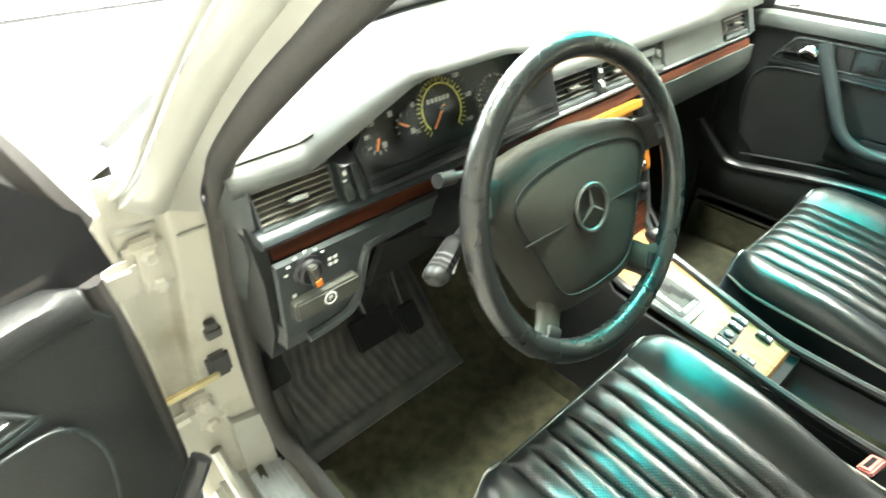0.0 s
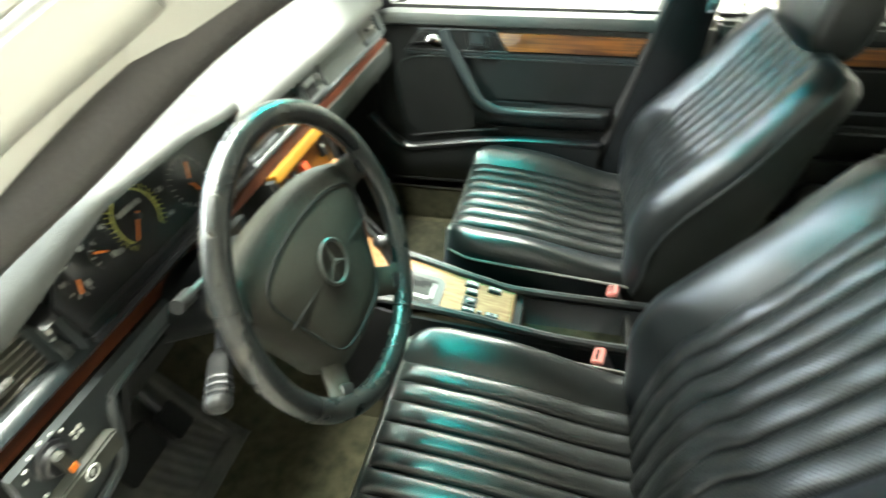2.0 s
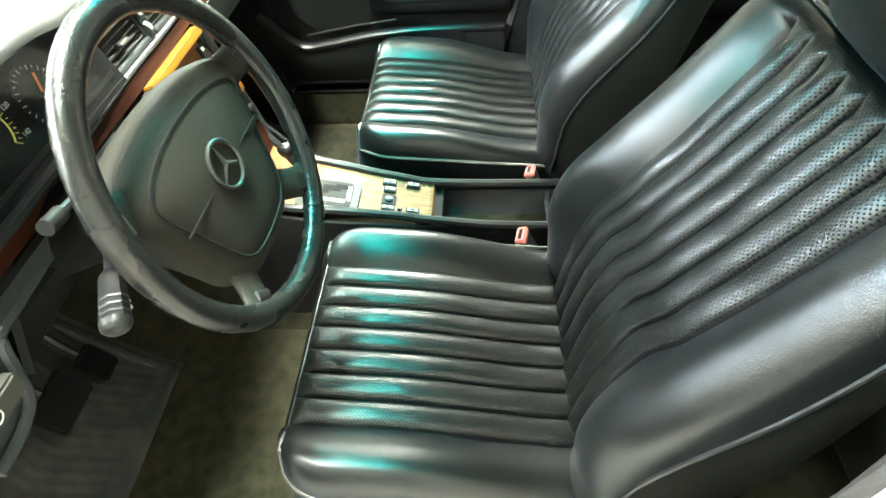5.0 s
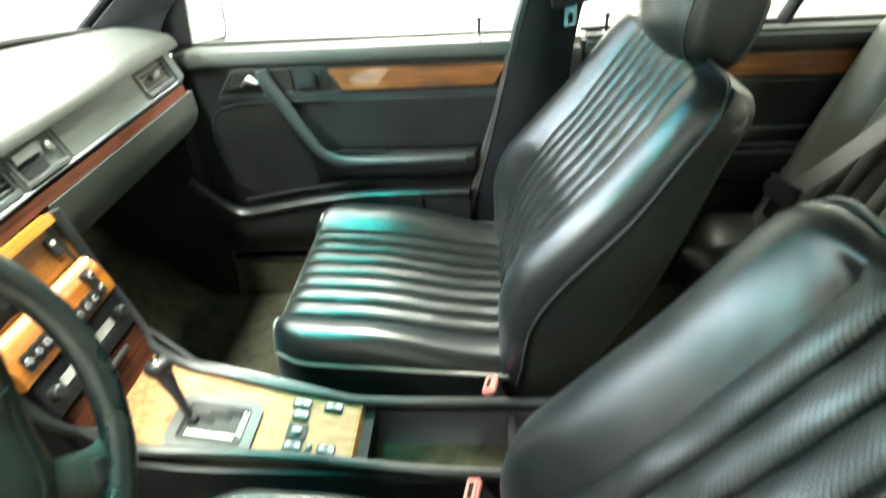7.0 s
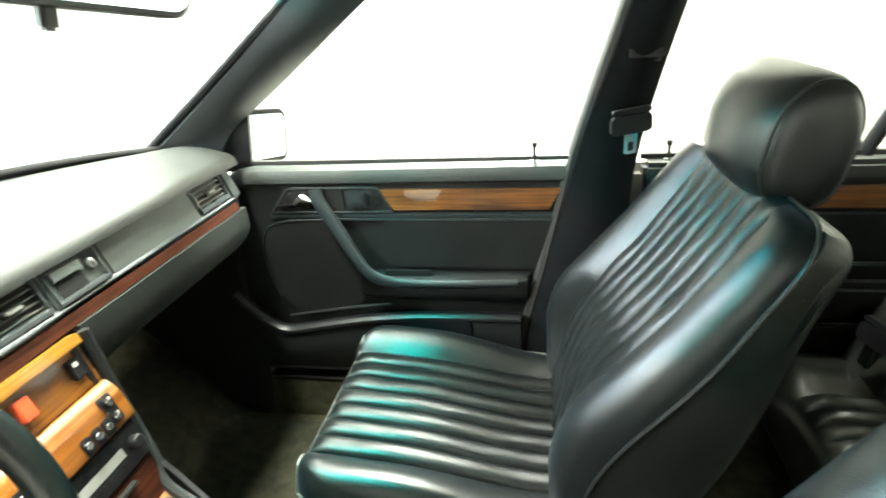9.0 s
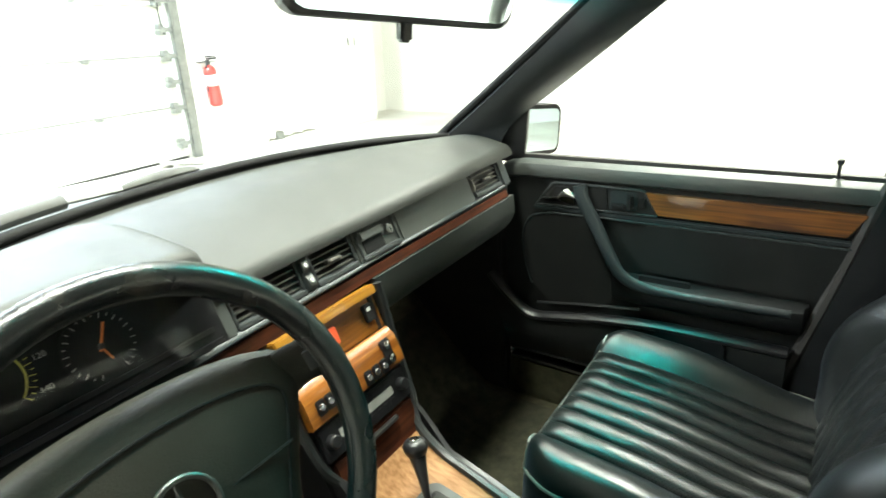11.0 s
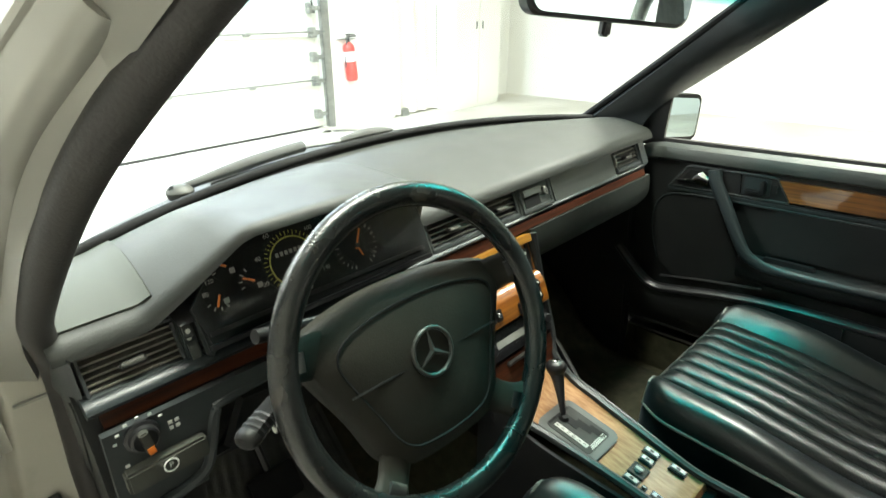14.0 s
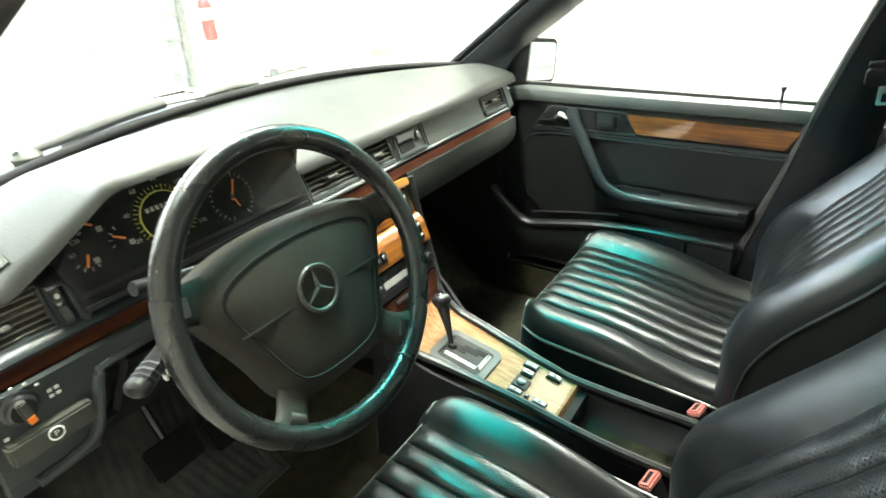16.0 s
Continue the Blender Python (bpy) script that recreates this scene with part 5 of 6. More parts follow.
rim = part("rim", loft([[WM @ Vector(((RIM + 0.0158 * math.cos(b)) * math.cos(a), (RIM + 0.0158 * math.cos(b)) * math.sin(a), 0.0145 * math.sin(b))) for b in [2 * math.pi * j / 18 for j in range(18)]] for a in [2 * math.pi * i / 90 for i in range(91)]], caps=False), WHEEL_HIDE, wheel, "worn black leather rim")
part("rim_stitching", tube([on_wheel(RIM - 0.0150, a, 0.0035) for a in range(-60, 62, 2)], 0.0016, 5), BLACK, rim)
part("rim_seam", tube([WM @ Vector(((RIM + 0.0162 * math.cos(b)) * math.cos(radians(-62)), (RIM + 0.0162 * math.cos(b)) * math.sin(radians(-62)), 0.0149 * math.sin(b))) for b in [2 * math.pi * j / 16 for j in range(17)]], 0.0009, 5), BLACK, rim)


def hub_outline(s):
    pts = [(-0.148, 0.060), (-0.06, 0.082), (0.06, 0.082), (0.148, 0.060), (0.142, 0.02), (0.108, -0.05), (0.088, -0.105), (0.05, -0.125), (-0.05, -0.125), (-0.088, -0.105), (-0.108, -0.05), (-0.142, 0.02)]
    loop = smooth_path([Vector((x, y, 0)) for x, y in pts + pts[:1]], 61)[:-1]
    for _ in range(2 if s > 0.95 else 10):
        loop = [(loop[i - 1] + 2 * loop[i] + loop[(i + 1) % 60]) / 4 for i in range(60)]
    return [Vector((p.x * s, (p.y + 0.02) * s - 0.02, 0)) * 1.05 for p in loop]


def hub_ring(s, z):
    return [WM @ (p + Vector((0, 0, z - 0.006 - 0.10 * max(0, p.y - 0.03)))) for p in hub_outline(s)]


hub = part("hub_pad", loft([hub_ring(0.93, -0.062), hub_ring(1.0, -0.045), hub_ring(1.0, -0.022), hub_ring(0.965, -0.009), hub_ring(0.90, -0.003), hub_ring(0.80, 0.001), hub_ring(0.60, 0.004), hub_ring(0.30, 0.006), hub_ring(0.06, 0.0065)]), HUB, wheel, "padded grey-black hub cover")
part("hub_seam", tube([p + WN * 0.0005 for p in hub_ring(0.80, 0.002)], 0.0016, 5, closed=True), MATT, hub)
for _x0, _x1 in ((-0.112, -0.040), (0.040, 0.105)):
    part("hub_groove", tube([WM @ Vector((lerp(_x0, _x1, i / 6) * 1.05, -0.012, -0.0010)) for i in range(7)], 0.0012, 5), BLACK, hub)
emblem = part("emblem", tube([WM @ Vector((0.029 * math.cos(a), 0.029 * math.sin(a) - 0.006, 0.003)) for a in [2 * math.pi * i / 36 for i in range(36)]], 0.0028, 8, closed=True), EMBLEM, hub, "round grey emblem ring")
for _a in (90, 210, 330):
    _d = Vector((math.cos(radians(_a)), math.sin(radians(_a)), 0))
    part("emblem_bar", tube([WM @ (Vector((0, -0.006, 0.003)) + _d * r) for r in (0.0, 0.014, 0.027)], 0.0044, 4, ry=0.0025, up=WN, taper=lambda t: 1.0 - 0.8 * t), EMBLEM, emblem)


for _deg, _deg0, _r0, _w0, _w1 in ((163, 160, 0.115, 0.030, 0.020), (15, 18, 0.115, 0.030, 0.020), (-128, -125, 0.09, 0.024, 0.021), (-48, -55, 0.09, 0.024, 0.021)):
    pts = smooth_path([on_wheel(_r0, _deg0, -0.024), on_wheel((_r0 + RIM) / 2, (_deg + _deg0) / 2, -0.020), on_wheel(RIM - 0.002, _deg, -0.002)], 12)
    rings = []
    for i, p in enumerate(pts):
        d = (pts[min(i + 1, 11)] - pts[max(i - 1, 0)]).normalized()
        s = WN.cross(d).normalized()
        w = lerp(_w0, _w1, i / 11) + 0.010 * step(0.75, 1.0, i / 11)
        rings.append([p + s * (w * math.cos(a)) + WN * (0.010 * math.sin(a)) for a in [2 * math.pi * j / 16 for j in range(16)]])
    sk = part("spoke", loft(rings), HUB, wheel)
    q, d = pts[9], (pts[10] - pts[8]).normalized()
    # left clips are bright metal to stand in for glints on the spoke edges
    part("spoke_clip", tube([q + WN.cross(d) * t + WN * 0.0085 for t in (-0.012, 0.0, 0.012)], 0.010, 8, ry=0.004, up=WN), SATIN if _deg in (163, -128) else BLACK, sk, "clip in bright metal for the glint on the spoke edge" if _deg in (163, -128) else "")

column = thing("steering_column", "black steering column shroud with two control stalks", "steering column", (-0.367, 0.6, 0.86))
part("shroud", tube([WC - WN * 0.045, WC - WN * 0.12 - Vector((0, 0, 0.004)), WC - WN * 0.30 - Vector((0, 0, 0.02))], 0.082, 24, 14, ry=0.054, taper=lambda t: 0.80 + 0.2 * step(0.0, 0.4, t)), PILLAR_DARK, column, "dark moulded column shroud")
stalk = part("wiper_stalk", tube([(-0.40, 0.556, 0.905), (-0.44, 0.535, 0.921), (-0.518, 0.485, 0.944)], 0.0062, 10, 8), BLACK, column, "long black stalk with thick printed grip")
GA, GB = Vector((-0.511, 0.489, 0.944)), Vector((-0.568, 0.4615, 0.936))
part("stalk_grip", tube([GA, GA.lerp(GB, 0.18), GA.lerp(GB, 0.5), GA.lerp(GB, 0.84), GB], 0.0145, 8, 14, ry=0.0108, taper=lambda t: 0.50 + 0.34 * step(0.0, 0.25, t) + 0.20 * t), STALK, stalk, "glossy ribbed grip")
for _t in (0.60, 0.74, 0.87):
    part("grip_ring", tube([GA.lerp(GB, _t - 0.02), GA.lerp(GB, _t + 0.02)], 0.0147 * (0.86 + 0.20 * _t), 8, ry=0.0110 * (0.86 + 0.20 * _t)), STALK_TIP if _t > 0.8 else BLACK, stalk)
_g = [GB + (GB - GA).normalized() * d for d in (-0.002, 0.003, 0.007, 0.010, 0.0115)]
part("stalk_tip", tube(_g, 0.0150, 14, ry=0.0114, taper=lambda t: math.sqrt(max(0.03, 1 - 0.97 * t * t))), STALK_TIP, stalk, "worn pale end cap")
for _i in range(4):
    part("stalk_mark", box(-0.538 + 0.006 * _i, -0.5355 + 0.006 * _i, 0.4705 + 0.0028 * _i - 0.0035 * (3 - _i) / 3, 0.4735 + 0.0028 * _i, 0.918 + 0.0015 * _i, 0.925 + 0.0015 * _i), PRINT, stalk)
cs = part("cruise_stalk", tube([(-0.41, 0.53, 0.985), (-0.46, 0.522, 0.997), (-0.495, 0.517, 1.005)], 0.0045, 8, 8), BLACK, column, "short black stalk with grey tip")
part("cruise_tip", tube([(-0.492, 0.5175, 1.004), (-0.505, 0.515, 1.007), (-0.520, 0.513, 1.011)], 0.0085, 10), STALK_TIP, cs, "worn grey end")

# ---- seats ----
def arc_drop(d, r):
    """How far a rounded edge of radius r has fallen at distance d from the end."""
    if d >= r:
        return 0.0
    k = (r - max(d, 0.0)) / r
    return r * (1 - math.sqrt(max(0.0, 1 - k * k)))


def seat_pad(m, L, half, thick, flutes, flute_half, end_r, start_r, crown, crest, rim, kink=0.0, nu=56, per=12, side=18, corner=0.07, corner0=0.02, round_at=0.45, tuck=0.0, puff=0.0006):
    """An upholstered pad with sewn flutes: x across, y along its length, z out of its face.
    half, crown, crest and rim give, along y, its half width and the heights of flutes, bolster top and outer edge."""
    bm = bmesh.new()
    lay = bm.loops.layers.uv.new("UVMap")
    pitch = 2 * flute_half / flutes
    cols = [("b", -1 + i / side) for i in range(side)]
    for k in range(flutes):
        cols += [("f", -flute_half + pitch * (k + 0.5 - 0.5 * math.cos(math.pi * i / per))) for i in range(per)]
    cols += [("f", flute_half)] + [("b", (i + 1) / side) for i in range(side)]
    rows, uvs = [], []
    for i in range(nu + 1):
        y = L * (0.5 - 0.5 * math.cos(math.pi * i / nu))
        w = half(y) - arc_drop(L - y, corner) - arc_drop(y, corner0)
        ends = arc_drop(L - y, end_r) + arc_drop(y, start_r)
        fill = 0.35 + 0.65 * step(0.0, 0.022, y)
        if L - y < 0.1:
            fill = step(0.010, 0.034, L - y) * (1.0 + tuck * (1 - step(0.03, 0.095, L - y)))
        row, ur = [], []
        for kind, v in cols:
            v_at = v if kind == "f" else math.copysign(flute_half, v)
            shift = kink * (step(0.42 * L + 0.10 * v_at, 0.53 * L + 0.10 * v_at, y) - 0.5)
            if kind == "f":
                k = int((v + flute_half) / pitch)
                q = abs(2 * (((v + flute_half) / pitch) % 1.0) - 1) if abs(v) < flute_half - 1e-6 else 1.0
                x = v * min(1.0, (w - 0.02) / flute_half) + shift
                fade = 1.0 if abs(v) < flute_half - 1e-6 else 0.8
                z = crown(y) - (0.0045 * q * q + 0.0085 * q ** 7) * fill * fade
                z += (1 - q * q) * puff * (math.sin(41 * y + 1.9 * k) + 0.7 * math.sin(73 * y + 3.1 * k))
            else:
                t = abs(v)
                x0 = flute_half * min(1.0, (w - 0.02) / flute_half)
                x = math.copysign(x0 + (w - x0) * t, v) + shift * (1 - t)
                low, top, out = crown(y) - 0.0115 * min(1.0, fill), crest(y), rim(y)
                if t < round_at:
                    z = low + (top - low) * math.sin(math.pi / 2 * t / round_at) ** 0.85
                else:
                    z = out + (top - out) * math.sqrt(max(0.0, 1 - ((t - round_at) / (1 - round_at)) ** 2))
            row.append(Vector((x, y, z - ends)))
            ur.append((x - shift, y))
        for j in range(9):
            x = w * (1 - 2 * j / 8) * (0.985 if 0 < j < 8 else 0.995)
            row.append(Vector((x, y, -thick + 0.02 * arc_drop(L - y, 0.04) / 0.04)))
            ur.append((x, y))
        rows.append([bm.verts.new(m @ p) for p in row])
        uvs.append(ur)
    n = len(rows[0])
    for i in range(nu):
        for j in range(n):
            k = (j + 1) % n
            f = bm.faces.new((rows[i][j], rows[i][k], rows[i + 1][k], rows[i + 1][j]))
            for lp, (a, b) in zip(f.loops, ((i, j), (i, k), (i + 1, k), (i + 1, j))):
                lp[lay].uv = uvs[a][b]
            f.material_index = 1 if side <= j < side + flutes * per else 0
    bm.faces.new(rows[0][::-1])
    bm.faces.new(rows[-1])
    return bm


def profile(pts):
    """A smooth curve through a few (place, height) pairs."""
    run = smooth_path([Vector((a, b, 0)) for a, b in pts], 60)
    xs, hs = [p.x for p in run], [p.y for p in run]
    return lambda v: float(np.interp(v, xs, hs))


def front_seat(name, label, cx, head_up=0.0, recline=26.5, head_low=0.086):
    s = thing(name, label, "car seat", (cx, 0.15, 0.30), "front seats")
    c0 = basis((cx, -0.075, 0.515), (1, 0, 0), (0, 1, 0.085))
    cushion_len = 0.490
    seat_crown = lambda y: 0.040 + 0.020 * step(0.10, 0.34, y)
    part("cushion", seat_pad(c0, cushion_len, lambda y: 0.245 - 0.010 * step(0.2, 0.0, y), 0.085, 7, 0.150, 0.045, 0.03, seat_crown,
                             lambda y: seat_crown(y) + 0.006 + 0.014 * step(0.06, 0.30, y), lambda y: seat_crown(y) - 0.032, corner=0.085, round_at=0.68), LEATHER, s, "fluted black leather cushion", mats=[LEATHER, PERF])
    # piping along the upper edge, round the front corners
    def edge_point(x, y):
        w = 0.245 - arc_drop(cushion_len - y, 0.085)
        t = max(0.0, (abs(x) - 0.15) / (w - 0.15))
        low, top, out = 0.0485, 0.080, 0.028
        z = 0.056 if t == 0 else low + (top - low) * math.sin(math.pi / 2 * t / 0.68) ** 0.85 if t < 0.68 else out + (top - out) * math.sqrt(max(0.0, 1 - ((t - 0.68) / 0.32) ** 2))
        return c0 @ Vector((x, y, z - arc_drop(cushion_len - y, 0.045)))
    yf = cushion_len - 0.0132
    wf = 0.245 - arc_drop(0.0132, 0.085)
    ys = [0.06, 0.2, 0.32, cushion_len - 0.085, cushion_len - 0.06, cushion_len - 0.04, cushion_len - 0.025]
    sides = [(0.2455 - arc_drop(cushion_len - y, 0.085), y) for y in ys]
    pp = [edge_point(-x, y) for x, y in sides] + [edge_point(wf * (-1 + 2 * i / 36), yf) for i in range(37)] + [edge_point(x, y) for x, y in sides[::-1]]
    part("cushion_piping", tube(pp, 0.0034, 6), PIPING_SHINE, s, "piping along the cushion edge, its reflection painted pale")
    part("cushion_valance", box(cx - 0.235, cx + 0.235, -0.03, 0.400, 0.375, 0.47), LEATHER, s, bevel=0.03)
    r = radians(recline)
    upv, nor = Vector((0, -math.sin(r), math.cos(r))), Vector((0, math.cos(r), math.sin(r)))
    b0 = Matrix.Translation((cx, -0.005, 0.495)) @ Matrix(((-1, 0, 0, 0), (0, upv.y, nor.y, 0), (0, upv.z, nor.z, 0), (0, 0, 0, 1)))

    def back_half(y):
        return 0.262 - 0.012 * step(0.30, 0.60, y) - 0.012 * step(0.15, 0.0, y)

    crest = profile([(0.0, 0.022), (0.05, 0.034), (0.106, 0.060), (0.165, 0.090), (0.24, 0.101), (0.33, 0.082), (0.42, 0.060), (0.50, 0.045), (0.56, 0.034), (0.606, 0.022)])
    rim = profile([(0.0, -0.010), (0.08, 0.010), (0.168, 0.042), (0.26, 0.042), (0.40, 0.012), (0.50, 0.002), (0.606, -0.006)])
    lumbar = profile([(0.0, 0.012), (0.08, 0.034), (0.17, 0.056), (0.25, 0.064), (0.33, 0.058), (0.42, 0.040), (0.52, 0.026), (0.606, 0.016)])

    part("backrest", seat_pad(b0, 0.606, back_half, 0.045, 7, 0.145, 0.022, 0.03, lumbar, crest, rim, kink=0.015, nu=72, tuck=0.5, puff=0.0009,
                              corner=0.055, corner0=0.05, round_at=0.52), LEATHER, s, "fluted perforated black leather backrest", mats=[LEATHER, PERF])

    def shell_ring(y):
        w = back_half(y) - arc_drop(0.612 - y, 0.045)
        d = 0.104 - 0.040 * step(0.25, 0.6, y) - 0.5 * arc_drop(0.606 - y, 0.035)
        pts = [(-w, rim(y) - 0.004), (-w * 1.0, -d + 0.035), (-w * 0.93, -d + 0.008), (-w * 0.8, -d), (w * 0.8, -d), (w * 0.93, -d + 0.008), (w, -d + 0.035), (w, rim(y) - 0.004)]
        return [b0 @ Vector((x, y, z)) for x, z in pts]
    ys = [0.03 * i for i in range(18)] + [0.53, 0.545, 0.56, 0.572, 0.584, 0.592, 0.600, 0.604]
    part("back_shell", loft([shell_ring(y) for y in ys]), SHELL, s, "smooth black backrest shell")
    pipe = [b0 @ Vector((-(back_half(y) - arc_drop(0.606 - y, 0.055)) - 0.0015, y + 0.003 * step(0.56, 0.60, y), rim(y) - 0.001)) for y in [0.05 + 0.5558 * (1 - (1 - i / 22) ** 1.6) for i in range(23)]]
    pipe2 = [b0 @ Vector(((back_half(y) - arc_drop(0.606 - y, 0.055)) + 0.0015, y + 0.003 * step(0.56, 0.60, y), rim(y) - 0.001)) for y in [0.6058 - 0.5558 * (i / 22) ** 1.6 for i in range(23)]]
    part("backrest_piping", tube(pipe + pipe2, 0.0028, 6), PIPING, s, "pale piping round the backrest")
    part("seat_hinge", lathe([(0.045, 0), (0.045, 0.012), (0.03, 0.02)], basis((cx - 0.245, -0.03, 0.50), (0, 1, 0), (0, 0, 1)), 20), BLACK, s)
    part("seat_hinge", lathe([(0.045, 0), (0.045, 0.012), (0.03, 0.02)], basis((cx + 0.225, -0.03, 0.50), (0, 1, 0), (0, 0, 1)), 20), BLACK, s)
    # headrest
    hc = Vector((cx, -0.298 - 0.2 * head_up + 0.006 * (26.5 - recline) - 0.006, 1.096 + head_up))
    hu = Vector((0, -math.sin(radians(10)), math.cos(radians(10))))
    hf = Vector((0, math.cos(radians(10)), math.sin(radians(10))))

    def head_ring(x, k):
        out = []
        for i in range(36):
            a = 2 * math.pi * i / 36
            ca, sa = math.cos(a), math.sin(a)
            f = math.copysign(abs(ca) ** 0.90, ca) * 0.050 * k
            u = math.copysign(abs(sa) ** (0.95 if sa > 0 else 0.62), sa) * (0.086 if sa > 0 else head_low) * k
            if f > 0:
                f *= 1.05 + 0.62 * max(0.0, 1 - (abs(x) / 0.128) ** 2.2)
            out.append(hc + Vector((x, 0, 0)) + hf * f + hu * u)
        return out
    xs = [(-0.128, 0.45), (-0.127, 0.72), (-0.122, 0.86), (-0.112, 0.935), (-0.095, 0.98), (-0.05, 1.0), (0.0, 1.0), (0.05, 1.0), (0.095, 0.98), (0.112, 0.935), (0.122, 0.86), (0.127, 0.72), (0.128, 0.45)]
    hr = part("headrest", loft([head_ring(x, k) for x, k in xs]), LEATHER, s, "padded black leather headrest")
    for x in (-0.117, 0.117):
        part("headrest_piping", tube(head_ring(x, 0.905), 0.0024, 6, closed=True), PIPING, hr)
    for x in (-0.06, 0.06):
        part("headrest_post", tube([hc + Vector((x, 0, 0)) - hu * 0.06, hc + Vector((x, 0.005, 0)) - hu * 0.17], 0.007, 10), CHROME, s)
    part("seat_frame", box(cx - 0.21, cx + 0.21, -0.02, 0.36, 0.318, 0.385), BLACK, s, bevel=0.01)
    for x in (cx - 0.19, cx + 0.19):
        part("seat_rail", box(x - 0.018, x + 0.018, -0.10, 0.40, 0.300, 0.322), SATIN, s, "steel seat rail", bevel=0.003)
    return s


front_seat("driver_seat", "black fluted leather driver seat with headrest on the carpet", -0.350, 0.046, 24.3, 0.100)
front_seat("passenger_seat", "black fluted leather passenger seat with headrest on the carpet", 0.392)


def buckle(name, at, lean):
    t = thing(name, "black seat-belt buckle with worn red release button beside the console", "seat-belt buckle", (at[0], at[1] - 0.06, at[2] - 0.10), "seat-belt buckles")
    m = pose(*at, 66, lean, -12)
    part("buckle_body", box(-0.019, 0.019, -0.055, -0.004, -0.0105, 0.0105, m), BLACK, t, bevel=0.004)
    part("release_button", box(-0.0195, 0.0195, -0.006, 0.006, -0.0110, 0.0110, m), PINK, t, "worn red release button", bevel=0.003)
    part("tongue_slot", box(-0.012, 0.012, 0.0055, 0.0068, -0.004, 0.003, m), MATT, t)
    part("buckle_stalk", tube([m @ Vector((0, -0.05, 0)), m @ Vector((0, -0.10, -0.01)), (at[0], at[1] - 0.09, at[2] - 0.16)], 0.011, 8, 8, ry=0.006), BLACK, t)


buckle("seat_belt_buckle", (0.123, 0.018, 0.552), 8)
buckle("seat_belt_buckle", (-0.074, 0.046, 0.552), -8)

# rear bench
bench = thing("rear_bench", "black fluted leather rear bench seat", "rear seat", (0, -0.8, 0.32))
for _cx in (-0.36, 0.36):
    part("bench_cushion", seat_pad(basis((_cx, -0.93, 0.480), (1, 0, 0), (0, 1, 0.10)), 0.46, lambda y: 0.345, 0.14, 9, 0.19, 0.06, 0.02, lambda y: 0.03, lambda y: 0.042, lambda y: 0.0, nu=24, per=8, side=8, corner=0.05), BENCH, bench, "fluted leather bench cushion", mats=[BENCH, BENCH])
    _r = radians(18)
    _m = Matrix.Translation((_cx, -0.625, 0.50)) @ Matrix(((-1, 0, 0, 0), (0, -math.sin(_r), math.cos(_r), 0), (0, math.cos(_r), math.sin(_r), 0), (0, 0, 0, 1)))
    part("bench_back", seat_pad(_m, 0.56, lambda y: 0.345, 0.10, 9, 0.19, 0.07, 0.02, lambda y: 0.02, lambda y: 0.036, lambda y: -0.01, nu=24, per=8, side=8, corner=0.09), BENCH, bench, "fluted leather bench backrest", mats=[BENCH, BENCH])
part("bench_base", box(-0.68, 0.68, -0.95, -0.52, 0.305, 0.37), VINYL, bench, bevel=0.02)


def strap(name, pts, label, width=0.024, nrm=(1, 0, 0)):
    t = thing(name, label, "seat belt", tuple(pts[0]), "seat belts")
    part("webbing", tube(pts, width, 6, 20, ry=0.0018, up=nrm), WEBBING, t, "black woven webbing")
    return t


def tongue(t, m, k=1.0):
    m = m @ Matrix.Scale(k, 4)
    part("tongue_plate", plate(rounded(0.078, 0.036, 0.010), m @ pose(0, 0, -0.003), 0.009), BLACK, t, bevel=0.002)
    part("tongue_bar", plate(rounded(0.074, 0.010, 0.004), m @ pose(0, 0.026, -0.002), 0.008), BLACK, t, bevel=0.001)
    bm = plate(rounded(0.026, 0.052, 0.005), m @ pose(0, -0.034, -0.001), 0.003)
    part("tongue_metal", bm, CHROME, t, "chrome belt tongue")
    part("tongue_hole", plate(rounded(0.010, 0.018, 0.003), m @ pose(0, -0.044, 0.0022), 0.0012), MATT, t)


b1 = strap("seat_belt", [PILLAR_FACE(u, 0.54 - 0.25 * max(0, 0.5 - u)) + Vector((-0.024, 0, 0)) for u in (0.80, 0.7, 0.6, 0.5, 0.4, 0.3, 0.2, 0.1)], "black seat belt hanging on the door pillar with a chrome tongue")
tongue(b1, basis((0.648, -0.147, 1.054), (0.25, -0.95, 0.1), (-0.2, 0.05, 1)))
part("belt_guide", box(0.618, 0.640, -0.195, -0.125, 1.165, 1.195), BLACK, b1, bevel=0.008)
b2 = strap("seat_belt", [(-0.590, -0.235, 1.30), (-0.612, -0.255, 1.12), (-0.655, -0.27, 0.95), (-0.672, -0.268, 0.75), (-0.672, -0.25, 0.45)], "black seat belt hanging on the door pillar with a chrome tongue")
tongue(b2, basis((-0.575, -0.268, 1.062), (-0.5, -0.8, 0.1), (-0.2, 0.05, 1)), 0.75)
b3 = strap("seat_belt", [(0.40, -0.83, 1.03), (0.43, -0.755, 0.96), (0.485, -0.672, 0.80), (0.545, -0.603, 0.66), (0.585, -0.578, 0.57)], "black rear seat belt lying over the bench with a chrome tongue", nrm=(0, 1, 0.4))
tongue(b3, basis((0.548, -0.590, 0.668), (0.9, 0.35, 0.1), (-0.35, -0.3, 1)))

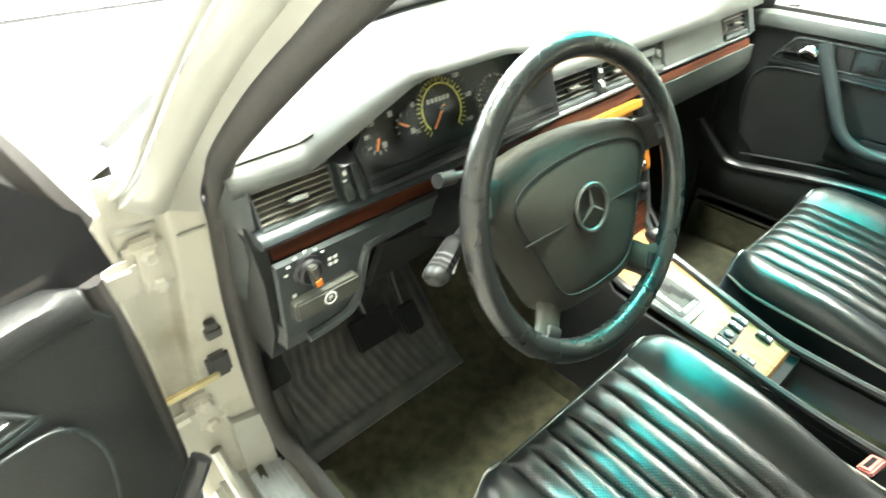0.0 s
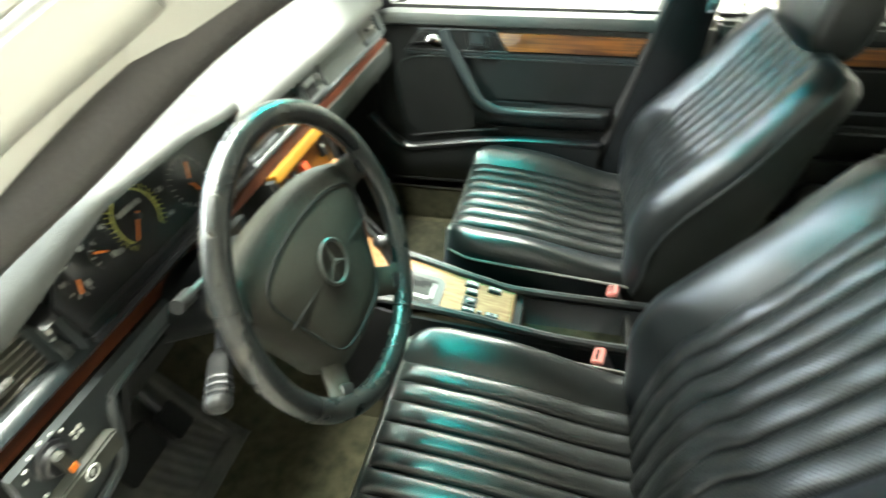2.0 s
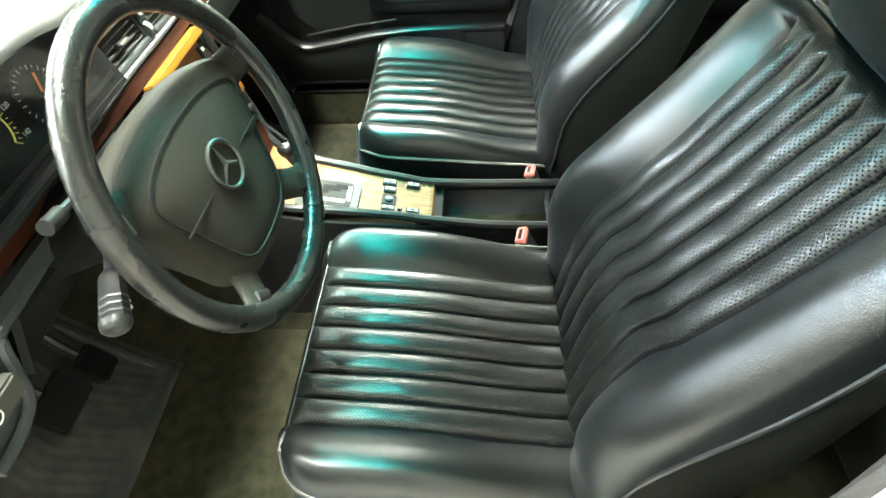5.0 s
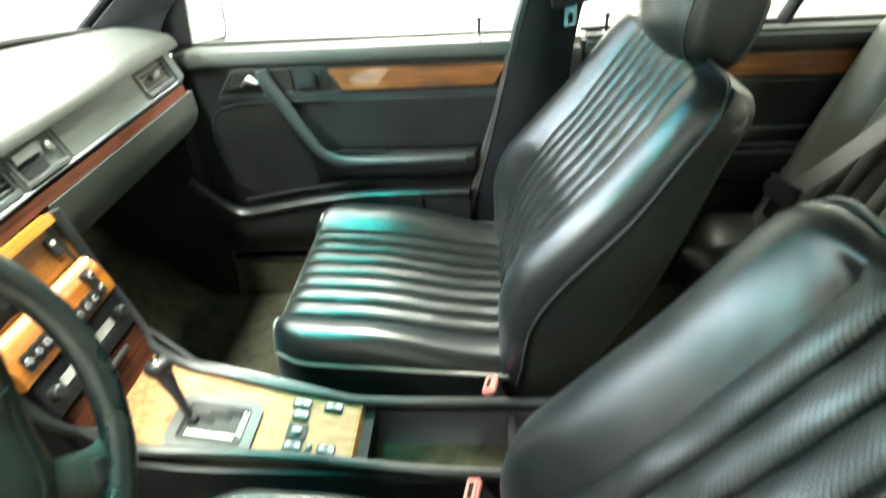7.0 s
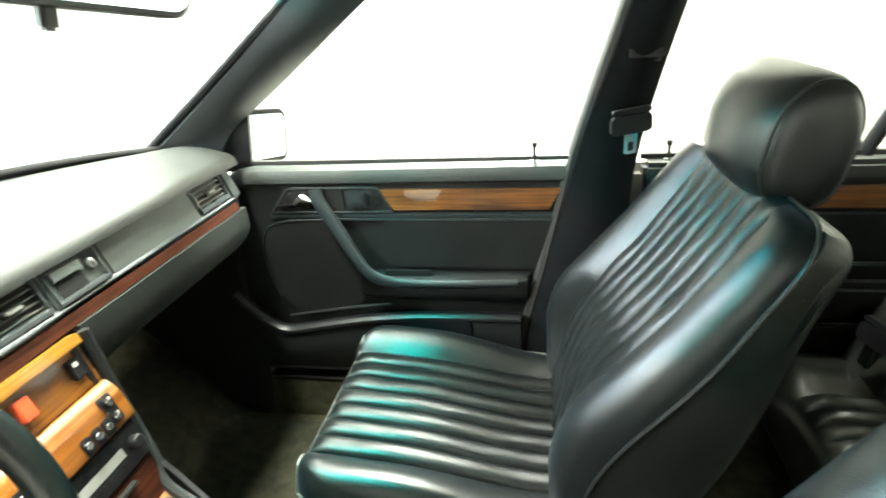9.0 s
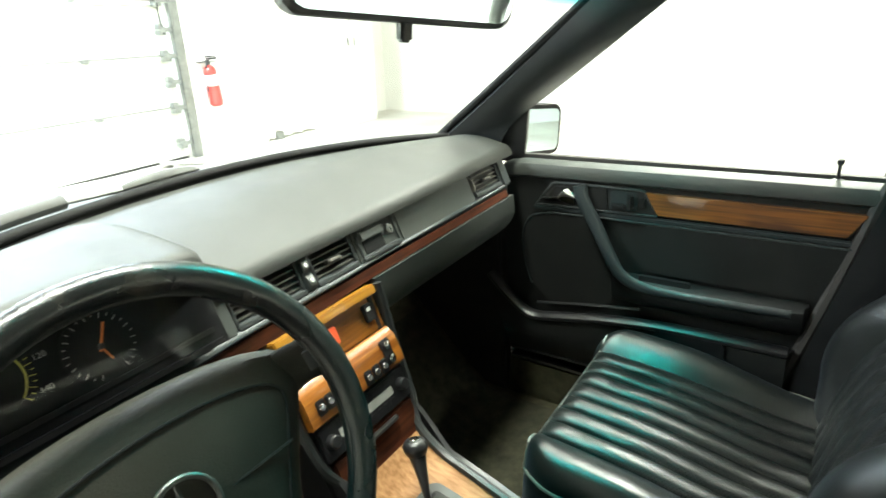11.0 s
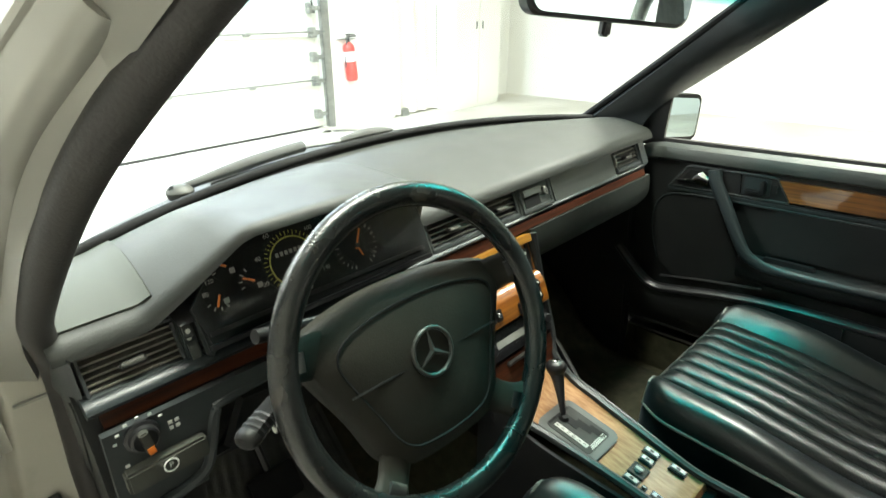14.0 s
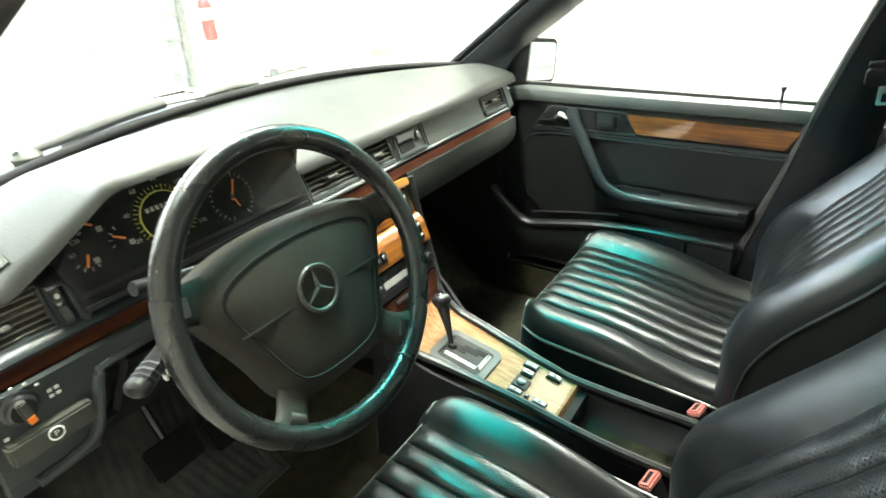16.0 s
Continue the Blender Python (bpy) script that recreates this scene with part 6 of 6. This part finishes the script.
# ---- doors ----
def front_door(name, label, M, is_right):
    d = thing(name, label, "car door", (0, 0, 0))
    if M is not None:
        d.matrix_world = CAR @ M

    def P(nm, bm, mat, parent=None, label="", **kw):
        return part(nm, bm, mat, parent or d, label, **kw)

    YZ = basis((0.715, 0, 0), (0, -1, 0), (0, 0, 1))          # x runs rearward, z points outboard
    IN = Matrix(((0, 0, -1, 0.715), (1, 0, 0, 0), (0, 1, 0, 0), (0, 0, 0, 1)))   # (y, z, toward the cabin)
    P("door_shell", box(0.742, 0.855, -0.075, 0.745, 0.40, 0.950), PAINT, label="painted outer door", bevel=0.02)
    P("door_seal_rubber", tube([(0.738, 0.735, 0.94), (0.738, 0.745, 0.80), (0.738, 0.735, 0.50), (0.738, 0.68, 0.415), (0.738, 0.30, 0.405), (0.738, -0.05, 0.41)], 0.012, 8, 40, up=(1, 0, 0)), RUBBER)
    P("panel_base", plate([(0.715, 0.43), (0.735, 0.60), (0.732, 0.90), (0.70, 0.945), (-0.065, 0.945), (-0.055, 0.70), (0.02, 0.50), (0.06, 0.43)], IN @ pose(0, 0, -0.028), 0.026), VINYL, label="dark vinyl door panel", bevel=0.006)
    # padded sill under the window
    sec = [(-0.034, 0.962), (-0.010, 0.966), (0.006, 0.958), (0.012, 0.944), (0.009, 0.930), (0.000, 0.924), (-0.034, 0.924)]
    # passenger pad takes a lighter plastic that stands in for its sheen
    P("window_sill_pad", loft([[IN @ Vector((y, z + dz, x * k)) for x, z in sec] for y, k, dz in ((0.712, 0.5, -0.012), (0.69, 0.9, -0.004), (0.66, 1, 0), (0.4, 1.05, 0), (0.1, 1, 0.001), (-0.045, 1, 0.001), (-0.060, 0.7, 0))]), DASH_MID if is_right else VINYL, label="padded sill, sheen painted as a lighter tone on the passenger side", bevel=0.003)
    P("window_strip", box(0.742, 0.758, -0.055, 0.70, 0.962, 0.972), RUBBER)
    # upper trim row: handle bowl, strap end, switch plate, wood
    hb = P("handle_bezel", plate([(0.625, 0.862), (0.580, 0.917), (0.452, 0.917), (0.448, 0.862)], IN @ pose(0, 0, -0.004), 0.009), VINYL, label="trapezoid handle surround", bevel=0.003)
    P("handle_bowl", plate([(0.602, 0.871), (0.573, 0.907), (0.520, 0.907), (0.510, 0.871)], IN @ pose(0, 0, 0.0045), 0.0015), MATT, hb)
    P("door_handle", loft([[IN @ Vector((y, z + s * h, 0.010 + 0.008 * (1 - abs(s)))) for s in (-1, -0.4, 0.4, 1)] + [IN @ Vector((y, z + s * h, 0.004)) for s in (1, -1)] for y, z, h in ((0.604, 0.880, 0.003), (0.582, 0.880, 0.0038), (0.566, 0.882, 0.006), (0.556, 0.886, 0.012), (0.541, 0.889, 0.018), (0.524, 0.881, 0.013))]), CHROME, hb, "bright chrome door pull", bevel=0.001)
    sb = P("switch_plate", plate([(0.446, 0.862), (0.448, 0.917), (0.368, 0.917), (0.338, 0.862)], IN @ pose(0, 0, -0.004), 0.009), VINYL, label="dark switch surround", bevel=0.003)
    P("bezel_rim", tube([IN @ Vector((y, z, 0.005)) for y, z in ((0.622, 0.862), (0.604, 0.886), (0.582, 0.914), (0.570, 0.9175), (0.46, 0.9175), (0.378, 0.9175), (0.367, 0.914), (0.352, 0.888), (0.338, 0.862), (0.46, 0.8605), (0.60, 0.8605))], 0.0026, 6, closed=True, up=(1, 0, 0)), DASH_FACE, hb, "thin raised rim")
    P("switch_recess", plate(rounded(0.060, 0.042, 0.005, cx=0.412, cy=0.890), IN @ pose(0, 0, 0.005), 0.001), LIP, sb)
    P("seat_switch", box(0.405, 0.437, 0.872, 0.884, 0.007, 0.016, IN), BLACK, sb, bevel=0.003)
    P("seat_switch", box(0.390, 0.402, 0.874, 0.908, 0.007, 0.018, IN), BLACK, sb, bevel=0.003)
    P("memory_key", box(0.366, 0.378, 0.880, 0.902, 0.007, 0.010, IN), BLACK, sb, bevel=0.001)
    P("veneer_strip", plate([(0.337, 0.866), (0.364, 0.913), (-0.026, 0.911), (0.000, 0.866)], IN @ pose(0, 0, -0.002), 0.010), DOORWOOD, label="lacquered brown wood strip with bright reflections", bevel=0.003)
    P("strip_surround", box(-0.03, 0.63, 0.846, 0.858, -0.003, 0.007, IN), LIP, bevel=0.003)
    # strap and armrest
    st = smooth_path([IN @ Vector(p) for p in ((0.512, 0.917, 0.008), (0.502, 0.885, 0.014), (0.470, 0.835, 0.022), (0.435, 0.775, 0.032), (0.400, 0.728, 0.042), (0.350, 0.708, 0.046), (0.28, 0.705, 0.047), (0.17, 0.706, 0.047), (0.065, 0.706, 0.040))], 50)
    rings = []
    for i, p in enumerate(st):
        t = (st[min(i + 1, 49)] - st[max(i - 1, 0)]).normalized()
        w = lerp(0.0175, 0.015, min(1, i / 28)) - 0.006 * step(0.55, 0.75, i / 49)
        side = t.cross(Vector((-1, 0, 0))).normalized()
        rings.append([p + side * (w * math.cos(a)) + Vector((-1, 0, 0)) * (0.007 * math.sin(a)) for a in [2 * math.pi * j / 12 for j in range(12)]])
    P("grab_strap", loft(rings), LIP, label="curved grab handle running into the armrest")
    arm = [(-0.026, 0.640), (0.020, 0.650), (0.040, 0.672), (0.046, 0.694), (0.042, 0.710), (0.030, 0.716), (-0.026, 0.716)]
    P("armrest", loft([[IN @ Vector((y, z + dz, x * k)) for x, z in arm] for y, k, dz in ((0.43, 0.35, 0.0), (0.40, 0.75, 0.0), (0.36, 1.0, 0), (0.2, 1.0, 0), (0.07, 0.97, 0), (0.045, 0.8, 0), (0.038, 0.4, 0))]), VINYL, label="padded armrest", bevel=0.004)
    P("pull_cup", plate(rounded(0.11, 0.012, 0.005, cx=0.31, cy=0.722), IN @ pose(0, 0, 0.020), 0.010), BLACK, bevel=0.002)
    P("upper_insert", plate(rounded(0.40, 0.115, 0.02, cx=0.165, cy=0.786), IN @ pose(0, 0, -0.003), 0.011), VINYL, label="padded insert", bevel=0.006)
    P("front_insert", plate([(0.655, 0.700), (0.662, 0.770), (0.640, 0.825), (0.590, 0.842), (0.490, 0.845), (0.420, 0.735), (0.405, 0.66), (0.450, 0.622), (0.588, 0.600), (0.635, 0.640)], IN @ pose(0, 0, -0.003), 0.010), VINYL, label="smooth dark insert by the footwell", bevel=0.006)
    P("insert_piping", tube([IN @ Vector((y, z, 0.0075)) for y, z in ((0.640, 0.645), (0.656, 0.700), (0.662, 0.770), (0.640, 0.824), (0.590, 0.8405), (0.500, 0.8435))], 0.0022, 6, 30, up=(1, 0, 0)), LIP)
    P("insert_ledge", tube([IN @ Vector((y, z, 0.0070)) for y, z in ((0.470, 0.8445), (0.30, 0.8435), (0.10, 0.843), (-0.02, 0.843))], 0.0026, 6, up=(1, 0, 0)), LIP)
    # door pocket
    edge = [(0.742, 0.668), (0.728, 0.652), (0.703, 0.626), (0.655, 0.585), (0.618, 0.572), (0.56, 0.580), (0.443, 0.601), (0.33, 0.614), (0.233, 0.618), (0.06, 0.619)]
    P("pocket_rim", tube([IN @ Vector((y, z, 0.038)) for y, z in edge], 0.011, 10, 60, ry=0.016, up=(1, 0, 0)), BLACK, label="glossy black pocket rim")
    P("pocket_inner_line", tube([IN @ Vector(p) for p in ((0.62, 0.597, 0.018), (0.588, 0.604, 0.02), (0.48, 0.622, 0.02), (0.36, 0.638, 0.02))], 0.004, 6, 20), BLACK)
    run = smooth_path([Vector((y, z, 0)) for y, z in edge[1:]], 30)
    P("pocket_body", sheet(lambda u, v: IN @ Vector((run[round(u * 29)].x * (1 - 0.04 * v), lerp(run[round(u * 29)].y, 0.455, v), 0.036 - 0.02 * v + 0.012 * math.sin(math.pi * v))), 29, 6, 0.008), VINYL, label="map pocket")
    P("pocket_bottom", box(0.06, 0.70, 0.448, 0.460, -0.005, 0.030, IN), VINYL, bevel=0.004)
    P("speaker_grille", plate(rounded(0.145, 0.062, 0.012, cx=0.245, cy=0.583), IN @ pose(0, 0, 0.046), 0.006), BLACK, label="rounded speaker cover", bevel=0.002)
    P("lock_pin", lathe([(0.010, 0.0), (0.010, 0.004), (0.0035, 0.006), (0.0035, 0.030), (0.006, 0.033), (0.006, 0.040), (0.003, 0.042)], pose(0.737, 0.030, 0.962), 12), BLACK, label="door lock pin")
    # window frame and glass
    up = 0.0 if is_right else 0.022
    fr = [(0.758, 0.760, 0.985), (0.752, 0.700, 1.100 + up), (0.712, 0.586, 1.212 + up), (0.632, 0.408, 1.324 + up), (0.590, 0.10, 1.405), (0.582, -0.19, 1.388), (0.622, -0.160, 1.26), (0.700, -0.105, 1.08), (0.740, -0.068, 0.97)]
    P("window_frame", tube([(x + 0.018, y, z) for x, y, z in fr], 0.018 if is_right else 0.024, 8, 60, ry=0.02), RUBBER, label="black window frame")
    if not is_right:
        P("window_channel", tube([(x + 0.002, y - 0.030, z - 0.040) for x, y, z in fr[:4]], 0.013, 8, 24, ry=0.015), TRIM_GREY, label="dark window channel")
    fp, bp = smooth_path(fr[:5], 13), smooth_path(fr[5:][::-1], 13)
    P("sail_cover", plate([(0.79, 0.950), (0.672, 0.950), (0.655, 1.085), (0.69, 1.065)] if is_right else [(0.765, 0.940), (0.54, 0.940), (0.54, 1.20), (0.60, 1.16), (0.68, 1.10), (0.755, 1.01)], basis((0.742, 0, 0), (0, 1, 0), (0, 0, 1)), 0.010), BLACK, label="black corner cover at the mirror", bevel=0.002)
    if is_right:
        P("window_pane", sheet(lambda u, v: fp[round(u * 12)].lerp(bp[round(u * 12)], v) + Vector((0.018, 0, 0)), 12, 8, 0.004, uvs=True), CLEAR, label="clear raised side window")
        hm = pose(0.856, 0.712, 1.007, 0, 8, -12)
        hs = P("mirror_housing", loft([[hm @ Vector((x * k, y, z * k)) for x, z in rounded(0.190, 0.130, 0.024)] for y, k in ((-0.030, 0.975), (-0.026, 1.0), (0.02, 1.0), (0.055, 0.88), (0.075, 0.62))]), GRIP, label="black side mirror housing")
        P("mirror_glass", plate(rounded(0.166, 0.106, 0.018), hm @ basis((0, -0.0315, 0), (1, 0, 0), (0, 0, 1)), 0.001), MIRROR, hs, "side mirror glass")
        P("mirror_foot", tube([(0.765, 0.715, 0.975), (0.80, 0.722, 0.98)], 0.016, 10, ry=0.02), BLACK, hs)
    return d


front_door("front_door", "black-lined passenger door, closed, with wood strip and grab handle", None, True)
HINGE = Vector((-0.821, 0.790, 0))
OPEN_ANGLE = 71.0
FLIP = Matrix.Diagonal((-1, 1, 1, 1))
front_door("front_door", "black-lined driver door standing wide open", Matrix.Translation(HINGE) @ pose(0, 0, 0, 0, 0, -OPEN_ANGLE) @ Matrix.Translation(-HINGE) @ FLIP, False)

rdoor = thing("rear_door", "black-lined rear door, closed, with wood strip", "car door", (0, -0.6, 0.4))
part("door_shell", box(0.742, 0.855, -1.02, -0.10, 0.40, 0.95), PAINT, rdoor, "painted outer door", bevel=0.02)
part("panel_base", box(0.715, 0.742, -1.0, -0.19, 0.42, 0.945), VINYL, rdoor, "dark vinyl door panel", bevel=0.008)
part("window_sill_pad", box(0.700, 0.752, -1.05, -0.185, 0.926, 0.962), DASH, rdoor, bevel=0.010)
part("veneer_strip", box(0.704, 0.716, -0.96, -0.24, 0.866, 0.912), DOORWOOD, rdoor, "lacquered brown wood strip", bevel=0.003)
part("strip_edge", box(0.706, 0.716, -0.96, -0.20, 0.852, 0.858), DASH_FACE, rdoor, bevel=0.002)
part("insert_edge", box(0.702, 0.716, -0.90, -0.24, 0.742, 0.749), DASH_FACE, rdoor, bevel=0.003)
part("armrest", box(0.672, 0.716, -0.86, -0.40, 0.655, 0.715), VINYL, rdoor, "padded armrest", bevel=0.014)
part("pocket_rim", box(0.690, 0.716, -0.88, -0.25, 0.60, 0.615), BLACK, rdoor, bevel=0.005)
part("window_strip", box(0.742, 0.758, -1.02, -0.185, 0.962, 0.972), RUBBER, rdoor)
part("divider_bar", tube([(0.748, -0.600, 0.965), (0.70, -0.624, 1.09), (0.62, -0.655, 1.26), (0.585, -0.67, 1.39)], 0.012, 8, 12, ry=0.016), BLACK, rdoor, "black window divider bar")
part("window_pane", sheet(lambda u, v: Vector((0.760, lerp(-0.19, -1.02, v), 0.968)).lerp(Vector((0.600, lerp(-0.25, -0.92, v), 1.385)), u), 8, 8, 0.004, uvs=True), CLEAR, rdoor, "clear side window")
part("lock_pin", lathe([(0.010, 0.0), (0.010, 0.004), (0.0035, 0.006), (0.0035, 0.030), (0.006, 0.033), (0.006, 0.040), (0.003, 0.042)], pose(0.735, -0.237, 0.960), 12), BLACK, rdoor, "door lock pin")
ldoor = thing("rear_door", "closed rear door on the driver side", "car door", (0, -0.6, 0.4))
part("door_shell", box(-0.855, -0.742, -1.02, -0.10, 0.40, 0.95), PAINT, ldoor, "painted outer door", bevel=0.02)
part("panel_base", box(-0.742, -0.715, -1.0, -0.19, 0.42, 0.945), VINYL, ldoor, "dark vinyl door panel", bevel=0.008)
part("window_pane", sheet(lambda u, v: Vector((-0.760, lerp(-0.19, -1.02, v), 0.968)).lerp(Vector((-0.600, lerp(-0.25, -0.92, v), 1.385)), u), 8, 8, 0.004, uvs=True), CLEAR, ldoor, "clear side window")
for _s in (-1, 1):
    part("c_pillar", sheet(lambda u, v: (_s * (lerp(0.74, 0.60, u) + 0.01), lerp(lerp(-1.02, -0.93, u), lerp(-1.42, -1.03, u), v), lerp(0.95, 1.385, u)), 8, 6, 0.03), HEADLINER, shell, "light pillar lining")

# ---- rear-view mirror ----
rv = thing("rear_view_mirror", "black interior rear-view mirror on a windscreen stem", "mirror", (0.03, 0.43, 1.39))
rm = pose(-0.011, 0.408, 1.331, 3, 7.5, -21)
mh = part("mirror_case", loft([[rm @ Vector((x * k, y, z * k)) for x, z in rounded(0.262, 0.068, 0.022)] for y, k in ((-0.016, 0.96), (-0.012, 1.0), (0.008, 1.0), (0.024, 0.80), (0.030, 0.5))]), BLACK, rv)
part("mirror_glass", plate(rounded(0.248, 0.056, 0.018), rm @ basis((0, -0.0175, 0), (1, 0, 0), (0, 0, 1)), 0.001), MIRROR, mh, "mirror glass")
part("dip_lever", box(-0.007, 0.007, -0.010, 0.004, -0.052, -0.030, rm), BLACK, mh, bevel=0.003)
part("stem", tube([rm @ Vector((0, 0.028, 0.0)), (0.01, 0.425, 1.37), (0.01, 0.42, 1.405)], 0.010, 10, 10), BLACK, rv)
